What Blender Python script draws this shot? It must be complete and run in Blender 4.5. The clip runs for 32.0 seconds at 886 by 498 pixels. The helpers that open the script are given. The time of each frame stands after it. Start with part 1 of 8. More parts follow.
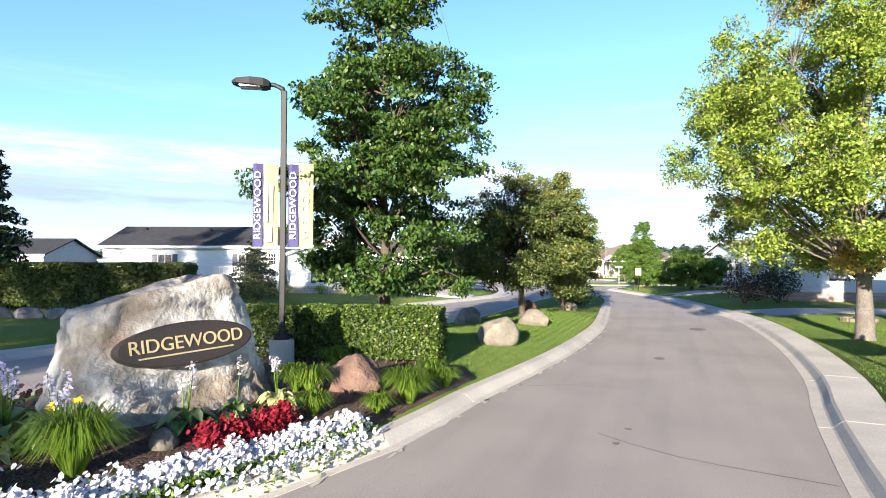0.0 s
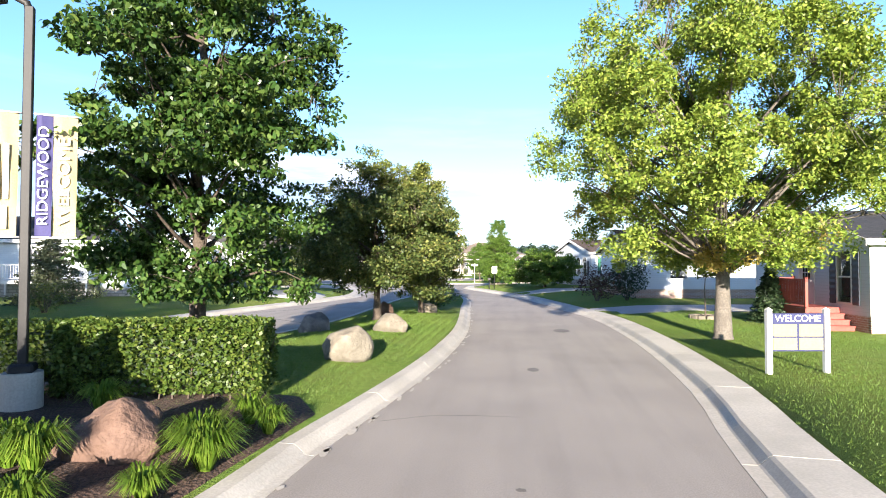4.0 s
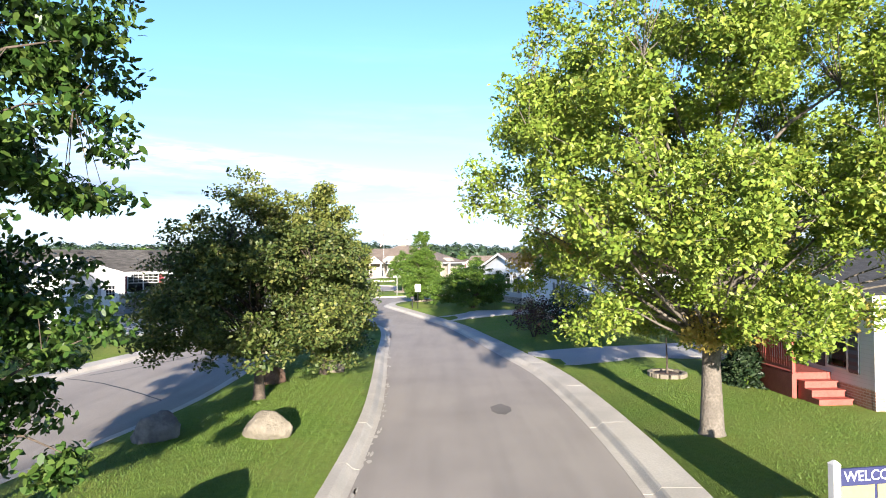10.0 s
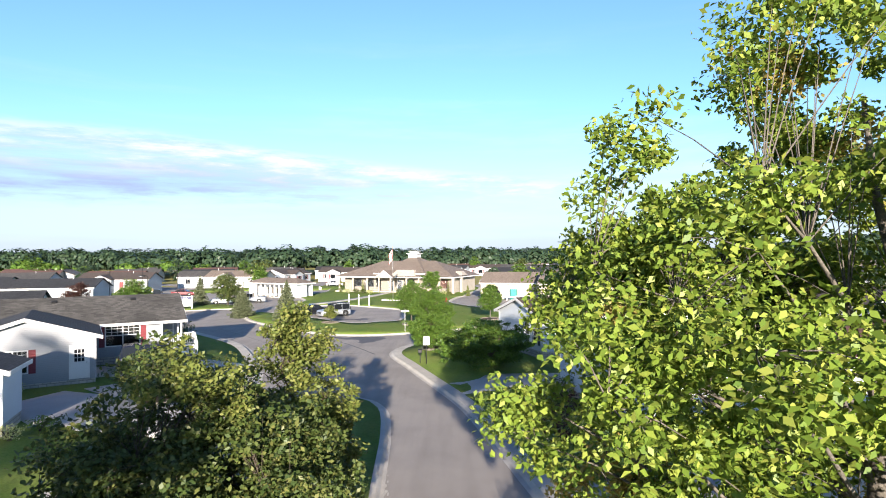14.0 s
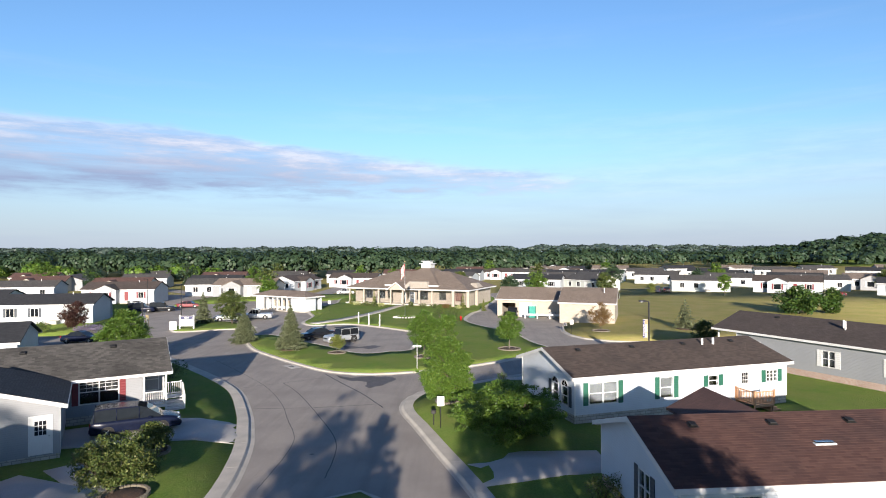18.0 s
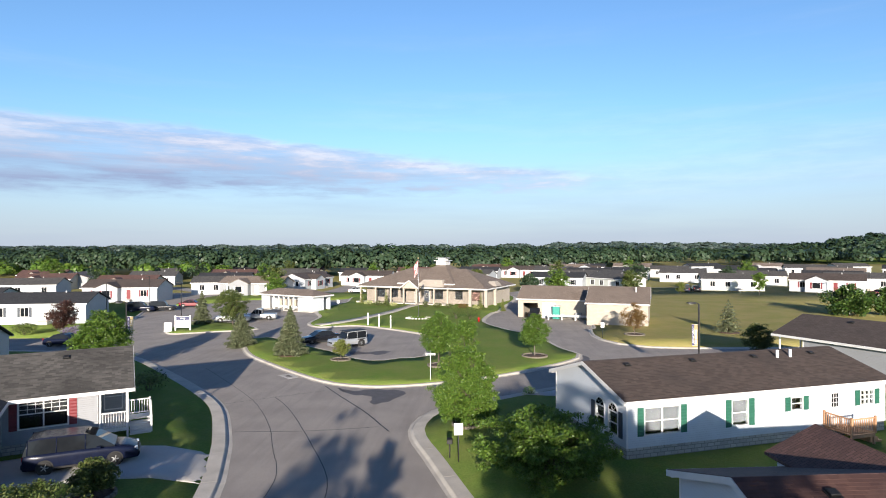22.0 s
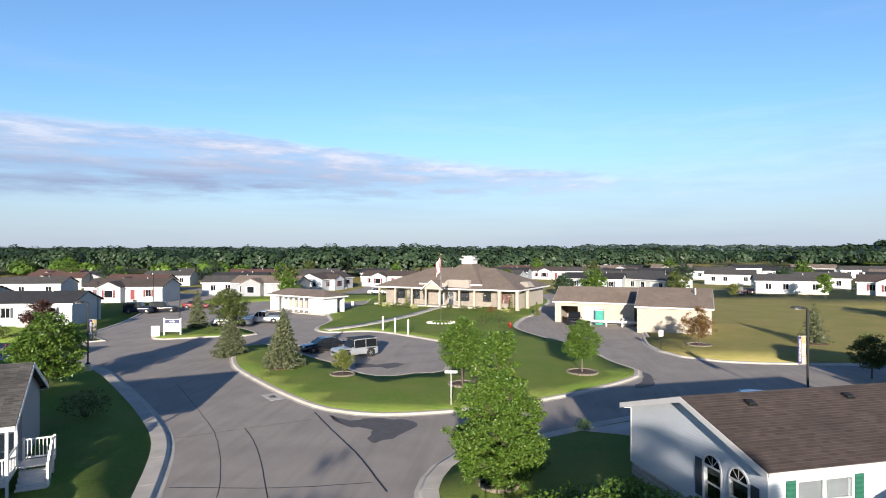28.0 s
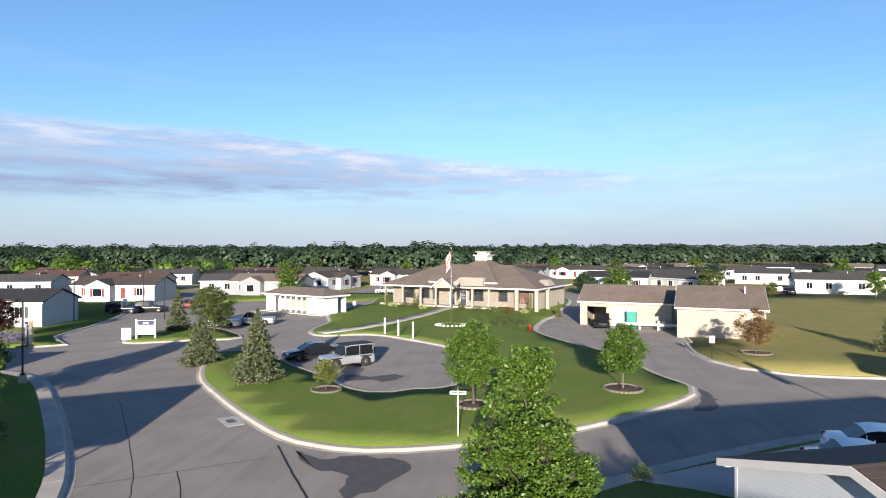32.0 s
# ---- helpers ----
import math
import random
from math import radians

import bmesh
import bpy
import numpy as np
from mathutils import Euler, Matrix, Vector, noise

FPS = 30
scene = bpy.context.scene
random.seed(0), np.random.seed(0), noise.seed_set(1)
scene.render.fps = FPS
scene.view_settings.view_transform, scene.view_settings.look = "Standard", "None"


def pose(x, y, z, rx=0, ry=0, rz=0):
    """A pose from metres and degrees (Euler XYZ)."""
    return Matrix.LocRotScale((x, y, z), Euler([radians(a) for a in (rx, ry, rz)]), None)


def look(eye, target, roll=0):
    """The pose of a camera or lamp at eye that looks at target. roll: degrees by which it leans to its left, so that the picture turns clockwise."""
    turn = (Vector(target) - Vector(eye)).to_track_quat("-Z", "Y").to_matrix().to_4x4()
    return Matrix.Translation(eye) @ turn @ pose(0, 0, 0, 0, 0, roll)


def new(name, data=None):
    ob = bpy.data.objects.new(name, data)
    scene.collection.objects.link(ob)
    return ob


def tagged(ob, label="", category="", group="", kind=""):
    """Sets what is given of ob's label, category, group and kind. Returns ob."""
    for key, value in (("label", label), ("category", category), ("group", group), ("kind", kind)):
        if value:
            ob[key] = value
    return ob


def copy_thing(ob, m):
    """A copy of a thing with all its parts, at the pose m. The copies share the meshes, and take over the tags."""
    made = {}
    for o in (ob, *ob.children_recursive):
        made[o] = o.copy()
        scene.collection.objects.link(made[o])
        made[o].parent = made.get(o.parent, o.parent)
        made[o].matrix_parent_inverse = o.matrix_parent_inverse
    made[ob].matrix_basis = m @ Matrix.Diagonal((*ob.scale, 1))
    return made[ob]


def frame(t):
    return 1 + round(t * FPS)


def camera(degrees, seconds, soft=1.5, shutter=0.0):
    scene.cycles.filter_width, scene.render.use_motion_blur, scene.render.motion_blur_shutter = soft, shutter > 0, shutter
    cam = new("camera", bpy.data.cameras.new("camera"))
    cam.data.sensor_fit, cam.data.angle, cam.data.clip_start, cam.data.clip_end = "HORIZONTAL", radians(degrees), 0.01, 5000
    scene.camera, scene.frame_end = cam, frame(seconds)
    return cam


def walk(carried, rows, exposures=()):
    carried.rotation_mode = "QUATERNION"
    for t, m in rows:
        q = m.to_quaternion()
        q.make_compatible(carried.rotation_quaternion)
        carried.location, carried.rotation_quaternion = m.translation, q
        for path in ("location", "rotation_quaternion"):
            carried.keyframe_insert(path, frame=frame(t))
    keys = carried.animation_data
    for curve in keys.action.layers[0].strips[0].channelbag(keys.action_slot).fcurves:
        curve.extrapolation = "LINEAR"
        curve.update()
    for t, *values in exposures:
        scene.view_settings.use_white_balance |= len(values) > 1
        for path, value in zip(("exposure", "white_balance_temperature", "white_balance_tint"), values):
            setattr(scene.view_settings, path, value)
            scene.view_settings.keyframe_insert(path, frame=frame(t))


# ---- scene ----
cam = camera(74.6, 32.0, 1.0)
PATH = [
    (0, (0.771, -1.671, 2.401), (0.051, 0.193, 2.46), 0.1),
    (0.5, (0.648, -1.312, 2.409), (-0.009, 0.577, 2.467), 0.1),
    (1, (0.525, -0.954, 2.417), (-0.01, 0.972, 2.474), 0.1),
    (1.5, (0.435, -0.628, 2.41), (0.013, 1.327, 2.468), 0.05),
    (2, (0.345, -0.302, 2.404), (-0.036, 1.66, 2.462), 0.0),
    (2.5, (0.276, 0.038, 2.404), (-0.08, 2.006, 2.461), 0.0),
    (3, (0.207, 0.378, 2.404), (-0.098, 2.354, 2.46), 0.0),
    (3.5, (0.177, 0.728, 2.404), (-0.103, 2.708, 2.458), 0.1),
    (5.5, (0.001, 2.282, 2.386), (-0.072, 4.28, 2.441), -0.2),
    (6, (-0.031, 2.729, 2.391), (-0.051, 4.728, 2.444), -0.2),
    (6.5, (-0.016, 3.15, 2.471), (-0.016, 5.15, 2.522), -0.2),
    (7, (-0.001, 3.571, 2.552), (0.011, 5.571, 2.602), -0.2),
    (8, (-0.008, 4.416, 2.904), (0.009, 6.416, 2.952), -0.4),
    (9, (0.017, 5.259, 3.497), (0.035, 7.258, 3.538), -0.4),
    (10, (0.095, 6.145, 4.235), (0.106, 8.145, 4.273), -0.3),
    (11, (0.109, 7.118, 5.195), (0.116, 9.117, 5.225), -0.4),
    (12, (0.125, 8.274, 6.191), (0.121, 10.273, 6.217), -0.5),
    (13, (0.176, 9.725, 7.238), (0.159, 11.725, 7.262), -0.4),
    (14, (0.217, 11.231, 8.237), (0.186, 13.231, 8.261), -0.4),
    (15, (0.141, 12.634, 9.375), (0.102, 14.633, 9.394), -0.3),
    (15.5, (0.114, 13.302, 9.935), (0.07, 15.301, 9.95), -0.4),
    (17.5, (-0.06, 15.952, 11.515), (-0.131, 17.951, 11.526), -0.2),
    (18, (-0.101, 16.679, 11.715), (-0.178, 18.678, 11.722), -0.2),
    (19, (-0.202, 18.228, 11.586), (-0.292, 20.226, 11.593), -0.2),
    (20, (-0.334, 19.992, 11.55), (-0.438, 21.989, 11.551), -0.2),
    (21, (-0.442, 21.981, 11.413), (-0.558, 23.978, 11.415), -0.2),
    (22, (-0.543, 24.127, 11.371), (-0.673, 26.122, 11.371), -0.2),
    (23, (-0.683, 26.138, 11.317), (-0.827, 28.132, 11.315), -0.1),
    (24, (-0.783, 28.13, 11.098), (-0.94, 30.123, 11.101), -0.2),
    (24.5, (-0.887, 29.088, 11.074), (-1.06, 31.08, 11.077), -0.15),
    (25, (-0.99, 30.046, 11.05), (-1.171, 32.038, 11.053), -0.1),
    (25.5, (-0.998, 30.995, 10.957), (-1.188, 32.986, 10.963), -0.1),
    (27.5, (-1.057, 34.612, 10.434), (-1.277, 36.6, 10.445), -0.1),
    (28, (-1.093, 35.484, 10.314), (-1.317, 37.472, 10.323), -0.1),
    (29, (-1.229, 37.561, 10.013), (-1.466, 39.546, 10.022), -0.0),
    (30, (-1.338, 39.726, 9.811), (-1.589, 41.71, 9.821), -0.1),
    (31, (-1.519, 42.16, 9.668), (-1.78, 44.143, 9.673), 0.1),
    (32, (-1.614, 44.712, 9.438), (-1.888, 46.693, 9.448), -0.1),
]
walk(cam, [(t, look(eye, target, roll)) for t, eye, target, roll in PATH], [(0, 1.5), (3, 1.56), (6, 1.74), (11, 1.44), (15, 1.02), (18, 0.65), (32, 0.65)])

# ---- light ----
SUN_EL, SHADE = radians(12.5), Vector((-0.06, 1.0, 0.0)).normalized()
ray_dir = Vector((SHADE.x * math.cos(SUN_EL), SHADE.y * math.cos(SUN_EL), -math.sin(SUN_EL)))
sun = new("sun", bpy.data.lights.new("sun", "SUN"))
sun.data.energy, sun.data.angle, sun.data.color = 6.6, radians(0.6), (1.0, 0.885, 0.765)
sun.matrix_world = look((0, 0, 60), Vector((0, 0, 60)) + ray_dir)

world = bpy.data.worlds.new("sky")
scene.world = world
world.use_nodes = True
wn, wl = world.node_tree.nodes, world.node_tree.links
wn.clear()


def wnode(kind, **kw):
    n = wn.new(kind)
    for k, v in kw.items():
        if k in n.inputs:
            n.inputs[k].default_value = v
    return n


sky = wn.new("ShaderNodeTexSky")
sky.sky_type, sky.sun_disc = "NISHITA", False
sky.sun_elevation, sky.sun_rotation = SUN_EL, radians(177)
sky.air_density, sky.dust_density, sky.ozone_density = 1.0, 0.6, 3.0
wcoord = wn.new("ShaderNodeTexCoord")
sep = wn.new("ShaderNodeSeparateXYZ")
wl.new(wcoord.outputs["Generated"], sep.inputs[0])


def wmath(op, a, b=None, c=None):
    n = wn.new("ShaderNodeMath")
    n.operation = op
    for i, v in enumerate((a, b, c)):
        if v is None:
            continue
        if isinstance(v, (int, float)):
            n.inputs[i].default_value = v
        else:
            wl.new(v, n.inputs[i])
    return n.outputs[0]


# a long wedge of thin cloud low in the sky, thinning out to the east
def wrange(value, a, b, c, d, smooth=False):
    n = wn.new("ShaderNodeMapRange")
    if smooth:
        n.interpolation_type = "SMOOTHSTEP"
    wl.new(value, n.inputs["Value"])
    for k, v in (("From Min", a), ("From Max", b), ("To Min", c), ("To Max", d)):
        n.inputs[k].default_value = v
    return n.outputs[0]


def wnoise(sx, sz, detail, rough, off=0.0):
    c = wn.new("ShaderNodeCombineXYZ")
    wl.new(wmath("MULTIPLY", sep.outputs["X"], sx), c.inputs[0])
    wl.new(wmath("MULTIPLY", sep.outputs["Z"], sz), c.inputs[1])
    wl.new(wmath("MULTIPLY_ADD", sep.outputs["Y"], sx * 0.5, off), c.inputs[2])
    n = wn.new("ShaderNodeTexNoise")
    n.inputs["Scale"].default_value, n.inputs["Detail"].default_value, n.inputs["Roughness"].default_value = 1.0, detail, rough
    wl.new(c.outputs[0], n.inputs["Vector"])
    return n.outputs["Fac"]


billow = wnoise(13.0, 70.0, 7.0, 0.62)
streak = wnoise(2.6, 46.0, 5.0, 0.55, 4.0)
ragged = wmath("ADD", sep.outputs["Z"], wmath("MULTIPLY", wmath("SUBTRACT", billow, 0.5), 0.035))
upper = wrange(sep.outputs["X"], -0.45, 0.34, 0.194, 0.112)
lower = wrange(sep.outputs["X"], -0.67, 0.25, 0.082, 0.102)
above = wmath("SUBTRACT", ragged, lower)
below = wmath("SUBTRACT", upper, ragged)
bank = wmath("MULTIPLY", wrange(above, -0.012, 0.022, 0.0, 1.0, True), wrange(below, -0.004, 0.014, 0.0, 1.0, True))
bank = wmath("MULTIPLY", bank, wrange(sep.outputs["X"], 0.36, 0.10, 0.0, 1.0, True))
dens = wmath("MULTIPLY_ADD", wrange(streak, 0.34, 0.56, 0.45, 1.0), 0.72, wmath("MULTIPLY", wrange(billow, 0.40, 0.60, 0.0, 1.0), 0.36))
veil = wmath("MULTIPLY", wrange(wnoise(1.4, 16.0, 5.0, 0.6, 9.0), 0.46, 0.72, 0.0, 1.0), wrange(sep.outputs["Z"], 0.42, 0.10, 0.0, 0.30))
cover = wmath("MAXIMUM", wmath("MULTIPLY", bank, dens), veil)
# pale crests, lilac undersides
lit = wmath("MULTIPLY", wrange(below, 0.075, 0.005, 0.10, 1.0), wrange(billow, 0.38, 0.62, 0.35, 1.0))
cc = wn.new("ShaderNodeMix")
cc.data_type = "RGBA"
cc.inputs[6].default_value, cc.inputs[7].default_value = (1.45, 1.86, 2.95, 1), (4.0, 4.15, 4.8, 1)
wl.new(lit, cc.inputs[0])
# haze towards the horizon
hz = wn.new("ShaderNodeMapRange")
wl.new(sep.outputs["Z"], hz.inputs["Value"])
hz.interpolation_type = "SMOOTHSTEP"
for k, v in (("From Min", 0.24), ("From Max", -0.02), ("To Min", 0.0), ("To Max", 0.85)):
    hz.inputs[k].default_value = v
hm = wn.new("ShaderNodeMix")
hm.data_type = "RGBA"
wl.new(hz.outputs[0], hm.inputs[0])
tint = wn.new("ShaderNodeMix")
tint.data_type, tint.blend_type = "RGBA", "MULTIPLY"
tint.inputs[0].default_value = 1.0
tint.inputs[7].default_value = (0.83, 0.955, 1.08, 1)
wl.new(sky.outputs[0], tint.inputs[6])
# deeper blue towards the zenith
deep = wn.new("ShaderNodeMix")
deep.data_type, deep.blend_type = "RGBA", "MULTIPLY"
deep.inputs[0].default_value = 1.0
shade = wn.new("ShaderNodeCombineXYZ")
for k, low in enumerate((0.10, 0.17, 0.36)):
    wl.new(wrange(sep.outputs["Z"], 0.40, 0.72, 1.0, low, True), shade.inputs[k])
wl.new(tint.outputs[2], deep.inputs[6])
wl.new(shade.outputs[0], deep.inputs[7])
wl.new(deep.outputs[2], hm.inputs[6])
hm.inputs[7].default_value = (2.42, 2.76, 3.55, 1)
cm = wn.new("ShaderNodeMix")
cm.data_type = "RGBA"
wl.new(wmath("MULTIPLY", cover, 0.9), cm.inputs[0])
wl.new(hm.outputs[2], cm.inputs[6])
wl.new(cc.outputs[2], cm.inputs[7])
bg = wn.new("ShaderNodeBackground")
bg.inputs["Strength"].default_value = 0.137
wl.new(cm.outputs[2], bg.inputs["Color"])
wo = wn.new("ShaderNodeOutputWorld")
wl.new(bg.outputs[0], wo.inputs["Surface"])

# ---- materials ----


def nodes_of(name):
    m = bpy.data.materials.new(name)
    m.use_nodes = True
    nt = m.node_tree
    return m, nt.nodes, nt.links, nt.nodes["Principled BSDF"]


def rgb(c):
    return (*c, 1.0)


def add_mix(ns, ls, fac, a, b, mode="MIX"):
    n = ns.new("ShaderNodeMix")
    n.data_type, n.blend_type = "RGBA", mode
    for sock, v in ((n.inputs[0], fac), (n.inputs[6], a), (n.inputs[7], b)):
        if isinstance(v, (int, float)):
            sock.default_value = v
        elif isinstance(v, tuple):
            sock.default_value = v if len(v) == 4 else rgb(v)
        else:
            ls.new(v, sock)
    return n.outputs[2]


def add_noise(ns, ls, vec, scale, detail=4.0, lo=0.35, hi=0.65):
    n = ns.new("ShaderNodeTexNoise")
    n.inputs["Scale"].default_value, n.inputs["Detail"].default_value = scale, detail
    ls.new(vec, n.inputs["Vector"])
    r = ns.new("ShaderNodeMapRange")
    r.inputs["From Min"].default_value, r.inputs["From Max"].default_value = lo, hi
    ls.new(n.outputs["Fac"], r.inputs["Value"])
    return r.outputs[0], n.outputs["Fac"]


def add_bump(ns, ls, bsdf, height, strength, distance):
    b = ns.new("ShaderNodeBump")
    b.inputs["Strength"].default_value, b.inputs["Distance"].default_value = strength, distance
    ls.new(height, b.inputs["Height"])
    ls.new(b.outputs[0], bsdf.inputs["Normal"])


def surf(name, a, b, fine=12.0, coarse=0.6, rough=0.7, metal=0.0, bump=0.2, depth=0.01, stain=0.25, world_space=False, spec=0.5, bfine=None):
    """Two tones of one colour at a fine grain, larger stains over it, and relief."""
    m, ns, ls, p = nodes_of(name)
    if world_space:
        g = ns.new("ShaderNodeNewGeometry")
        vec = g.outputs["Position"]
    else:
        vec = ns.new("ShaderNodeTexCoord").outputs["Object"]
    f, raw = add_noise(ns, ls, vec, fine)
    c, _ = add_noise(ns, ls, vec, coarse, 5.0)
    col = add_mix(ns, ls, f, a, b)
    dark = tuple(x * (1 - stain) for x in a)
    col = add_mix(ns, ls, c, col, add_mix(ns, ls, 0.55, col, dark))
    ls.new(col, p.inputs["Base Color"])
    p.inputs["Roughness"].default_value, p.inputs["Metallic"].default_value = rough, metal
    p.inputs["Specular IOR Level"].default_value = spec
    if bump:
        if bfine:
            _, raw = add_noise(ns, ls, vec, bfine)
        add_bump(ns, ls, p, raw, bump, depth)
    return m


def leafmat(name, a, b, c, trans=0.35, rough=0.5):
    """Leaves: each one its own tone between three, letting some light through."""
    m, ns, ls, p = nodes_of(name)
    g = ns.new("ShaderNodeNewGeometry")
    ramp = ns.new("ShaderNodeValToRGB")
    e = ramp.color_ramp.elements
    e[0].color, e[1].color = rgb(a), rgb(c)
    mid = e.new(0.55)
    mid.color = rgb(b)
    ls.new(g.outputs["Random Per Island"], ramp.inputs[0])
    big, _ = add_noise(ns, ls, g.outputs["Position"], 0.9, 2.0)
    col = add_mix(ns, ls, big, ramp.outputs[0], add_mix(ns, ls, 0.5, ramp.outputs[0], b))
    ls.new(col, p.inputs["Base Color"])
    p.inputs["Roughness"].default_value = rough
    p.inputs["Specular IOR Level"].default_value = 0.35
    t = ns.new("ShaderNodeBsdfTranslucent")
    ls.new(col, t.inputs["Color"])
    ms = ns.new("ShaderNodeMixShader")
    ms.inputs[0].default_value = trans
    ls.new(p.outputs[0], ms.inputs[1])
    ls.new(t.outputs[0], ms.inputs[2])
    ls.new(ms.outputs[0], ns["Material Output"].inputs["Surface"])
    return m


def sidingmat(name, a, lap=0.115):
    """Lapped vinyl boards, with faint weathering."""
    m, ns, ls, p = nodes_of(name)
    vec = ns.new("ShaderNodeTexCoord").outputs["Object"]
    s = ns.new("ShaderNodeSeparateXYZ")
    ls.new(vec, s.inputs[0])
    d = ns.new("ShaderNodeMath")
    d.operation = "DIVIDE"
    d.inputs[1].default_value = lap
    ls.new(s.outputs["Z"], d.inputs[0])
    fr = ns.new("ShaderNodeMath")
    fr.operation = "FRACT"
    ls.new(d.outputs[0], fr.inputs[0])
    inv = ns.new("ShaderNodeMath")
    inv.operation = "SUBTRACT"
    inv.inputs[0].default_value = 1.0
    ls.new(fr.outputs[0], inv.inputs[1])
    groove = ns.new("ShaderNodeMapRange")
    for k, v in (("From Min", 0.86), ("From Max", 1.0), ("To Min", 0.0), ("To Max", 0.45)):
        groove.inputs[k].default_value = v
    ls.new(fr.outputs[0], groove.inputs["Value"])
    c, _ = add_noise(ns, ls, vec, 0.7, 5.0)
    col = add_mix(ns, ls, c, a, tuple(x * 0.93 for x in a))
    col = add_mix(ns, ls, groove.outputs[0], col, tuple(x * 0.5 for x in a))
    ls.new(col, p.inputs["Base Color"])
    p.inputs["Roughness"].default_value = 0.55
    add_bump(ns, ls, p, inv.outputs[0], 0.7, 0.012)
    return m


def blockmat(name, a, b, mortar, w, h, gap=0.01, rough=0.85, axis="XZ", bump=0.5, offset=0.5, stain=0.3):
    """Courses of shingles, bricks or blocks on a wall or a slope."""
    m, ns, ls, p = nodes_of(name)
    vec = ns.new("ShaderNodeTexCoord").outputs["Object"]
    s = ns.new("ShaderNodeSeparateXYZ")
    ls.new(vec, s.inputs[0])
    cmb = ns.new("ShaderNodeCombineXYZ")
    if axis == "XY":
        ls.new(s.outputs["X"], cmb.inputs[0])
        ls.new(s.outputs["Y"], cmb.inputs[1])
    else:
        sm = ns.new("ShaderNodeMath")
        ls.new(s.outputs["X"], sm.inputs[0])
        ls.new(s.outputs["Y"], sm.inputs[1])
        ls.new(sm.outputs[0], cmb.inputs[0])
        ls.new(s.outputs["Z"], cmb.inputs[1])
    br = ns.new("ShaderNodeTexBrick")
    ls.new(cmb.outputs[0], br.inputs["Vector"])
    br.offset = offset
    br.inputs["Color1"].default_value, br.inputs["Color2"].default_value = rgb(a), rgb(b)
    br.inputs["Mortar"].default_value = rgb(mortar)
    br.inputs["Scale"].default_value, br.inputs["Mortar Size"].default_value = 1.0, gap
    br.inputs["Brick Width"].default_value, br.inputs["Row Height"].default_value = w, h
    c, _ = add_noise(ns, ls, vec, 0.5, 6.0)
    f, raw = add_noise(ns, ls, vec, 35.0, 3.0)
    col = add_mix(ns, ls, c, br.outputs["Color"], add_mix(ns, ls, stain, br.outputs["Color"], tuple(x * 0.4 for x in a)))
    col = add_mix(ns, ls, f, col, add_mix(ns, ls, 0.25, col, tuple(x * 0.5 for x in a)))
    ls.new(col, p.inputs["Base Color"])
    p.inputs["Roughness"].default_value = rough
    inv = ns.new("ShaderNodeMath")
    inv.operation = "SUBTRACT"
    inv.inputs[0].default_value = 1.0
    ls.new(br.outputs["Fac"], inv.inputs[1])
    add_bump(ns, ls, p, inv.outputs[0], bump, 0.01)
    return m


def grassmat(name, a, b, dry, dryness=0.3):
    m, ns, ls, p = nodes_of(name)
    pos = ns.new("ShaderNodeNewGeometry").outputs["Position"]
    f, raw = add_noise(ns, ls, pos, 9.0, 6.0)
    c, _ = add_noise(ns, ls, pos, 0.22, 5.0)
    d, _ = add_noise(ns, ls, pos, 1.3, 4.0, 0.45, 0.7)
    col = add_mix(ns, ls, f, a, b)
    col = add_mix(ns, ls, c, col, add_mix(ns, ls, dryness, col, dry))
    col = add_mix(ns, ls, d, col, add_mix(ns, ls, dryness * 0.6, col, dry))
    ls.new(col, p.inputs["Base Color"])
    p.inputs["Roughness"].default_value = 0.95
    p.inputs["Specular IOR Level"].default_value = 0.1
    _, raw2 = add_noise(ns, ls, pos, 40.0, 4.0)
    add_bump(ns, ls, p, raw2, 0.9, 0.05)
    return m


def asphaltmat():
    m, ns, ls, p = nodes_of("asphalt")
    pos = ns.new("ShaderNodeNewGeometry").outputs["Position"]
    f, raw = add_noise(ns, ls, pos, 55.0, 3.0, 0.3, 0.7)
    c, _ = add_noise(ns, ls, pos, 0.35, 6.0, 0.4, 0.7)
    col = add_mix(ns, ls, f, (0.262, 0.236, 0.208), (0.400, 0.360, 0.318))
    col = add_mix(ns, ls, c, col, add_mix(ns, ls, 0.35, col, (0.17, 0.155, 0.145)))
    mp = ns.new("ShaderNodeMapping")
    mp.inputs["Scale"].default_value = (1.6, 0.10, 1)
    ls.new(pos, mp.inputs[0])
    tr, _ = add_noise(ns, ls, mp.outputs[0], 1.0, 3.0, 0.45, 0.75)
    col = add_mix(ns, ls, tr, col, add_mix(ns, ls, 0.22, col, (0.10, 0.095, 0.09)))
    ls.new(col, p.inputs["Base Color"])
    p.inputs["Roughness"].default_value = 0.86
    p.inputs["Specular IOR Level"].default_value = 0.3
    add_bump(ns, ls, p, raw, 0.35, 0.006)
    return m


def glassmat(name="window_glass"):
    m, ns, ls, p = nodes_of(name)
    p.inputs["Base Color"].default_value = (0.75, 0.8, 0.82, 1)
    p.inputs["Roughness"].default_value = 0.03
    p.inputs["Transmission Weight"].default_value = 1.0
    p.inputs["IOR"].default_value = 1.45
    return m


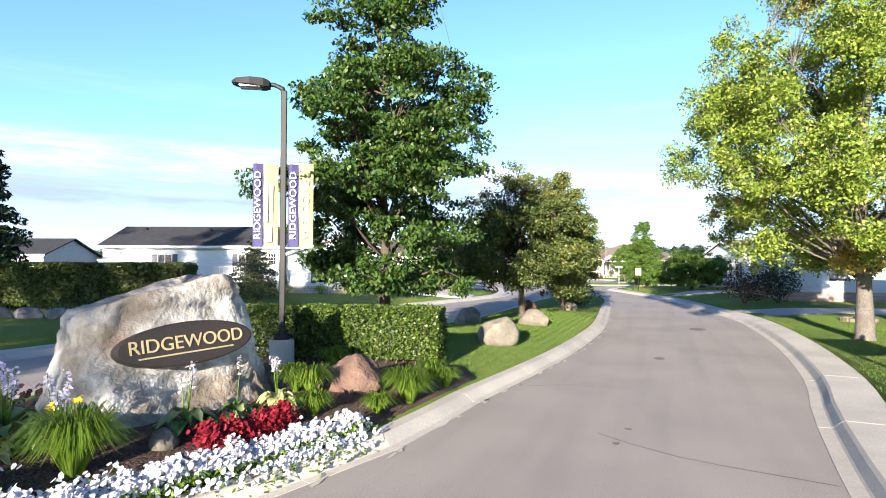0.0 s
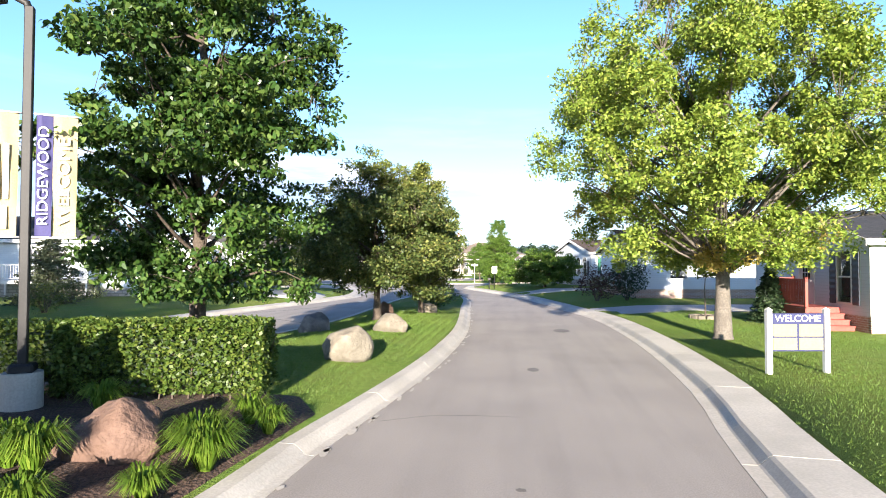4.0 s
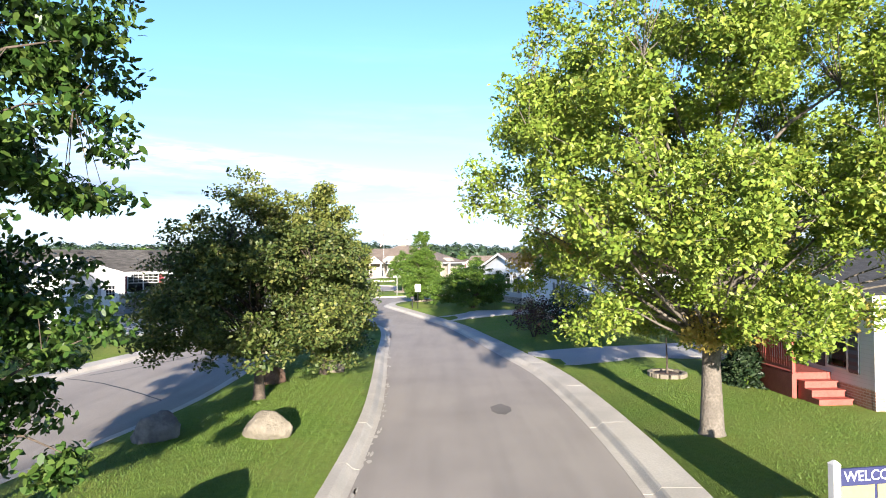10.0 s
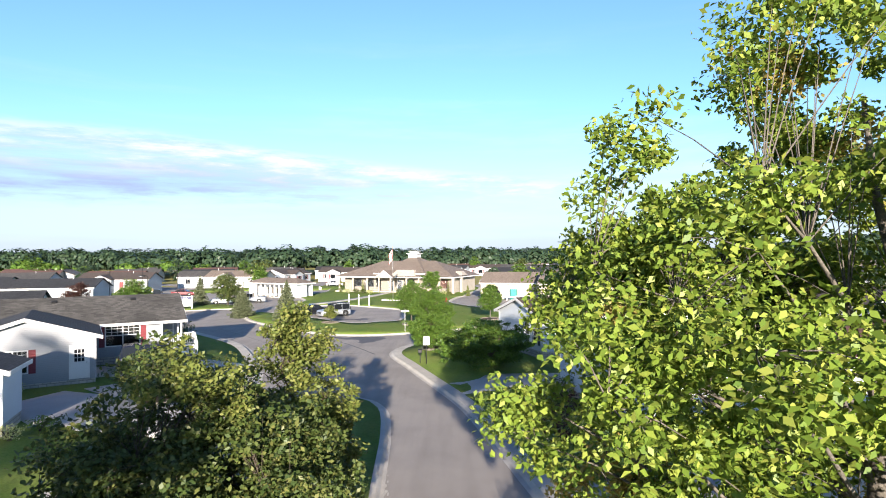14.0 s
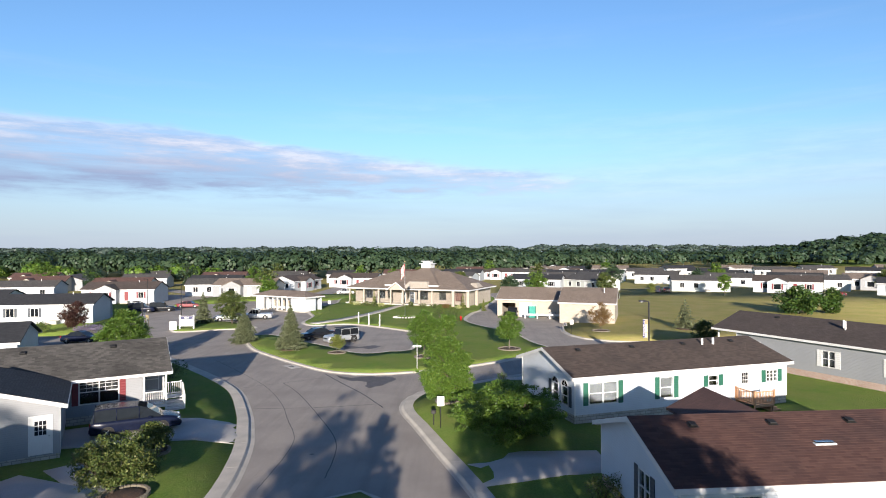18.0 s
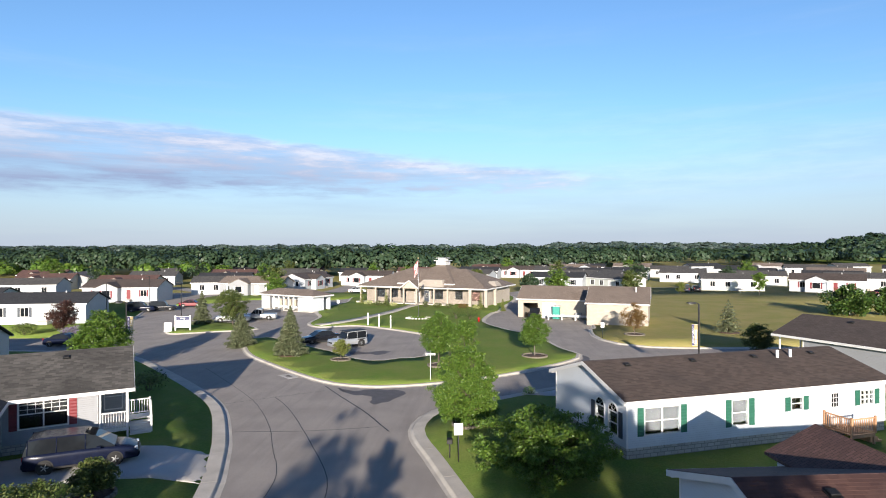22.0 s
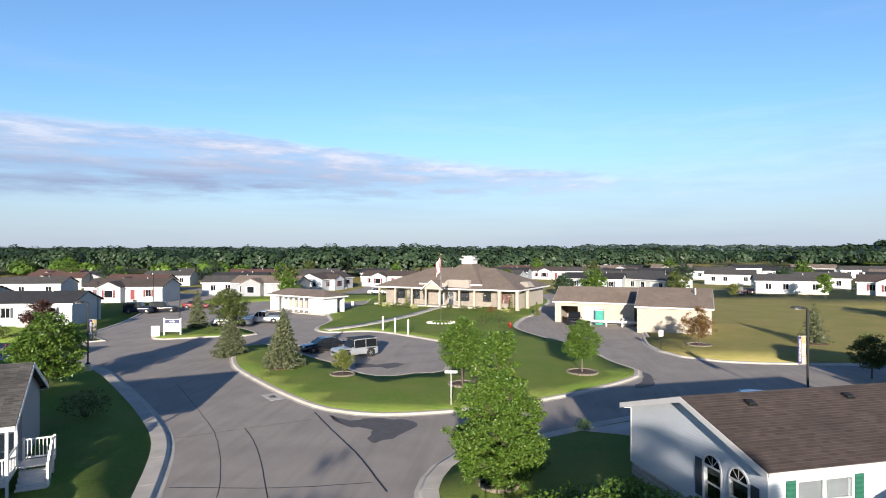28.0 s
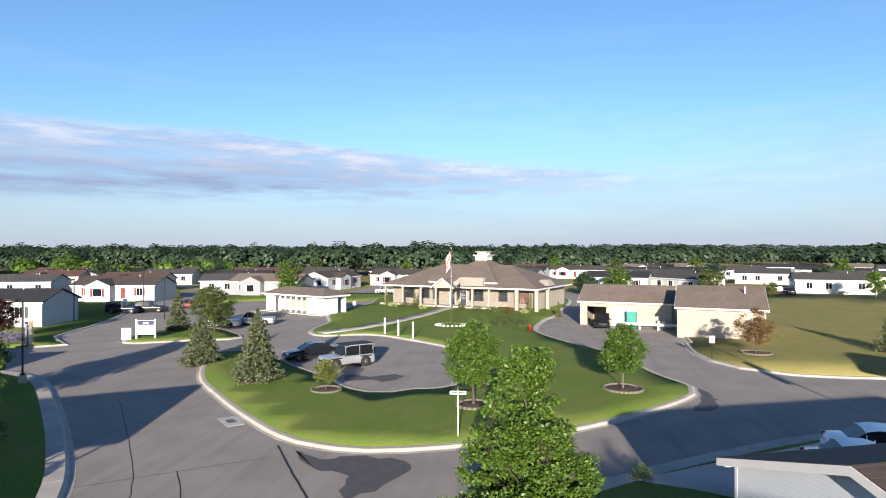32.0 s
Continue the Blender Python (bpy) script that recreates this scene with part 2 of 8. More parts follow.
def tabmat(name, a, b, dark):
    """Single shingle tabs, each of its own shade, with broad weather stains."""
    m, ns, ls, p = nodes_of(name)
    pos = ns.new("ShaderNodeNewGeometry")
    oi = ns.new("ShaderNodeObjectInfo")
    ad = ns.new("ShaderNodeMath")
    ad.operation = "ADD"
    ls.new(pos.outputs["Random Per Island"], ad.inputs[0])
    ls.new(oi.outputs["Random"], ad.inputs[1])
    fr = ns.new("ShaderNodeMath")
    fr.operation = "FRACT"
    ls.new(ad.outputs[0], fr.inputs[0])
    col = add_mix(ns, ls, fr.outputs[0], a, b)
    st, _ = add_noise(ns, ls, pos.outputs["Position"], 0.45, 5.0, 0.45, 0.70)
    col = add_mix(ns, ls, st, col, add_mix(ns, ls, 0.55, col, dark))
    gr, raw = add_noise(ns, ls, pos.outputs["Position"], 60.0, 3.0)
    col = add_mix(ns, ls, gr, col, add_mix(ns, ls, 0.25, col, dark))
    ls.new(col, p.inputs["Base Color"])
    p.inputs["Roughness"].default_value = 0.92
    p.inputs["Specular IOR Level"].default_value = 0.2
    add_bump(ns, ls, p, raw, 0.4, 0.006)
    return m


M = {}
M["red_tab"] = tabmat("red_shingle_tab", (0.072, 0.038, 0.033), (0.105, 0.058, 0.048), (0.045, 0.030, 0.030))
M["brown_tab"] = tabmat("brown_shingle_tab", (0.062, 0.048, 0.042), (0.094, 0.074, 0.064), (0.045, 0.038, 0.036))
M["grey_tab"] = tabmat("grey_shingle_tab", (0.060, 0.058, 0.056), (0.115, 0.110, 0.103), (0.032, 0.031, 0.030))
M["asphalt"] = asphaltmat()
M["grass"] = grassmat("lawn_grass", (0.102, 0.178, 0.030), (0.152, 0.240, 0.044), (0.25, 0.235, 0.08), 0.38)
M["dry_grass"] = grassmat("field_grass", (0.235, 0.235, 0.062), (0.295, 0.28, 0.092), (0.37, 0.30, 0.13), 0.6)
M["blind_cloth"] = surf("blind_cloth", (0.065, 0.07, 0.076), (0.095, 0.10, 0.105), 30, 2, 0.8, bump=0.05, stain=0.1)
M["blade"] = leafmat("grass_blade", (0.085, 0.155, 0.022), (0.118, 0.198, 0.032), (0.155, 0.225, 0.045), 0.3)
M["concrete"] = surf("concrete", (0.46, 0.425, 0.365), (0.57, 0.53, 0.46), 30, 0.8, 0.85, bump=0.15, depth=0.004, stain=0.3, world_space=True)
M["drive"] = surf("driveway_concrete", (0.46, 0.44, 0.40), (0.55, 0.525, 0.48), 25, 0.5, 0.85, bump=0.12, depth=0.004, stain=0.18, world_space=True)
M["mulch"] = surf("bark_mulch", (0.035, 0.021, 0.015), (0.15, 0.09, 0.062), 26, 2.0, 0.95, bump=1.0, depth=0.04, stain=0.3, world_space=True)
M["bark"] = surf("bark", (0.06, 0.045, 0.033), (0.114, 0.09, 0.069), 22, 3.0, 0.9, bump=0.9, depth=0.03)
M["pale_bark"] = surf("pale_bark", (0.105, 0.092, 0.076), (0.170, 0.150, 0.125), 20, 3.0, 0.9, bump=0.9, depth=0.03)
M["leaf_maple"] = leafmat("pear_leaf", (0.020, 0.052, 0.011), (0.042, 0.090, 0.017), (0.12, 0.172, 0.040), 0.22, 0.36)
M["leaf_big"] = leafmat("locust_leaf", (0.082, 0.145, 0.021), (0.185, 0.262, 0.036), (0.33, 0.355, 0.072), 0.26)
M["leaf_gold"] = leafmat("golden_leaf", (0.30, 0.26, 0.07), (0.42, 0.32, 0.09), (0.36, 0.35, 0.07), 0.35)
M["leaf_crab"] = leafmat("crab_leaf", (0.038, 0.066, 0.018), (0.080, 0.115, 0.028), (0.18, 0.18, 0.055), 0.24)
M["leaf_olive"] = leafmat("olive_leaf", (0.080, 0.120, 0.026), (0.155, 0.185, 0.042), (0.26, 0.255, 0.075), 0.28)
M["leaf_hedge"] = leafmat("hedge_leaf", (0.030, 0.062, 0.010), (0.066, 0.112, 0.016), (0.155, 0.19, 0.036), 0.24)
M["leaf_fresh"] = leafmat("fresh_leaf", (0.065, 0.145, 0.016), (0.12, 0.215, 0.026), (0.20, 0.28, 0.045), 0.34)
M["leaf_mid"] = leafmat("linden_leaf", (0.045, 0.100, 0.014), (0.082, 0.155, 0.022), (0.16, 0.225, 0.040), 0.24, 0.45)
M["leaf_red"] = leafmat("plum_leaf", (0.035, 0.014, 0.016), (0.06, 0.025, 0.02), (0.10, 0.05, 0.03), 0.2)
M["leaf_rust"] = leafmat("rust_leaf", (0.13, 0.07, 0.025), (0.20, 0.11, 0.04), (0.16, 0.14, 0.04), 0.3)
M["needle"] = leafmat("spruce_needle", (0.062, 0.085, 0.040), (0.110, 0.130, 0.066), (0.17, 0.18, 0.10), 0.12)
M["dark_needle"] = leafmat("dark_needle", (0.010, 0.026, 0.012), (0.022, 0.045, 0.018), (0.05, 0.075, 0.03), 0.1)
# distance haze is mixed into these two leaf colours: bluer, palest on the ridge
M["leaf_far_haze"] = leafmat("hazed_woodland_leaf", (0.022, 0.046, 0.026), (0.036, 0.066, 0.033), (0.056, 0.086, 0.040), 0.15)
M["leaf_ridge_haze"] = leafmat("hazed_ridge_leaf", (0.040, 0.064, 0.056), (0.056, 0.082, 0.070), (0.078, 0.105, 0.085), 0.1)
M["white_siding"] = sidingmat("white_siding", (0.55, 0.59, 0.635))
M["grey_siding"] = sidingmat("grey_siding", (0.275, 0.285, 0.30))
# white siding toned down so the far sunlit walls don't clip
M["pale_siding"] = sidingmat("toned_white_siding", (0.41, 0.44, 0.47))
M["tan_siding"] = sidingmat("tan_siding", (0.46, 0.43, 0.37))
M["sage_siding"] = sidingmat("sage_siding", (0.46, 0.49, 0.46))
M["white_trim"] = surf("white_trim", (0.62, 0.62, 0.61), (0.67, 0.67, 0.66), 20, 1.5, 0.45, bump=0.05, stain=0.08)
M["brown_shingle"] = blockmat("brown_shingle", (0.066, 0.050, 0.042), (0.102, 0.080, 0.068), (0.04, 0.03, 0.025), 0.32, 0.14, 0.012, axis="XY", bump=0.4)
M["grey_shingle"] = blockmat("grey_shingle", (0.060, 0.058, 0.056), (0.115, 0.108, 0.100), (0.03, 0.03, 0.03), 0.32, 0.14, 0.012, axis="XY", bump=0.4)
M["dark_shingle"] = blockmat("dark_shingle", (0.020, 0.022, 0.026), (0.044, 0.045, 0.050), (0.015, 0.015, 0.015), 0.32, 0.14, 0.012, axis="XY", bump=0.4)
M["red_shingle"] = blockmat("red_shingle", (0.100, 0.052, 0.042), (0.150, 0.080, 0.064), (0.05, 0.03, 0.025), 0.32, 0.14, 0.012, axis="XY", bump=0.4)
M["tan_shingle"] = blockmat("tan_shingle", (0.185, 0.145, 0.115), (0.255, 0.205, 0.165), (0.10, 0.08, 0.07), 0.32, 0.14, 0.012, axis="XY", bump=0.4)
M["skirt"] = blockmat("skirting_block", (0.40, 0.37, 0.33), (0.55, 0.51, 0.46), (0.25, 0.23, 0.21), 0.42, 0.20, 0.02, bump=0.6)
M["red_brick"] = blockmat("red_brick", (0.36, 0.22, 0.17), (0.50, 0.34, 0.28), (0.55, 0.52, 0.48), 0.22, 0.075, 0.012, bump=0.6)
M["cream_block"] = blockmat("cream_block", (0.41, 0.36, 0.30), (0.47, 0.42, 0.35), (0.34, 0.30, 0.25), 0.40, 0.20, 0.012, bump=0.35, stain=0.12)
M["stone_wall"] = blockmat("ledge_stone", (0.28, 0.245, 0.205), (0.40, 0.355, 0.30), (0.21, 0.185, 0.16), 0.34, 0.13, 0.015, bump=0.8)
M["glass"] = glassmat()
M["dark_glass"] = surf("tinted_glass", (0.010, 0.012, 0.015), (0.013, 0.015, 0.018), 3, 1, 0.05, bump=0, stain=0.0, spec=0.2)
# also blackens the panels that stand in for unlit rooms behind windows
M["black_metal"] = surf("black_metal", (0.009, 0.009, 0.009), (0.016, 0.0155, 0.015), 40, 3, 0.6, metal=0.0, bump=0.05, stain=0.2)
M["grey_metal"] = surf("grey_metal", (0.32, 0.33, 0.34), (0.42, 0.43, 0.44), 40, 3, 0.4, metal=0.8, bump=0.05, stain=0.2)
M["green_paint"] = surf("green_paint", (0.018, 0.10, 0.065), (0.026, 0.13, 0.085), 30, 3, 0.5, bump=0.05, stain=0.15)
M["red_paint"] = surf("red_paint", (0.16, 0.020, 0.026), (0.20, 0.03, 0.034), 30, 3, 0.5, bump=0.05, stain=0.15)
M["navy_paint"] = surf("navy_paint", (0.022, 0.026, 0.085), (0.032, 0.036, 0.115), 30, 3, 0.5, bump=0.04, stain=0.1)
M["slate_paint"] = surf("slate_paint", (0.035, 0.045, 0.06), (0.05, 0.06, 0.08), 30, 3, 0.5, bump=0.04, stain=0.1)
M["gold_cloth"] = surf("gold_cloth", (0.30, 0.24, 0.12), (0.40, 0.33, 0.18), 60, 2, 0.75, bump=0.15, depth=0.002, stain=0.1)
M["navy_cloth"] = surf("navy_cloth", (0.028, 0.026, 0.10), (0.04, 0.036, 0.13), 60, 2, 0.75, bump=0.15, depth=0.002, stain=0.1)
M["white_cloth"] = surf("white_ink", (0.80, 0.80, 0.78), (0.85, 0.85, 0.83), 60, 2, 0.7, bump=0.05, stain=0.05)
M["yellow_panel"] = surf("pale_yellow_panel", (0.42, 0.375, 0.125), (0.46, 0.41, 0.15), 20, 2, 0.5, bump=0.03, stain=0.06)
M["red_deck"] = surf("red_deck_stain", (0.30, 0.060, 0.045), (0.38, 0.09, 0.07), 25, 2, 0.7, bump=0.25, depth=0.004, stain=0.3)
M["cedar"] = surf("cedar", (0.42, 0.22, 0.12), (0.52, 0.30, 0.17), 25, 2, 0.75, bump=0.3, depth=0.004, stain=0.3)
M["tyre"] = surf("tyre_rubber", (0.014, 0.014, 0.014), (0.022, 0.022, 0.022), 40, 3, 0.85, bump=0.2, depth=0.003)
M["silver_paint"] = surf("silver_car_paint", (0.42, 0.44, 0.46), (0.47, 0.49, 0.51), 4, 1, 0.28, metal=0.5, bump=0, stain=0.05)
M["white_car"] = surf("white_car_paint", (0.78, 0.79, 0.80), (0.82, 0.83, 0.84), 4, 1, 0.2, bump=0, stain=0.03)
M["black_car"] = surf("black_car_paint", (0.010, 0.011, 0.014), (0.016, 0.017, 0.02), 4, 1, 0.16, bump=0, stain=0.1)
M["blue_car"] = surf("dark_blue_car_paint", (0.006, 0.009, 0.024), (0.009, 0.013, 0.032), 4, 1, 0.25, bump=0, stain=0.1, spec=0.25)
M["red_lamp"] = surf("red_lamp_lens", (0.35, 0.012, 0.012), (0.40, 0.02, 0.02), 20, 3, 0.2, bump=0)
M["clear_lamp"] = surf("headlamp_lens", (0.62, 0.64, 0.66), (0.70, 0.72, 0.74), 20, 3, 0.12, bump=0)
M["white_petal"] = leafmat("white_petal", (0.58, 0.58, 0.64), (0.66, 0.66, 0.70), (0.72, 0.72, 0.74), 0.25)
M["red_petal"] = leafmat("red_leaf", (0.13, 0.008, 0.014), (0.21, 0.012, 0.022), (0.30, 0.025, 0.035), 0.2)
M["lilac_petal"] = leafmat("lilac_petal", (0.55, 0.47, 0.66), (0.68, 0.60, 0.76), (0.78, 0.72, 0.82), 0.3)
M["yellow_petal"] = leafmat("yellow_petal", (0.70, 0.48, 0.03), (0.80, 0.58, 0.04), (0.85, 0.65, 0.08), 0.3)
M["hosta"] = leafmat("hosta_leaf", (0.08, 0.16, 0.035), (0.14, 0.23, 0.06), (0.46, 0.48, 0.27), 0.25)
M["pale_leaf"] = leafmat("cream_leaf", (0.35, 0.40, 0.15), (0.50, 0.52, 0.22), (0.62, 0.62, 0.34), 0.3)
M["strap_leaf"] = leafmat("daylily_leaf", (0.08, 0.16, 0.014), (0.15, 0.26, 0.026), (0.28, 0.36, 0.055), 0.35)
M["lavender"] = leafmat("lavender_flower", (0.16, 0.12, 0.24), (0.24, 0.19, 0.32), (0.20, 0.22, 0.16), 0.2)


def rockmat(name, a, b, c, vein=0.5):
    m, ns, ls, p = nodes_of(name)
    vec = ns.new("ShaderNodeTexCoord").outputs["Object"]
    f, raw = add_noise(ns, ls, vec, 3.0, 9.0, 0.38, 0.62)
    g, raw2 = add_noise(ns, ls, vec, 14.0, 6.0)
    d, _ = add_noise(ns, ls, vec, 1.1, 6.0, 0.45, 0.62)
    col = add_mix(ns, ls, f, a, b)
    col = add_mix(ns, ls, d, col, add_mix(ns, ls, vein, col, c))
    col = add_mix(ns, ls, g, col, add_mix(ns, ls, 0.2, col, tuple(x * 0.45 for x in a)))
    ls.new(col, p.inputs["Base Color"])
    p.inputs["Roughness"].default_value = 0.85
    sm = ns.new("ShaderNodeMath")
    sm.operation = "MULTIPLY_ADD"
    sm.inputs[1].default_value = 0.4
    ls.new(raw2, sm.inputs[0])
    ls.new(raw, sm.inputs[2])
    add_bump(ns, ls, p, sm.outputs[0], 0.9, 0.09)
    return m


M["granite"] = rockmat("pale_granite", (0.30, 0.285, 0.255), (0.64, 0.615, 0.56), (0.14, 0.10, 0.062), 0.85)
M["sandstone"] = rockmat("tan_boulder", (0.15, 0.132, 0.10), (0.25, 0.22, 0.17), (0.10, 0.09, 0.07), 0.6)
M["grey_rock"] = rockmat("grey_boulder", (0.13, 0.126, 0.128), (0.29, 0.275, 0.27), (0.07, 0.067, 0.07), 0.6)
M["red_rock"] = rockmat("rust_boulder", (0.125, 0.074, 0.052), (0.195, 0.12, 0.086), (0.085, 0.05, 0.038), 0.5)
M["pale_rock"] = rockmat("white_stone", (0.58, 0.55, 0.50), (0.74, 0.71, 0.66), (0.45, 0.42, 0.38), 0.3)

# ---- building helpers ----
from mathutils.geometry import delaunay_2d_cdt

RNG = random.Random(7)
NPR = np.random.default_rng(11)


def link(name, me, mat, parent=None, label="", m=None):
    if mat is not None and not me.materials:
        me.materials.append(M[mat] if isinstance(mat, str) else mat)
    ob = new(name, me)
    if parent is not None:
        ob.parent = parent
    if m is not None:
        ob.matrix_basis = m
    if label:
        tagged(ob, label)
    return ob


def part(name, bm, mat, parent=None, label="", m=None, smooth=False):
    me = bpy.data.meshes.new(name)
    bm.normal_update()
    bm.to_mesh(me)
    bm.free()
    if smooth:
        me.shade_smooth()
    return link(name, me, mat, parent, label, m)


def raw(name, verts, faces, mat, parent=None, label="", m=None, smooth=False):
    me = bpy.data.meshes.new(name)
    me.from_pydata(verts, [], faces)
    if smooth:
        me.shade_smooth()
    return link(name, me, mat, parent, label, m)


def thing(name, m, label, category, group="", kind=""):
    ob = new(name)
    ob.empty_display_size = 0.2
    ob.matrix_basis = m
    return tagged(ob, label, category, group, kind)


def cube(bm, x0, x1, y0, y1, z0, z1, bevel=0.0):
    ret = bmesh.ops.create_cube(bm, size=1.0)
    vs = ret["verts"]
    for v in vs:
        v.co = Vector((x0 + (v.co.x + 0.5) * (x1 - x0), y0 + (v.co.y + 0.5) * (y1 - y0), z0 + (v.co.z + 0.5) * (z1 - z0)))
    if bevel:
        es = list({e for v in vs for e in v.link_edges})
        bmesh.ops.bevel(bm, geom=es, offset=bevel, segments=1, affect="EDGES")
    return vs


def box(name, x0, x1, y0, y1, z0, z1, mat, parent=None, label="", bevel=0.0, m=None):
    bm = bmesh.new()
    cube(bm, x0, x1, y0, y1, z0, z1, bevel)
    return part(name, bm, mat, parent, label, m)


def tube(bm, pts, radii, n=8, cap=True):
    rings = []
    for i, (p, r) in enumerate(zip(pts, radii)):
        a = Vector(pts[max(0, i - 1)])
        b = Vector(pts[min(len(pts) - 1, i + 1)])
        d = (b - a).normalized() if (b - a).length > 1e-6 else Vector((0, 0, 1))
        u = d.orthogonal().normalized()
        if i:
            u = (prev - d * prev.dot(d)).normalized()
        prev = u
        w = d.cross(u)
        rings.append([bm.verts.new(Vector(p) + (u * math.cos(k * math.tau / n) + w * math.sin(k * math.tau / n)) * r) for k in range(n)])
    for a, b in zip(rings, rings[1:]):
        for k in range(n):
            bm.faces.new((a[k], a[(k + 1) % n], b[(k + 1) % n], b[k]))
    if cap:
        bm.faces.new(rings[0][::-1])
        bm.faces.new(rings[-1])
    return bm


def pole(name, pts, radii, mat, parent=None, n=8, label="", m=None):
    return part(name, tube(bmesh.new(), pts, radii, n), mat, parent, label, m, smooth=True)


def prism(bm, poly, z0, z1):
    lo = [bm.verts.new((x, y, z0)) for x, y in poly]
    hi = [bm.verts.new((x, y, z1)) for x, y in poly]
    n = len(poly)
    bm.faces.new(hi)
    bm.faces.new(lo[::-1])
    for i in range(n):
        bm.faces.new((lo[i], lo[(i + 1) % n], hi[(i + 1) % n], hi[i]))
    bmesh.ops.recalc_face_normals(bm, faces=bm.faces)
    return bm


def lettering(name, text, size, mat, parent, m, depth=0.008):
    cu = bpy.data.curves.new(name, "FONT")
    cu.body, cu.size, cu.extrude, cu.align_x, cu.align_y = text, size, depth, "CENTER", "CENTER"
    tmp = bpy.data.objects.new("tmp", cu)
    scene.collection.objects.link(tmp)
    me = bpy.data.meshes.new_from_object(tmp.evaluated_get(bpy.context.evaluated_depsgraph_get()))
    bpy.data.objects.remove(tmp)
    me.materials.clear()
    return link(name, me, mat, parent, "", m)


# ---- ground plan ----
def smooth_line(pts, step=1.2, closed=False):
    """A Catmull-Rom line through the points, at even steps."""
    P = [Vector((*p, 0)) for p in pts]
    n = len(P)
    out = []
    for i in range(n if closed else n - 1):
        p0 = P[(i - 1) % n] if closed or i else P[0]
        p1, p2 = P[i], P[(i + 1) % n]
        p3 = P[(i + 2) % n] if closed or i + 2 < n else P[-1]
        k = max(1, int((p2 - p1).length / step))
        for j in range(k):
            t = j / k
            out.append(0.5 * ((2 * p1) + (p2 - p0) * t + (2 * p0 - 5 * p1 + 4 * p2 - p3) * t * t + (3 * p1 - p0 - 3 * p2 + p3) * t ** 3))
    if not closed:
        out.append(P[-1])
    return [(v.x, v.y) for v in out]


def inside(p, poly):
    x, y, odd = p[0], p[1], False
    for (ax, ay), (bx, by) in zip(poly, poly[1:] + poly[:1]):
        if (ay > y) != (by > y) and x < (bx - ax) * (y - ay) / (by - ay) + ax:
            odd = not odd
    return odd


def edge_distance(p, poly):
    best = 1e9
    px, py = p
    for (ax, ay), (bx, by) in zip(poly, poly[1:] + poly[:1]):
        dx, dy = bx - ax, by - ay
        k = max(0.0, min(1.0, ((px - ax) * dx + (py - ay) * dy) / (dx * dx + dy * dy + 1e-9)))
        best = min(best, math.hypot(px - ax - k * dx, py - ay - k * dy))
    return best


RIGHT_EDGE = [(3.2, -60), (3.2, -12), (3.35, 2), (3.85, 8.4), (4.45, 12.5), (4.8, 18), (4.8, 23.5), (4.5, 28), (3.7, 32.3), (2.7, 37.5), (1.4, 43.5), (-1.2, 51.2), (-2.7, 55.6), (-3.9, 59), (-4.1, 61.5), (-3.2, 64.4), (-0.8, 66.4), (1.2, 67.9), (4.4, 70.4), (8.5, 73.2), (13.5, 76.1), (20, 78.6), (30, 80.4), (60, 82)]
LEFT_EDGE = [(-17, -60), (-16.6, -10), (-15.6, 12), (-14.9, 25), (-13.8, 32), (-12.7, 39), (-12.4, 43.6), (-13.6, 49.8), (-15, 54), (-16.7, 58.2), (-20, 64.6), (-24.5, 70), (-30.5, 76.2), (-35, 80.6), (-39, 83.6), (-45, 85.2), (-60, 86), (-130, 88)]
MEDIAN = [(-3.9, 0.5), (-3.75, 2.6), (-3.0, 5.4), (-2.8, 8.2), (-2.45, 11.2), (-2.15, 14.5), (-2.0, 18), (-2.0, 22), (-2.3, 27), (-2.7, 32), (-3.1, 38), (-3.8, 42.5), (-5.2, 44.6), (-6.8, 43.6), (-7.3, 38), (-7.1, 30), (-7.0, 24.5), (-7.4, 20.5), (-8.3, 16), (-9.1, 11), (-9.6, 6), (-9.4, 1.5), (-7.5, -1.6), (-5.2, -1.4)]
ISLAND = [(-29.2, 93.2), (-25.4, 85.6), (-21, 80.3), (-17.2, 76.3), (-13.8, 73.2), (-11.6, 72.1), (-9.0, 71.7), (-5.6, 72.6), (-2.0, 74.3), (1.2, 76.5), (4.3, 79.2), (7.2, 82.2), (9.2, 84.9), (9.7, 87.2), (8.2, 91.2), (6.4, 99.6), (2.8, 106), (0.2, 112), (-0.4, 117), (1.0, 126), (3.0, 134), (5, 168), (-28, 168), (-29, 146), (-31, 135), (-29.8, 127), (-27.2, 120), (-26.8, 113), (-25.8, 109.5), (-23.8, 107.6), (-19.9, 109.2), (-16.4, 108.2), (-9.4, 102.4), (-7.2, 99.5), (-6.3, 92), (-6.3, 85.2), (-7.4, 84.1), (-9.0, 83.7), (-10.3, 82.6), (-11.9, 82.4), (-14.2, 83.9), (-16.0, 86.3), (-20, 90.0), (-24.5, 94.6), (-28.0, 97.2), (-29.6, 96.0)]
ISLET = [(-45.2, 106.0), (-44.8, 103.6), (-42.6, 100.2), (-41.4, 100.0), (-36.5, 102.7), (-33.2, 103.8), (-32.6, 105.2), (-35.0, 108.2), (-40, 112), (-44, 111)]
FIELD = [(16.2, 112), (14.9, 106.6), (14.2, 101), (14.5, 97.4), (15.8, 94.4), (18.5, 92.4), (25, 91.8), (45, 93), (90, 95), (170, 150), (150, 205), (40, 190), (16.6, 150)]
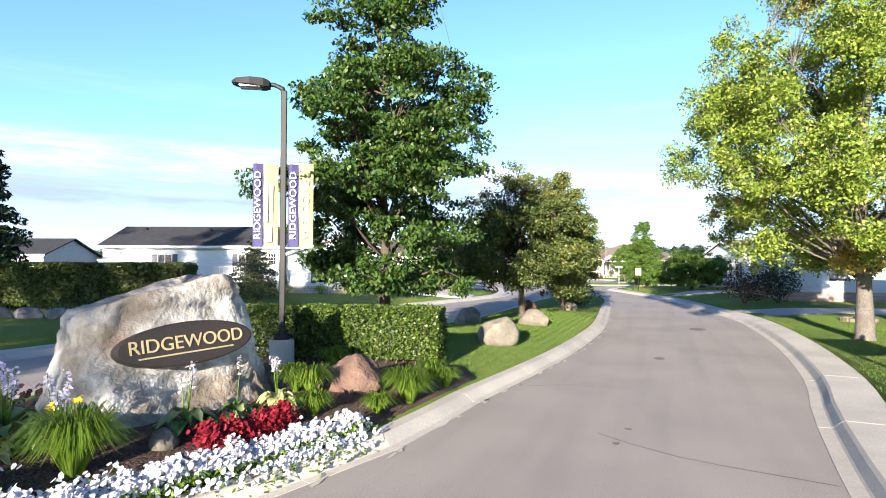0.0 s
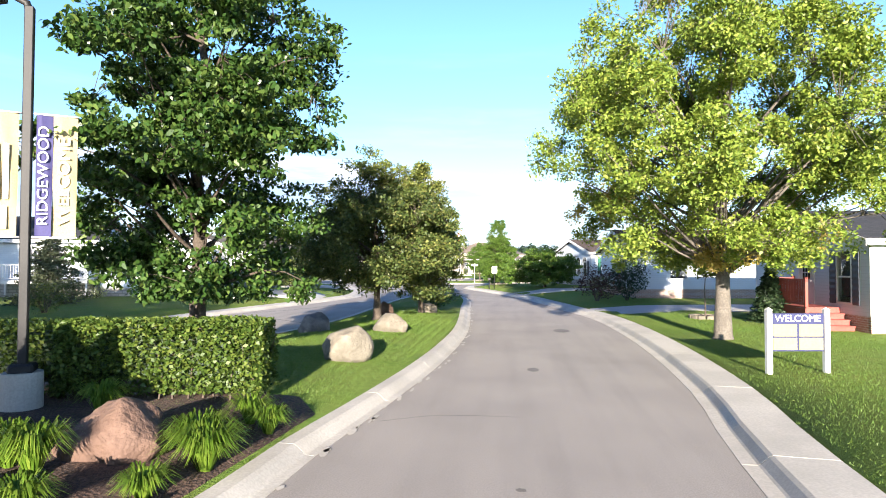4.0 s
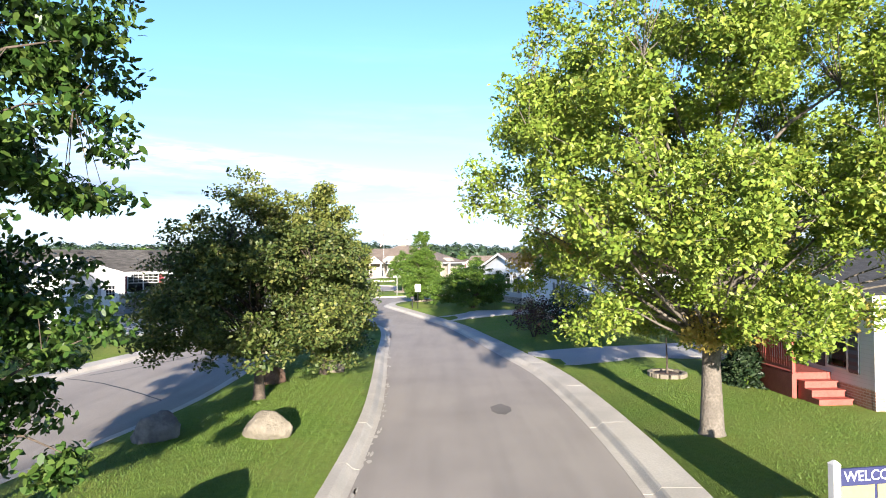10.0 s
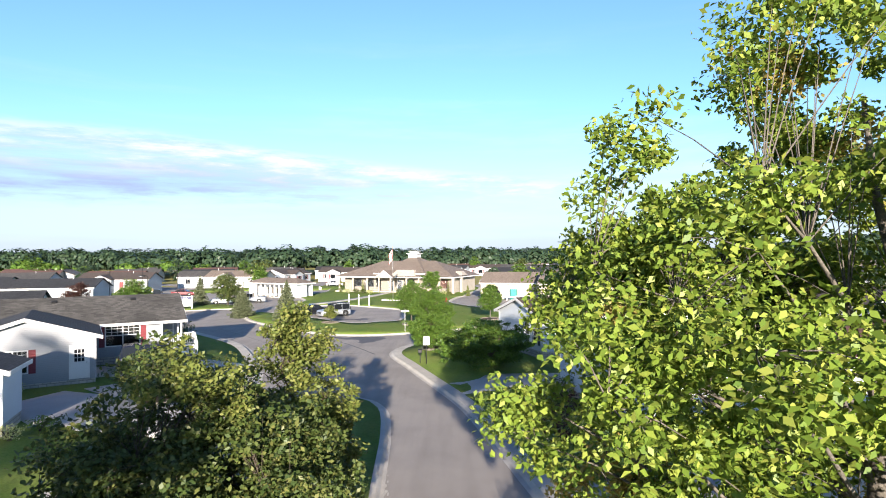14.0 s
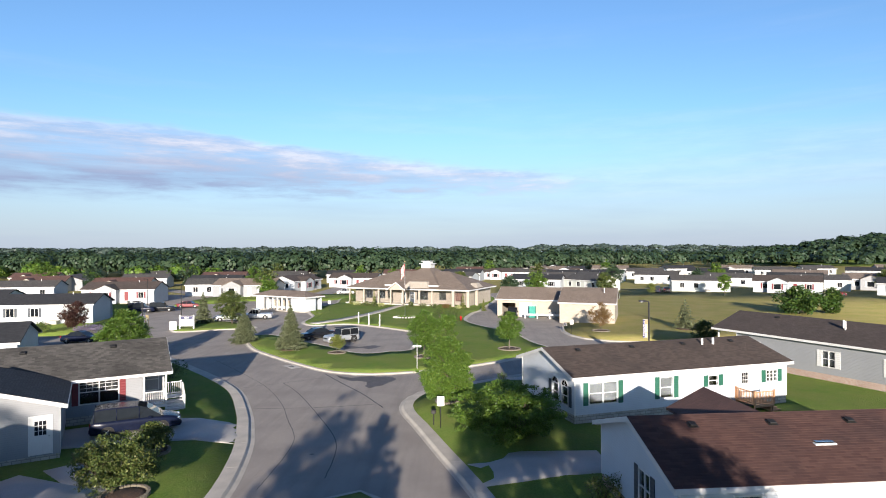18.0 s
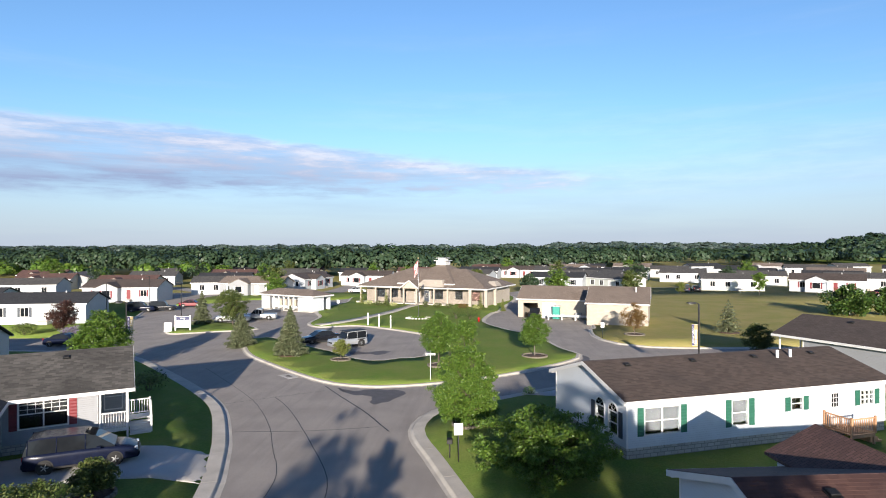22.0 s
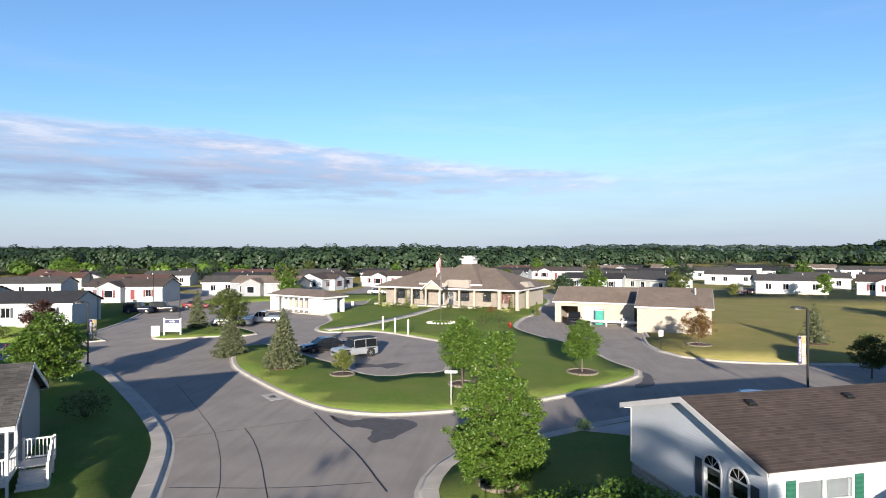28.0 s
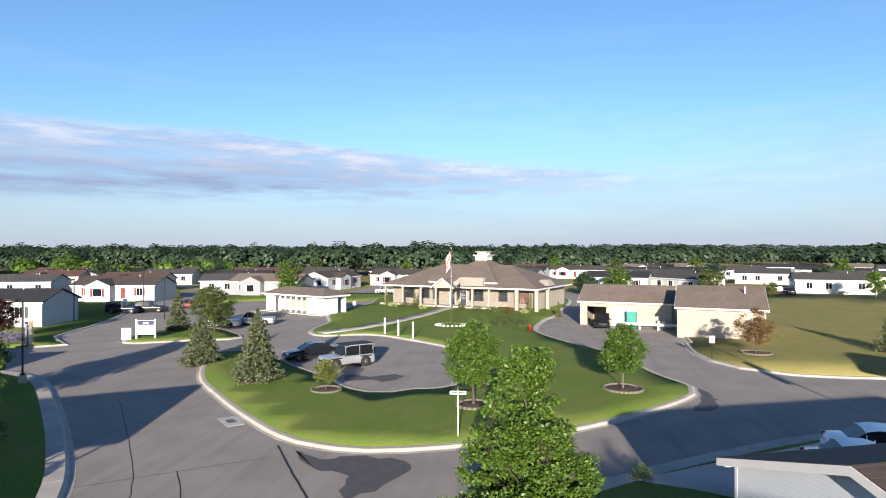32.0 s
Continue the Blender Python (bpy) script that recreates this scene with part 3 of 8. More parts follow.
WEST = [(-50, 96.5), (-53.5, 103), (-57, 114), (-63, 128), (-70, 141), (-84, 158), (-100, 170), (-190, 170), (-190, 94), (-90, 95.2)]
POOLSIDE = [(-34, 152), (-52, 152), (-60, 140), (-64, 142), (-62, 170), (-30, 172)]
right_line, left_line = smooth_line(RIGHT_EDGE), smooth_line(LEFT_EDGE)
LAWNS = {
    "lawn_right": (right_line + [(190, 86), (190, -60)], 0.34, 3.0, "grass", 3.0),
    "lawn_left": (left_line + [(-190, 90), (-190, -60)], 0.25, 3.0, "grass", 4.0),
    "median": (smooth_line(MEDIAN, 1.0, True), 0.17, 2.2, "grass", 0.8),
    "club_lawn": (smooth_line(ISLAND, 1.2, True), 0.10, 6.0, "grass", 2.5),
    "islet_lawn": (smooth_line(ISLET, 1.2, True), 0.10, 2.0, "grass", 2.0),
    "field": (smooth_line(FIELD, 2.0, True), 0.08, 8.0, "dry_grass", 8.0),
    "west_lawn": (smooth_line(WEST, 2.0, True), 0.15, 3.0, "grass", 8.0),
    "poolside_lawn": (smooth_line(POOLSIDE, 2.0, True), 0.1, 3.0, "grass", 6.0),
}
KERB = 0.13


def lawn_height(p, name):
    poly, rise, reach, _, _ = LAWNS[name]
    k = min(1.0, edge_distance(p, poly) / reach)
    k = k * k * (3 - 2 * k)
    if name == "lawn_right":  # nearly level by the entrance, rising towards the junction
        rise *= 0.2 + 0.8 * max(0.0, min(1.0, (p[1] - 24.0) / 20.0))
    return KERB + rise * k + 0.03 * noise.noise(Vector((p[0] * 0.35, p[1] * 0.35, 1.0))) * k


def gz(x, y):
    for name, v in LAWNS.items():
        if inside((x, y), v[0]):
            return lawn_height((x, y), name)
    return 0.0


ground = raw("ground", [(-2600, -600, -0.06), (2600, -600, -0.06), (2600, 4200, -0.06), (-2600, 4200, -0.06)], [(0, 1, 2, 3)], "dry_grass")
tagged(ground, "dry summer grassland reaching to the horizon", "ground", kind="structure")
road_poly = [(-60, -60), (40, -60), (60, 84), (60, 140), (30, 160), (8, 172), (-40, 172), (-75, 172), (-110, 172), (-195, 96), (-195, 84), (-60, 60)]
road = part("road", prism(bmesh.new(), road_poly, -0.5, 0.0), "asphalt")
tagged(road, "worn pale grey asphalt road with sealed cracks", "road", kind="structure")


def sheet(name, poly, mat, cell, height, skirt=0.4, lim=(-62, 62, -12, 170)):
    """A closed plot as a finely cut sheet that follows height(x, y), with a skirt going down into the ground."""
    n = len(poly)
    xs, ys = [p[0] for p in poly], [p[1] for p in poly]
    pts = [Vector(p) for p in poly]
    x0, x1, y0, y1 = max(min(xs), lim[0]), min(max(xs), lim[1]), max(min(ys), lim[2]), min(max(ys), lim[3])
    for i in range(1, int((x1 - x0) / cell) + 1):
        for j in range(1, int((y1 - y0) / cell) + 1):
            p = (x0 + i * cell, y0 + j * cell)
            if inside(p, poly) and edge_distance(p, poly) > 0.35 * cell:
                pts.append(Vector(p))
    vs, _, fs, *_ = delaunay_2d_cdt(pts, [(i, (i + 1) % n) for i in range(n)], [list(range(n))], 1, 1e-5)
    bm = bmesh.new()
    bv = [bm.verts.new((v.x, v.y, height(v.x, v.y))) for v in vs]
    for f in fs:
        bm.faces.new([bv[i] for i in f])
    rim = [e for e in bm.edges if e.is_boundary]
    for v in bmesh.ops.extrude_edge_only(bm, edges=rim)["geom"]:
        if isinstance(v, bmesh.types.BMVert):
            v.co.z -= skirt
    bmesh.ops.recalc_face_normals(bm, faces=bm.faces)
    if sum(f.normal.z for f in bm.faces) < 0:
        bmesh.ops.reverse_faces(bm, faces=bm.faces[:])
    return part(name, bm, mat, smooth=True)


def make_lawn(name, poly, rise, reach, mat, cell):
    return sheet(name, poly, mat, cell, lambda x, y: lawn_height((x, y), name))


LAWN_LABEL = {"field": "wide field of short, sun-dried grass", "median": "mown green grass median between two carriageways"}
for lname, lv in LAWNS.items():
    tagged(make_lawn(lname, *lv), LAWN_LABEL.get(lname, "mown green lawn with slightly dry patches"), "lawn", kind="structure")


# kerbs: cast lengths of concrete with a gutter pan, laid along the lawns
def offset_line(pts, d, closed):
    out = []
    n = len(pts)
    for i, p in enumerate(pts):
        a = pts[(i - 1) % n] if closed or i else pts[0]
        b = pts[(i + 1) % n] if closed or i + 1 < n else pts[-1]
        t = Vector((b[0] - a[0], b[1] - a[1])).normalized()
        out.append((p[0] - t.y * d, p[1] + t.x * d))
    return out


def kerb_run(name, line, closed, side, top, gutter, label, span=3):
    """side +1: the lawn lies to the left of the line. Each length is a piece of its own with an open joint."""
    root = tagged(new(name), label, "kerb", kind="structure")
    prof = [(0.04, -0.25), (0.04, KERB + 0.012), (-top + 0.05, KERB + 0.012), (-top, KERB - 0.015), (-top - 0.09, 0.03), (-top - 0.12, 0.014), (-top - gutter, 0.006), (-top - gutter, -0.2)]
    lines = [offset_line(line, side * o, closed) for o, _ in prof]
    n = len(line)
    last = n if closed else n - 1
    i = 0
    while i < last:
        j = min(i + span, last)
        bm = bmesh.new()
        rows = []
        for k in range(i, j + 1):
            row = []
            for (o, z), ln in zip(prof, lines):
                a = Vector((*ln[k % n], z))
                if k == i or k == j:
                    q = Vector((*ln[(k + (1 if k == i else -1)) % n], z))
                    a = a + (q - a).normalized() * 0.008 if (q - a).length > 0.05 else a
                row.append(bm.verts.new(a))
            rows.append(row)
        for a, b in zip(rows, rows[1:]):
            for q in range(len(prof) - 1):
                bm.faces.new((a[q], a[q + 1], b[q + 1], b[q]))
        bm.faces.new(rows[0])
        bm.faces.new(rows[-1][::-1])
        bmesh.ops.recalc_face_normals(bm, faces=bm.faces)
        part("kerb_length", bm, "concrete", root)
        i = j


near_right = [p for p in right_line if p[1] > -14 and p[0] < 45]
near_left = [p for p in left_line if p[1] > -14 and p[0] > -75]
kerb_run("kerb_right", near_right, False, -1, 0.72, 0.30, "wide rolled concrete kerb with a gutter pan beside the lawn")
kerb_run("kerb_left", near_left, False, 1, 0.75, 0.35, "wide rolled concrete kerb curving past the driveways")
kerb_run("kerb_median", LAWNS["median"][0], True, 1, 0.22, 0.24, "pale concrete kerb round the grass median")
kerb_run("kerb_island", LAWNS["club_lawn"][0], True, 1, 0.28, 0.30, "pale concrete kerb round the clubhouse lawn")
kerb_run("kerb_islet", LAWNS["islet_lawn"][0], True, 1, 0.22, 0.2, "pale concrete kerb round a small grass islet")
kerb_run("kerb_field", LAWNS["field"][0][:60], False, 1, 0.25, 0.25, "pale concrete kerb along the dry field")
kerb_run("kerb_west", LAWNS["west_lawn"][0][:50], False, 1, 0.3, 0.3, "pale concrete kerb along the side street")


# ---- plants ----
def leaf_cards(centres, normals_up, size, aspect=0.55, droop=0.0, ovate=False):
    """Leaf blades, folded along the rib, round the given points; returns vertices and faces."""
    n = len(centres)
    d = NPR.normal(size=(n, 3))
    d[:, 2] = d[:, 2] * 0.6 - droop
    d /= np.linalg.norm(d, axis=1)[:, None]
    up = NPR.normal(size=(n, 3)) * (1 - normals_up) + np.array((0, 0, 1.0)) * normals_up
    w = np.cross(d, up)
    w /= np.linalg.norm(w, axis=1)[:, None] + 1e-9
    nn = np.cross(w, d)
    s = size * NPR.uniform(0.7, 1.3, n)[:, None]
    a, b = centres - d * s * 0.5, centres + d * s * 0.5
    if ovate:
        ws, lift = w * s * aspect * 0.5, nn * s * 0.10
        rim = [centres + d * s * k + ws * m + lift for k, m in ((-0.22, 0.95), (0.20, 0.8))]
        mir = [centres + d * s * k - ws * m + lift for k, m in ((0.20, 0.8), (-0.22, 0.95))]
        v = np.stack([a] + rim + [b] + mir, 1).reshape(-1, 3)
        return v, np.arange(6 * n).reshape(-1, 6)
    c = centres + w * s * aspect * 0.5 + nn * s * 0.10 - d * s * 0.06
    e = centres - w * s * aspect * 0.5 + nn * s * 0.10 - d * s * 0.06
    v = np.stack((a, c, b, e), 1).reshape(-1, 3)
    f = np.arange(4 * n).reshape(-1, 4)
    return v, f


def card_mesh(name, v, f):
    me = bpy.data.meshes.new(name)
    me.vertices.add(len(v))
    me.vertices.foreach_set("co", np.ascontiguousarray(v, dtype=np.float32).ravel())
    me.loops.add(f.size)
    me.loops.foreach_set("vertex_index", np.ascontiguousarray(f, dtype=np.int32).ravel())
    me.polygons.add(len(f))
    k = f.shape[1]
    me.polygons.foreach_set("loop_start", np.arange(0, f.size, k, dtype=np.int32))
    me.update(calc_edges=True)
    return me


def crown_points(profile, n, seed, lump=0.35, shell=0.55, lean=(0, 0), boughs=0, spread=(0.7, 0.3)):
    """Clump centres inside a crown: profile is (height, radius) from bottom to top. With boughs they gather in that many masses with gaps between."""
    if boughs:
        cen = crown_points(profile, boughs, seed, lump, shell, lean)
        g = np.random.default_rng(seed + 77)
        k = np.concatenate((np.arange(boughs), g.integers(0, boughs, n - boughs)))
        out = np.hypot(cen[k, 0], cen[k, 1])[:, None] + 1e-6
        way = np.concatenate((cen[k, :2] / out, np.zeros((n, 1))), 1)
        side = np.stack((-way[:, 1], way[:, 0], way[:, 2]), 1)
        along, across, rise = np.clip(g.normal(size=(3, n)), -1.5, 1.5)
        p = cen[k] + way * (along * spread[0])[:, None] + side * (across * spread[0] * 0.8)[:, None]
        p[:, 2] += rise * spread[1] - 0.22 * np.abs(along) * spread[0]
        return p
    g = np.random.default_rng(seed)
    hs, rs = np.array([p[0] for p in profile]), np.array([p[1] for p in profile])
    grid = np.linspace(hs[0], hs[-1], 200)
    wts = np.interp(grid, hs, rs) ** 1.7 + 0.02
    h = g.choice(grid, n, p=wts / wts.sum())
    ang = g.uniform(0, math.tau, n)
    R = np.interp(h, hs, rs)
    lumps = np.array([noise.noise(Vector((math.cos(a) * 1.6, math.sin(a) * 1.6, z * 0.55 + seed))) for a, z in zip(ang, h)])
    R = R * np.minimum(1 + lump * lumps * 1.6, 1.12)
    u = g.uniform(0, 1, n) ** shell
    k = (h - hs[0]) / (hs[-1] - hs[0])
    return np.stack((np.cos(ang) * R * u + lean[0] * k, np.sin(ang) * R * u + lean[1] * k, h), 1)


def broadleaf(name, at, profile, trunk_r, leaf, bark, clumps, per, size, label, category="tree", seed=1, trunk_top=0.8, clump_r=0.55, limbs=22, lump=0.35, group="", fork=0.28, patch=None, droop=0.25, shell=0.5, stems=1, aspect=0.55, flat=0.62, boughs=0, spread=(0.7, 0.3), ovate=False):
    """A tree: tapered trunk, bent limbs that carry the clumps, and a crown of single leaves."""
    g = random.Random(seed)
    root = thing(name, pose(at[0], at[1], at[2], 0, 0, g.uniform(0, 360) if seed < 1000 else 0), label, category, group)
    H = profile[-1][0]
    top = H * trunk_top
    wob = [Vector((g.uniform(-1, 1), g.uniform(-1, 1), 0)) * 0.035 * top for _ in range(7)]
    for s in range(stems):
        off = Vector((g.uniform(-1, 1), g.uniform(-1, 1), 0)) * (0.0 if stems == 1 else 1.0)
        tp = [Vector((0, 0, -0.15)) + off * 0.10, Vector((0, 0, 0.12)) + off * 0.1] + [Vector((0, 0, top * (i + 1) / 7)) + wob[i] * (i / 6) + off * (0.1 + 0.25 * i) for i in range(7)]
        tr = [trunk_r * 1.55, trunk_r * 1.15] + [trunk_r * (1 - 0.125 * (i + 1)) for i in range(7)]
        pole("trunk", tp, tr, bark, root, 10)
    pts = crown_points(profile, clumps, seed, lump, shell, boughs=boughs, spread=spread)
    order = np.argsort(-np.hypot(pts[:, 0], pts[:, 1]))
    pick = [order[i] for i in range(0, len(order) // 2, max(1, len(order) // 2 // limbs))][:limbs]
    bm = bmesh.new()
    nodes = []
    for i in pick:
        e = Vector(pts[i])
        h0 = max(fork * H * g.uniform(0.75, 1.1), min(top * 0.95, e.z - math.hypot(e.x, e.y) * g.uniform(0.5, 1.0)))
        s = Vector((0, 0, h0)) + wob[min(6, int(h0 / top * 6))] * (h0 / top)
        mid = s.lerp(e, 0.5) + Vector((g.uniform(-0.2, 0.2), g.uniform(-0.2, 0.2), g.uniform(0.0, 0.35)))
        q = [s, s.lerp(mid, 0.55) + Vector((0, 0, -0.05)), mid, mid.lerp(e, 0.5) + Vector((0, 0, 0.1)), e]
        r = trunk_r * g.uniform(0.18, 0.30)
        tube(bm, q, [r, r * 0.8, r * 0.55, r * 0.35, r * 0.12], 5, False)
        nodes += q[1:]
    for i in range(len(pts)):
        e = Vector(pts[i])
        nd = min(nodes, key=lambda q: (q - e).length_squared)
        if 0.15 < (nd - e).length < 3.5:
            tube(bm, [nd, nd.lerp(e, 0.55) + Vector((0, 0, 0.06)), e], [trunk_r * 0.05, trunk_r * 0.035, trunk_r * 0.015], 3, False)
    part("branchwork", bm, bark, root, smooth=True)
    gg = np.random.default_rng(seed + 5)
    cen = np.repeat(pts, per, 0)
    off = gg.normal(size=cen.shape)
    off /= np.linalg.norm(off, axis=1)[:, None] + 1e-9
    off *= (gg.uniform(0, 1, len(cen)) ** 0.5)[:, None] * clump_r * gg.uniform(0.6, 1.25, clumps).repeat(per)[:, None]
    off[:, 2] *= flat
    P = cen + off
    if patch is None:
        link("crown", card_mesh("crown", *leaf_cards(P, 0.55, size, aspect, droop, ovate)), leaf, root)
    else:
        mask = np.array([noise.noise(Vector(p) * 0.42 + Vector((seed, 0, 0))) > patch[1] for p in pts]).repeat(per)
        link("crown", card_mesh("crown", *leaf_cards(P[~mask], 0.55, size, aspect, droop, ovate)), leaf, root)
        if mask.any():
            link("turning_leaves", card_mesh("turning_leaves", *leaf_cards(P[mask], 0.55, size, aspect, droop, ovate)), patch[0], root, "leaves turned golden")
    return root


def conifer(name, at, height, radius, leaf, label, seed=1, tiers=13, needles=160, size=0.20, group="", category="tree", bare=0.06, whorl=9):
    """A spruce: straight stem, whorls of drooping boughs clad in needles."""
    g = random.Random(seed)
    root = thing(name, pose(at[0], at[1], at[2], 0, 0, g.uniform(0, 360)), label, category, group)
    pole("trunk", [(0, 0, -0.1), (0, 0, height * 0.5), (0, 0, height * 0.97)], [height * 0.022, height * 0.014, 0.012], "bark", root, 7)
    bm = bmesh.new()
    allp = []
    for t in range(tiers):
        k = t / (tiers - 1)
        z = height * (bare + (0.97 - bare) * k)
        R = radius * (1 - k) ** 0.85 + 0.06
        for b in range(whorl):
            a = math.tau * (b + g.uniform(-0.35, 0.35) + 0.5 * (t % 2)) / whorl
            r = R * g.uniform(0.72, 1.12)
            tip = Vector((math.cos(a) * r, math.sin(a) * r, z - r * 0.22 + r * 0.10 * g.uniform(-1, 1)))
            s = Vector((0, 0, z + 0.04))
            mid = s.lerp(tip, 0.55) + Vector((0, 0, -r * 0.06))
            tube(bm, [s, mid, tip], [0.018, 0.012, 0.004], 3, False)
            m = max(10, int(needles * r / radius))
            u = NPR.uniform(0.08, 1.05, m)
            p = np.array(s)[None] * ((1 - u) ** 2)[:, None] + 2 * ((1 - u) * u)[:, None] * np.array(mid)[None] + (u ** 2)[:, None] * np.array(tip)[None]
            side = np.array((-math.sin(a), math.cos(a), 0.0))
            p = p + side[None] * (NPR.uniform(-1, 1, m) * 0.30 * r * (1.05 - 0.6 * u))[:, None]
            p[:, 2] += NPR.uniform(-1, 0.7, m) * 0.07 * max(0.6, radius)
            allp.append(p)
    part("branchwork", bm, "bark", root)
    link("needle_coat", card_mesh("needle_coat", *leaf_cards(np.concatenate(allp), 0.35, size, 0.34, 0.15)), leaf, root)
    return root


def shrub(name, at, rx, ry, h, leaf, label, seed=1, n=1800, size=0.09, category="shrub", group="", lump=0.3, box_form=False):
    g = np.random.default_rng(seed)
    root = thing(name, pose(at[0], at[1], at[2]), label, category, group)
    bm = bmesh.new()
    for i in range(7):
        a = i * 0.9 + seed
        tube(bm, [(0.05 * math.cos(a), 0.05 * math.sin(a), -0.08), (0.25 * rx * math.cos(a), 0.25 * ry * math.sin(a), h * 0.35), (0.6 * rx * math.cos(a), 0.6 * ry * math.sin(a), h * 0.75)], [0.025, 0.018, 0.006], 4, False)
    part("stemwork", bm, "bark", root)
    d = g.normal(size=(n, 3))
    d /= np.linalg.norm(d, axis=1)[:, None]
    lm = np.array([1 + lump * 1.5 * noise.noise(Vector(v) * 1.7 + Vector((seed * 3.1, 0, 0))) for v in d])
    r = g.uniform(0, 1, n) ** 0.33 * lm
    P = np.stack((d[:, 0] * rx * r, d[:, 1] * ry * r, h * 0.52 + d[:, 2] * h * 0.5 * r), 1)
    P = P[P[:, 2] > 0.03]
    link("foliage", card_mesh("foliage", *leaf_cards(P, 0.5, size)), leaf, root)
    return root


def rock(name, at, sx, sy, sz, mat, label, seed=1, yaw=0, flat=0.2, detail=3, category="boulder", rough=0.25):
    """A weathered stone, facetted, sunk a little into the ground."""
    g = random.Random(seed)
    bm = bmesh.new()
    bmesh.ops.create_icosphere(bm, subdivisions=detail + 1, radius=1.0)
    cuts = [(Vector((g.uniform(-1, 1), g.uniform(-1, 1), g.uniform(-0.4, 1))).normalized(), g.uniform(0.62, 0.88)) for _ in range(9)]
    for v in bm.verts:
        p = v.co.copy()
        for n_, d_ in cuts:
            k = p.dot(n_)
            if k > d_:
                p -= n_ * (k - d_) * 0.85
        q = p * 1.7 + Vector((seed * 2.3, seed, 0))
        p *= 1 + rough * 0.5 * noise.noise(q) + rough * 0.22 * noise.noise(q * 3.1) + rough * 0.08 * noise.noise(q * 8)
        v.co = Vector((p.x * sx, p.y * sy, max(-flat, p.z) * sz))
    zlo = min(v.co.z for v in bm.verts)
    for v in bm.verts:
        v.co.z -= zlo + 0.05
    ob = part(name, bm, mat, m=pose(at[0], at[1], at[2], 0, 0, yaw), smooth=True)
    return tagged(ob, label, category)

# ---- houses ----
def holed_wall(bm, L, H, t, holes, z0=0.0):
    """A wall along x from 0 to L, its face at y = 0 and its back at y = t, with openings (x0, x1, z0, z1) right through."""
    xs = sorted({0.0, L, *[h[0] for h in holes], *[h[1] for h in holes]})
    zs = sorted({z0, H, *[h[2] for h in holes], *[h[3] for h in holes]})
    for a, b in zip(xs, xs[1:]):
        col = []
        for c, d in zip(zs, zs[1:]):
            mx, mz = (a + b) / 2, (c + d) / 2
            if not any(h[0] < mx < h[1] and h[2] < mz < h[3] for h in holes):
                col.append([c, d])
        for c, d in col:
            cube(bm, a, b, 0, t, c, d)
    bmesh.ops.remove_doubles(bm, verts=bm.verts[:], dist=1e-4)


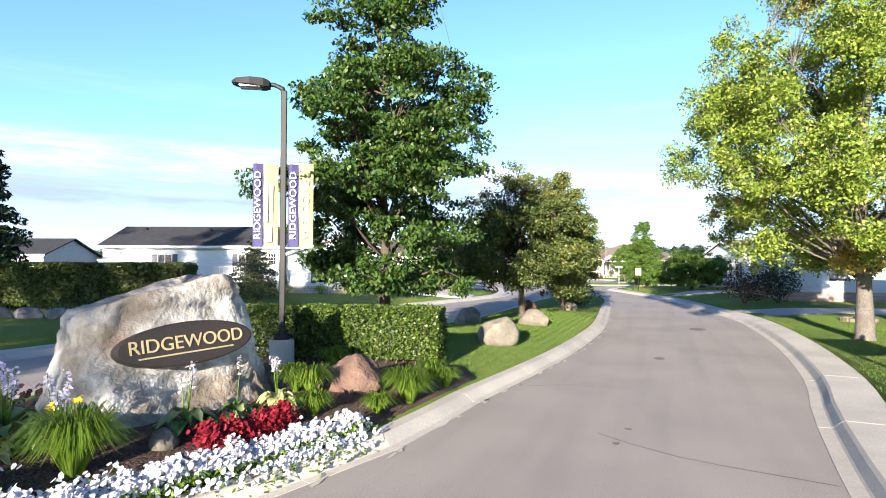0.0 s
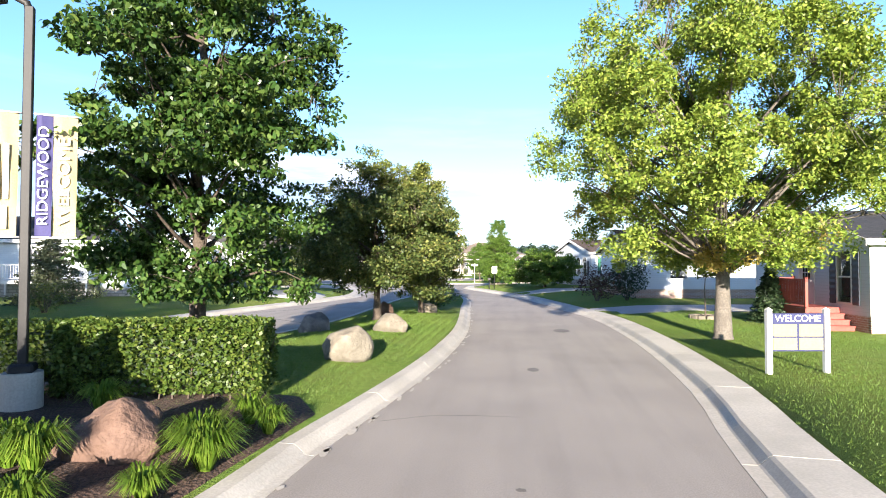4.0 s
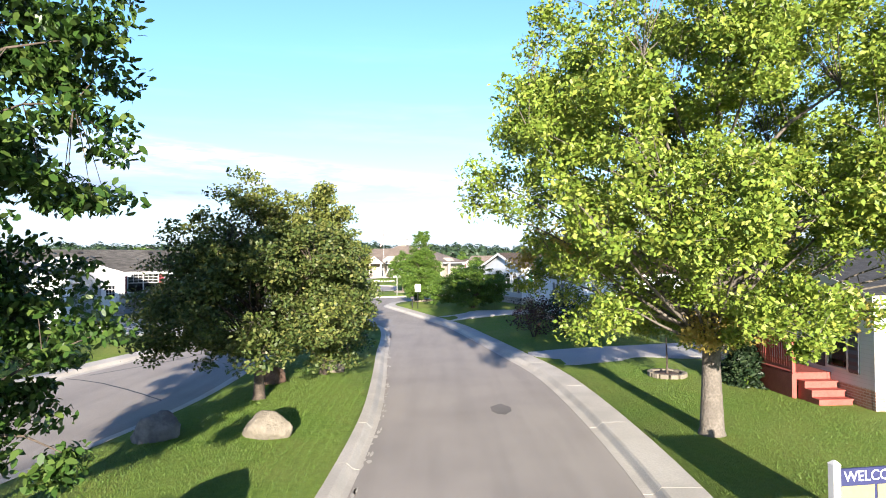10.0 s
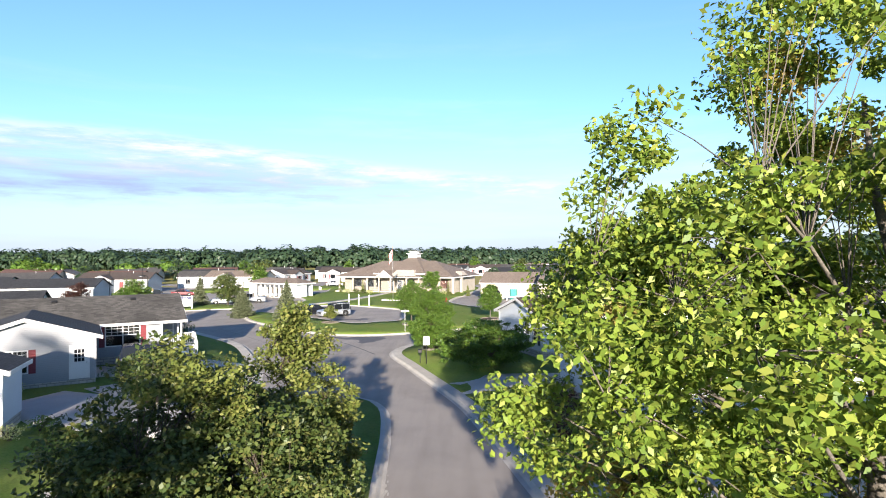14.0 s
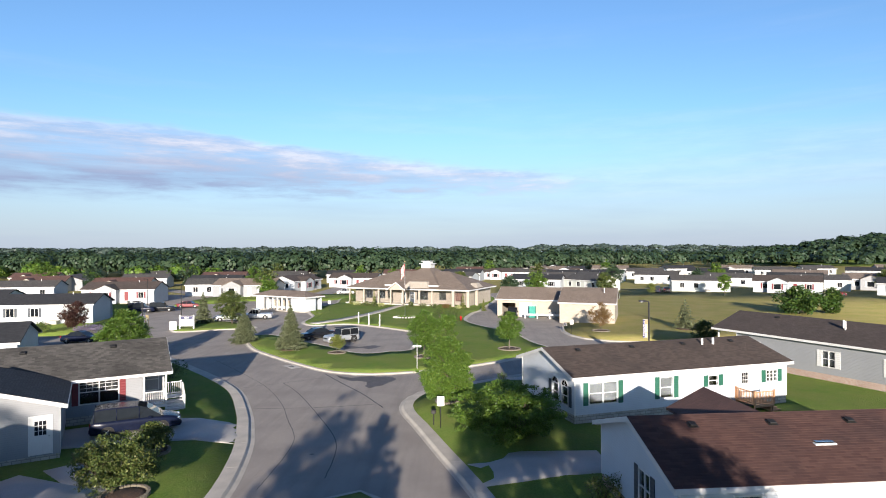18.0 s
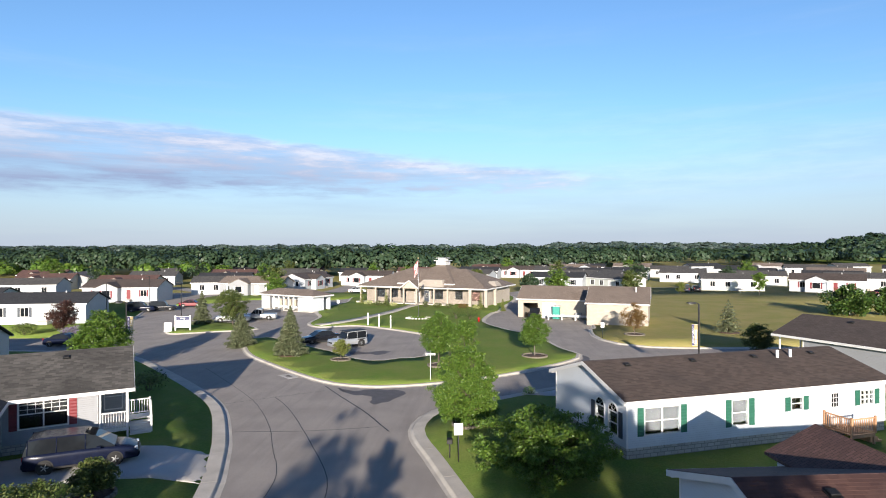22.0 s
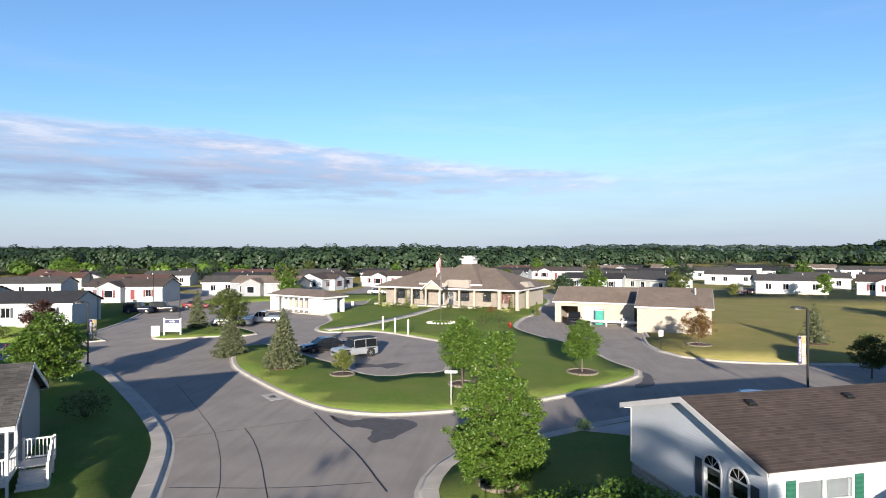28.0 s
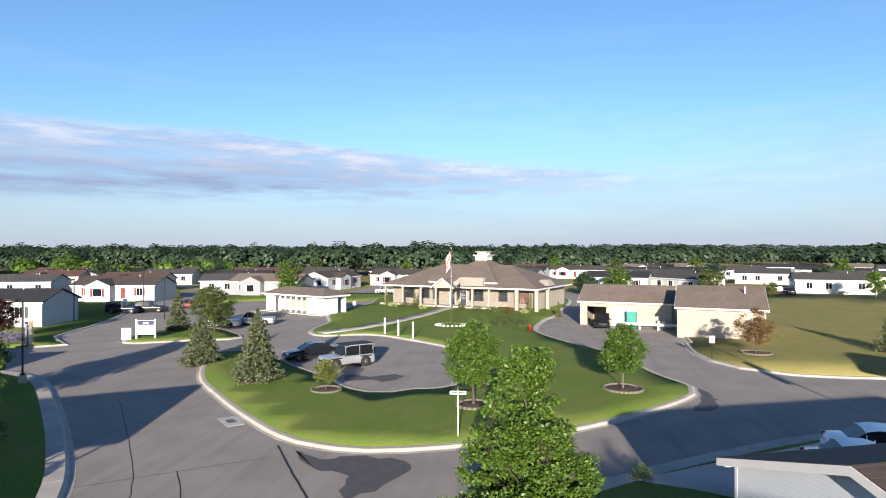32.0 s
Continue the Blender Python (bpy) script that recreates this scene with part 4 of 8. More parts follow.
def add_window(root, m, w, h, shutter="", bars=1, rows=2, arch=False, blind=True, frame_mat="white_trim", grid=False):
    """A window at m (its sill's middle, facing -y): frame, sashes, panes, sill, blind, shutters."""
    win = new("window")
    win.parent, win.matrix_basis = root, m
    bm = bmesh.new()
    f = 0.07
    for x0, x1, z0, z1 in ((-w / 2 - f, -w / 2, -f, h + f), (w / 2, w / 2 + f, -f, h + f), (-w / 2, w / 2, -f, 0.0), (-w / 2, w / 2, h, h + f)):
        cube(bm, x0, x1, -0.03, 0.10, z0, z1)
    for i in range(1, bars + 1):
        x = -w / 2 + w * i / (bars + 1)
        cube(bm, x - 0.035, x + 0.035, -0.01, 0.07, 0, h)
    for i in range(1, rows):
        z = h * i / rows
        cube(bm, -w / 2, w / 2, 0.0, 0.06, z - 0.025, z + 0.025)
    if grid:
        for i in range(1, 6):
            cube(bm, -w / 2 + w * i / 6 - 0.012, -w / 2 + w * i / 6 + 0.012, 0.005, 0.05, h * 0.5, h)
        for i in (1, 2):
            cube(bm, -w / 2, w / 2, 0.005, 0.05, h * 0.5 + h * i / 6 - 0.012, h * 0.5 + h * i / 6 + 0.012)
    part("window_frame", bm, frame_mat, win)
    for i in range(bars + 1):
        x0 = -w / 2 + w * i / (bars + 1)
        box("pane", x0 + 0.02, x0 + w / (bars + 1) - 0.02, 0.03, 0.036, 0.0, h, "glass", win).visible_shadow = False
    if blind:
        box("blind", -w / 2 + 0.02, w / 2 - 0.02, 0.12, 0.14, h * (0.10 if blind is True else blind), h, "blind_cloth", win)
    # black panel put behind the glass in place of the room's darkness
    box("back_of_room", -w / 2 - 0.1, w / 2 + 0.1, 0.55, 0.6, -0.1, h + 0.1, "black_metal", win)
    if shutter:
        for s in (-1, 1):
            x = s * (w / 2 + f + 0.20)
            bm = bmesh.new()
            zz = [-f + (h + 2 * f) * k / 18 for k in range(19)]
            fr = [[bm.verts.new((x + q * 0.18, -0.045 if k % 2 and 0 < k < 18 else -0.03, z)) for q in (-1, 1)] for k, z in enumerate(zz)]
            bk = [[bm.verts.new((x + q * 0.18, -0.003, z)) for q in (-1, 1)] for z in (zz[0], zz[-1])]
            for p, q in zip(fr, fr[1:]):
                bm.faces.new((p[0], p[1], q[1], q[0]))
            bm.faces.new((bk[0][0], bk[1][0], bk[1][1], bk[0][1]))
            for q in (0, 1):
                bm.faces.new([r[q] for r in fr] + [bk[1][q], bk[0][q]])
            bm.faces.new((fr[0][0], bk[0][0], bk[0][1], fr[0][1]))
            bm.faces.new((fr[-1][1], bk[1][1], bk[1][0], fr[-1][0]))
            bmesh.ops.recalc_face_normals(bm, faces=bm.faces)
            part("shutter", bm, shutter, win, "louvred shutter")
    if arch:
        n = 12
        bm = bmesh.new()
        o = [(math.cos(i * math.pi / n), math.sin(i * math.pi / n)) for i in range(n + 1)]
        for (a, b), (c, d) in zip(o, o[1:]):
            R, r = w / 2 + f, w / 2
            q = [(a * R, b * R), (c * R, d * R), (c * r, d * r), (a * r, b * r)]
            lo = [bm.verts.new((x, -0.03, h + z + 0.02)) for x, z in q]
            hi = [bm.verts.new((x, 0.04, h + z + 0.02)) for x, z in q]
            for fs in ((lo[0], lo[1], lo[2], lo[3]), (hi[3], hi[2], hi[1], hi[0]), (lo[0], hi[0], hi[1], lo[1]), (lo[3], lo[2], hi[2], hi[3])):
                bm.faces.new(fs)
        for k in (0.28, 0.5, 0.72):
            a = math.pi * k
            tube(bm, [(0, 0, h + 0.05), (math.cos(a) * w / 2, 0, h + 0.02 + math.sin(a) * w / 2)], [0.014, 0.014], 4)
        bmesh.ops.recalc_face_normals(bm, faces=bm.faces)
        part("fanlight_frame", bm, frame_mat, win)
        bm = bmesh.new()
        bm.faces.new([bm.verts.new((x * w / 2, -0.006, h + 0.02 + z * w / 2)) for x, z in o])
        bmesh.ops.solidify(bm, geom=bm.faces[:], thickness=0.004)
        part("fanlight", bm, "dark_glass", win)
    return win


def add_door(root, m, w=0.92, h=2.05, mat="white_trim", lite=True):
    d = new("door")
    d.parent, d.matrix_basis = root, m
    bm = bmesh.new()
    for x0, x1, z0, z1 in ((-w / 2 - 0.08, -w / 2, 0, h + 0.08), (w / 2, w / 2 + 0.08, 0, h + 0.08), (-w / 2, w / 2, h, h + 0.08)):
        cube(bm, x0, x1, -0.035, 0.08, z0, z1)
    part("door_frame", bm, "white_trim", d)
    bm = bmesh.new()
    cube(bm, -w / 2, w / 2, 0.005, 0.05, 0.01, h)
    for z0, z1 in ((0.15, 0.45), (0.5, 0.9)):
        for s in (-1, 1):
            cube(bm, s * w / 4 - w * 0.16, s * w / 4 + w * 0.16, -0.006, 0.006, z0, z1, 0.004)
    part("leaf", bm, mat, d)
    if lite:
        box("pane", -w * 0.3, w * 0.3, -0.012, -0.004, 1.05, 1.85, "dark_glass", d)
        bm = bmesh.new()
        for i in range(4):
            x = -w * 0.3 + w * 0.2 * i
            cube(bm, x - 0.015, x + 0.015, -0.02, -0.011, 1.03, 1.87)
        for i in range(4):
            z = 1.05 + 0.8 * i / 3
            cube(bm, -w * 0.3, w * 0.3, -0.02, -0.011, z - 0.015, z + 0.015)
        part("glazing_bars", bm, "white_trim", d)
    bm = bmesh.new()
    bmesh.ops.create_uvsphere(bm, u_segments=8, v_segments=6, radius=0.035, matrix=pose(w / 2 - 0.08, -0.06, 1.0))
    part("door_knob", bm, "grey_metal", d)
    return d


def railing(name, root, a, b, z0, h, mat, gap=0.13):
    """Posts, two rails and balusters from a to b."""
    a, b = Vector((*a, z0)), Vector((*b, z0))
    L = (b - a).length
    yaw = math.degrees(math.atan2(b.y - a.y, b.x - a.x))
    r = new(name)
    r.parent, r.matrix_basis = root, pose(a.x, a.y, z0, 0, 0, yaw)
    for x in (0.0, L):
        box("post", x - 0.05, x + 0.05, -0.05, 0.05, 0, h + 0.1, mat, r, bevel=0.008)
    for z in (0.1, h):
        box("rail", 0.05, L - 0.05, -0.03, 0.03, z - 0.035, z + 0.035, mat, r)
    n = max(1, int(L / gap))
    me = None
    for i in range(1, n):
        x = L * i / n
        if me is None:
            o = box("baluster", -0.018, 0.018, -0.018, 0.018, 0.13, h - 0.03, mat, r)
            me = o.data
            o.matrix_basis = pose(x, 0, 0)
        else:
            link("baluster", me, None, r, "", pose(x, 0, 0))
    return r


def stairs(root, m, w, n, rise, run, mat, name="steps"):
    """A closed flight going down from the deck's edge, towards -y."""
    s = new(name)
    s.parent, s.matrix_basis = root, m
    for i in range(n):
        z = -rise * (i + 1)
        box("tread", -w / 2 - 0.02, w / 2 + 0.02, -run * (i + 1) - 0.03, -run * i, z - 0.035, z, mat, s)
        box("riser", -w / 2, w / 2, -run * (i + 1), -run * i - 0.002, z - max(0.1, rise * (n - i)), z - 0.037, mat, s)
    return s


def gable_roof(root, L, W, eave, peak, mat, over=0.35, gover=0.30, x0=0.0, y0=0.0, trim="white_trim", thick=0.12):
    """Two shingled slopes with the ridge along x, fascia boards and barge boards."""
    rise = (peak - eave) / (W / 2)
    for s in (0, 1):
        ya, yb = (y0 - over, y0 + W / 2) if s == 0 else (y0 + W + over, y0 + W / 2)
        za, zb = eave - over * rise, peak
        bm = bmesh.new()
        v = [bm.verts.new(c) for c in ((x0 - gover, ya, za + 0.02), (x0 + L + gover, ya, za + 0.02), (x0 + L + gover, yb, zb + 0.02), (x0 - gover, yb, zb + 0.02))]
        w = [bm.verts.new(q.co + Vector((0, 0, thick))) for q in v]
        for q in ((v[0], v[1], v[2], v[3]), (w[3], w[2], w[1], w[0]), (v[0], v[1], w[1], w[0]), (v[1], v[2], w[2], w[1]), (v[2], v[3], w[3], w[2]), (v[3], v[0], w[0], w[3])):
            bm.faces.new(q)
        bmesh.ops.recalc_face_normals(bm, faces=bm.faces)
        part("roof_slope", bm, mat, root)
        box("fascia", x0 - gover, x0 + L + gover, ya - 0.03 if s == 0 else ya + 0.003, ya - 0.003 if s == 0 else ya + 0.03, za - 0.07, za + thick + 0.01, trim, root)
        box("soffit", x0 - gover, x0 + L + gover, min(ya, y0 + (W if s else 0)), max(ya, y0 + (W if s else 0)), za - 0.03, za - 0.005, trim, root)
        for e in (0, 1):
            xx = x0 - gover - 0.035 if e == 0 else x0 + L + gover + 0.005
            bm = bmesh.new()
            pts = ((ya, za - 0.10), (ya, za + thick), (yb, zb + thick), (yb, zb - 0.10))
            a = [bm.verts.new((xx, y, z)) for y, z in pts]
            b = [bm.verts.new((xx + 0.03, y, z)) for y, z in pts]
            bm.faces.new(a)
            bm.faces.new(b[::-1])
            for i in range(4):
                bm.faces.new((a[i], a[(i + 1) % 4], b[(i + 1) % 4], b[i]))
            bmesh.ops.recalc_face_normals(bm, faces=bm.faces)
            part("barge_board", bm, trim, root)


def gable_end(root, x, t, W, eave, peak, mat, y0=0.0):
    bm = bmesh.new()
    pts = ((y0, eave), (y0 + W, eave), (y0 + W / 2, peak - 0.02))
    a = [bm.verts.new((x, y, z)) for y, z in pts]
    b = [bm.verts.new((x + t, y, z)) for y, z in pts]
    bm.faces.new(a)
    bm.faces.new(b[::-1])
    for i in range(3):
        bm.faces.new((a[i], a[(i + 1) % 3], b[(i + 1) % 3], b[i]))
    bmesh.ops.recalc_face_normals(bm, faces=bm.faces)
    return part("gable", bm, mat, root)


SIDES = ("front", "right", "back", "left")


def side_pose(side, s, z, L, W):
    """A point s along a side as seen from outside, left to right, facing outwards."""
    return {"front": pose(s, 0, z), "right": pose(L, s, z, 0, 0, 90), "back": pose(L - s, W, z, 0, 0, 180), "left": pose(0, W - s, z, 0, 0, -90)}[side]


def house(name, corner, yaw, L, W, eave, peak, wall, roof, label, windows=(), doors=(), skirt="skirt", skirt_h=0.55, over=0.35, vents=3, base=None, category="house", group="", gable_mat=None, roof_L=None):
    """A single-storey manufactured home: skirting, walls with openings, gables, shingled roof, windows and doors."""
    z = gz(*corner) if base is None else base
    root = thing(name, pose(corner[0], corner[1], z, 0, 0, yaw), label, category, group)
    t = 0.14
    for k, side in enumerate(SIDES):
        ln = L if k % 2 == 0 else W
        holes = [(s - w / 2, s + w / 2, zz, zz + h) for sd, s, zz, w, h, *_ in windows if sd == side]
        holes += [(s - w / 2, s + w / 2, zz, zz + h) for sd, s, zz, w, h in doors if sd == side]
        bm = bmesh.new()
        a, b = (0.0, ln) if k % 2 == 0 else (t + 0.002, ln - t - 0.002)
        holed_wall(bm, b - a, eave, t, [(p - a, q - a, c, d) for p, q, c, d in holes], skirt_h)
        part("wall", bm, wall, root, "", side_pose(side, a, 0, L, W))
        bm = bmesh.new()
        cube(bm, a + 0.03, b - 0.03, 0.03, t, -0.8, skirt_h - 0.002)
        part("skirting", bm, skirt, root, "", side_pose(side, 0, 0, L, W))
        bm = bmesh.new()
        cube(bm, -0.012, 0.09, -0.012, 0.0, skirt_h, eave)
        part("corner_trim", bm, "white_trim", root, "", side_pose(side, 0, 0, L, W))
    RL = roof_L or L
    for x in (0.0, RL - t):
        gable_end(root, x, t, W, eave, peak, gable_mat or wall)
    gable_roof(root, RL, W, eave, peak, roof, over)
    for sd, s, zz, w, h, *o in windows:
        kw = o[0] if o else {}
        add_window(root, side_pose(sd, s, zz, L, W), w, h, **kw)
    for sd, s, zz, w, h in doors:
        add_door(root, side_pose(sd, s, zz, L, W), w, h)
    rise = (peak - eave) / (W / 2)
    for i in range(vents):
        x = L * (0.12 + 0.76 * i / max(1, vents - 1))
        zc = eave + rise * W * 0.40
        v = new("roof_vent")
        v.parent, v.matrix_basis = root, pose(x, W * 0.40, zc + 0.13, math.degrees(math.atan(rise)), 0, 0)
        bm = bmesh.new()
        cube(bm, -0.20, 0.20, -0.17, 0.17, 0, 0.05)
        cube(bm, -0.15, 0.15, -0.13, 0.15, 0.05, 0.13, 0.02)
        part("cowl", bm, "black_metal", v)
    return root


def vent_pipe(root, x, y, z, h=0.55, r=0.06):
    pole("vent_pipe", [(x, y, z - 0.15), (x, y, z + h)], [r, r], "white_trim", root, 10)


def deck(name, root_m, w, d, z, mat, label, steps_side="front"):
    """A raised porch deck of boards on posts, with railings and a flight of steps."""
    r = thing(name, root_m, label, "porch")
    n = int(w / 0.14)
    me = None
    for i in range(n):
        if me is None:
            o = box("deck_board", 0.004, w / n - 0.006, 0, d, -0.035, 0, mat, r)
            me = o.data
            o.matrix_basis = pose(0, 0, z)
        else:
            link("deck_board", me, None, r, "", pose(i * w / n, 0, z))
    for x in (0.06, w - 0.06):
        for y in (0.06, d - 0.06):
            box("deck_post", x - 0.05, x + 0.05, y - 0.05, y + 0.05, -0.35, z - 0.036, mat, r)
    for y in (0.02, d - 0.06):
        box("joist", 0, w, y, y + 0.04, z - 0.20, z - 0.037, mat, r)
    return r


G = {"shutter": "green_paint", "bars": 0}
# white home with green shutters beside the junction
wh = house("house", (6.9, 54.6), 19.5, 17.6, 7.9, 3.05, 4.25, "white_siding", "brown_shingle", "white manufactured home with green shutters and brown shingle roof",
           windows=[("front", 2.15, 1.20, 2.1, 1.35, {"shutter": "green_paint", "bars": 1}), ("front", 7.1, 1.20, 1.0, 1.35, G), ("front", 11.0, 1.75, 0.75, 0.65, {"shutter": "green_paint", "bars": 0, "blind": False}), ("front", 16.2, 1.70, 0.95, 0.75, {"shutter": "green_paint", "bars": 2, "rows": 3, "blind": False}),
                    ("left", 5.35, 1.0, 0.85, 1.15, {"bars": 0, "arch": True, "blind": 0.75}), ("left", 6.65, 1.0, 0.85, 1.15, {"bars": 0, "arch": True, "blind": 0.75})],
           doors=[("front", 13.75, 0.62, 0.9, 2.02)], vents=4, group="homes")
for s in (4.62, 7.38):
    box("shutter", -0.17, 0.17, -0.035, -0.003, 0.95, 2.3, "slate_paint", wh, "dark louvred shutter", m=side_pose("left", s, 0, 17.6, 7.9))
for vx in (12.6, 13.6):
    vent_pipe(wh, vx, 2.9, 3.95, 0.6, 0.09)
dk = deck("porch", wh.matrix_basis @ pose(12.9, -1.75, 0), 1.7, 1.7, 0.62, "cedar", "cedar porch with railings at the side door of a white home")
for a, b in (((0, 0.02), (1.7, 0.02)), ((0, 0.05), (0, 1.68))):
    railing("railing", dk, a, b, 0.62, 0.85, "cedar")
stairs(dk, pose(1.7, 0.9, 0.62, 0, 0, 90), 1.2, 4, 0.18, 0.27, "cedar")

# home with the red-brown roof, nearer the entrance on the same side
h2 = house("house", (7.4, 37.6), 7.0, 18.0, 7.7, 3.0, 4.25, "white_siding", "red_shingle", "white manufactured home with red-brown shingle roof and skylight",
           windows=[("front", 2.6, 1.2, 1.0, 1.3, {"bars": 0}), ("front", 9.0, 1.2, 1.6, 1.3, {}), ("left", 4.9, 1.05, 1.0, 1.35, {"bars": 1, "shutter": "slate_paint"})], vents=5, group="homes", skirt="red_brick")
bm = bmesh.new()
cube(bm, 6.4, 7.3, 1.6, 2.3, 3.45, 3.74, 0.02)
part("skylight_kerb", bm, "white_trim", h2)
box("skylight", 6.47, 7.23, 1.68, 2.22, 3.742, 3.78, "glass", h2)
# its cross wing towards the north
bm = bmesh.new()
cube(bm, 4.1, 7.5, 7.7, 8.5, 0.0, 3.0)
part("wing_wall", bm, "white_siding", h2)
for s in (0, 1):
    bm = bmesh.new()
    xa, xm = (3.8, 5.8) if s == 0 else (7.8, 5.8)
    v = [bm.verts.new(c) for c in ((xa, 3.9, 3.2), (xa, 8.8, 3.2), (xm, 8.8, 4.2), (xm, 3.9, 4.2))]
    ex = bmesh.ops.extrude_face_region(bm, geom=[bm.faces.new(v)])["geom"]
    for q in ex:
        if isinstance(q, bmesh.types.BMVert):
            q.co.z += 0.12
    bmesh.ops.recalc_face_normals(bm, faces=bm.faces)
    part("wing_roof", bm, "red_shingle", h2)
bm = bmesh.new()
v = [bm.verts.new(c) for c in ((4.1, 8.5, 3.0), (7.5, 8.5, 3.0), (5.8, 8.5, 4.15))]
bm.faces.new(v)
part("wing_gable", bm, "white_siding", h2)

# home beside the welcome sign
h1 = house("house", (11.5, 21.4), 3.0, 16.5, 7.9, 3.05, 4.2, "white_siding", "dark_shingle", "white manufactured home with brick skirting beside the entrance lawn",
           windows=[("left", 6.55, 0.95, 0.75, 1.75, {"bars": 0, "shutter": "slate_paint"}), ("front", 8.0, 1.2, 1.6, 1.3, {})], doors=[("left", 4.2, 0.62, 0.92, 2.03)], skirt="red_brick", vents=4, group="homes")
dk = deck("porch", h1.matrix_basis @ pose(-1.15, 1.6, 0), 1.15, 3.0, 0.75, "red_deck", "barn-red stained porch with railings and steps on a white home")
for a, b in (((0, 0), (0, 3.0)), ((0.02, 3.0), (1.1, 3.0))):
    railing("railing", dk, a, b, 0.75, 0.95, "red_deck", 0.11)
stairs(dk, pose(0.62, 0.0, 0.75), 0.95, 4, 0.19, 0.29, "red_deck")
box("side_board", -0.03, 0.0, 0.0, 3.0, 0.02, 0.71, "red_deck", dk)

# grey home with a wing, red shutters and a white porch
RS = {"shutter": "red_paint", "bars": 1, "grid": True, "blind": False}
gh = house("house", (-33.96, 48.34), 33.0, 13.85, 7.4, 3.05, 4.75, "grey_siding", "grey_shingle", "grey manufactured home with red shutters and white corner porch",
           windows=[("front", 11.3, 1.35, 2.2, 1.5, RS)], vents=3, group="homes", base=0.38, roof_L=15.4)
bm = bmesh.new()
cube(bm, 13.856, 15.39, 2.9, 7.39, 0.55, 3.05)
part("bay_wall", bm, "grey_siding", gh)
box("soffit", 13.86, 15.4, 0.0, 2.898, 3.0, 3.046, "white_trim", gh)
add_window(gh, pose(14.62, 2.892, 1.2), 0.9, 1.5, bars=0, blind=False)
wing = house("house", (-22.50, 48.0), 123.0, 6.45, 7.4, 3.0, 4.2, "grey_siding", "dark_shingle", "grey gabled wing with white door and red shutters",
             windows=[("left", 3.1, 1.0, 1.4, 1.3, {"shutter": "red_paint", "bars": 1, "blind": False, "grid": True})], doors=[("left", 6.5, 0.35, 0.95, 2.05)], skirt_h=0.3, vents=0, group="homes", base=0.35)
pd = deck("porch", gh.matrix_basis @ pose(13.9, 0.05, 0), 1.5, 2.8, 0.7, "white_trim", "white corner porch with turned railings and steps")
railing("railing", pd, (0.06, 0.06), (1.42, 0.06), 0.7, 0.9, "white_trim")
railing("railing", pd, (1.44, 0.1), (1.44, 1.8), 0.7, 0.9, "white_trim")
for x, y in ((0.06, 0.06), (1.44, 0.06), (1.44, 1.85)):
    box("column", x - 0.06, x + 0.06, y - 0.06, y + 0.06, 0.7, 2.99, "white_trim", pd, bevel=0.01)
box("landing", 1.52, 2.75, 1.85, 2.8, 0.62, 0.7, "white_trim", pd)
for x in (1.6, 2.65):
    box("landing_post", x - 0.05, x + 0.05, 2.65, 2.75, -0.2, 0.62, "white_trim", pd)
railing("railing", pd, (1.56, 2.76), (2.72, 2.76), 0.7, 0.9, "white_trim")
railing("railing", pd, (2.72, 1.85), (2.72, 2.74), 0.7, 0.9, "white_trim")
stairs(pd, pose(2.13, 1.85, 0.7), 1.1, 4, 0.165, 0.28, "white_trim")
for k in range(4):
    railing("railing", pd, (2.72, 1.85 - 0.28 * k), (2.72, 1.57 - 0.28 * k), 0.7 - 0.165 * (k + 1), 0.95, "white_trim")

# white home behind the entrance stone
l0 = house("house", (-38.6, 29.7), 22.0, 13.4, 7.8, 3.05, 4.6, "white_siding", "dark_shingle", "white manufactured home with dark roof and black shutters",
           windows=[("front", 4.6, 1.05, 1.0, 1.3, {"shutter": "slate_paint"}), ("front", 10.6, 1.15, 1.0, 1.25, {"shutter": "slate_paint"}), ("right", 4.0, 1.0, 1.5, 1.5, {"shutter": "slate_paint"})], doors=[("front", 12.6, 0.62, 0.9, 2.03)], vents=3, group="homes", base=0.85)
house("house", (-19.7, 36.7), 112.0, 2.7, 6.2, 2.95, 4.0, "white_siding", "dark_shingle", "white gabled home end with dark shutters and wide window",
      windows=[("left", 3.1, 0.85, 1.9, 1.5, {"shutter": "slate_paint", "bars": 1, "blind": 0.6})], vents=0, group="homes", base=0.35)
pd = deck("porch", l0.matrix_basis @ pose(8.6, -1.9, 0), 5.0, 1.85, 0.6, "white_trim", "white front porch with a picket railing")
railing("railing", pd, (0, 0), (3.4, 0), 0.6, 0.9, "white_trim")
railing("railing", pd, (3.42, 0), (5.0, 0), 0.6, 0.9, "white_trim")

# grey home across the side street
gr = house("house", (26.75, 75.5), -61.5, 17.5, 8.0, 3.3, 4.7, "grey_siding", "brown_shingle", "light grey manufactured home with white shutters and brown roof",
           windows=[("front", 8.8, 1.2, 1.05, 1.3, {"shutter": "white_trim", "bars": 1}), ("front", 1.6, 1.5, 1.0, 0.9, {"shutter": "white_trim", "bars": 1}), ("front", 14.0, 1.2, 1.05, 1.3, {"shutter": "white_trim", "bars": 1})], vents=2, group="homes", skirt="red_brick")
vent_pipe(gr, 8.6, 2.6, 4.15, 0.9, 0.08)
vent_pipe(gr, 8.9, 2.3, 4.1, 0.9, 0.08)
pd = deck("porch", gr.matrix_basis @ pose(-2.3, 0.2, 0), 2.3, 3.0, 0.6, "white_trim", "white roofed end porch with a picket railing")
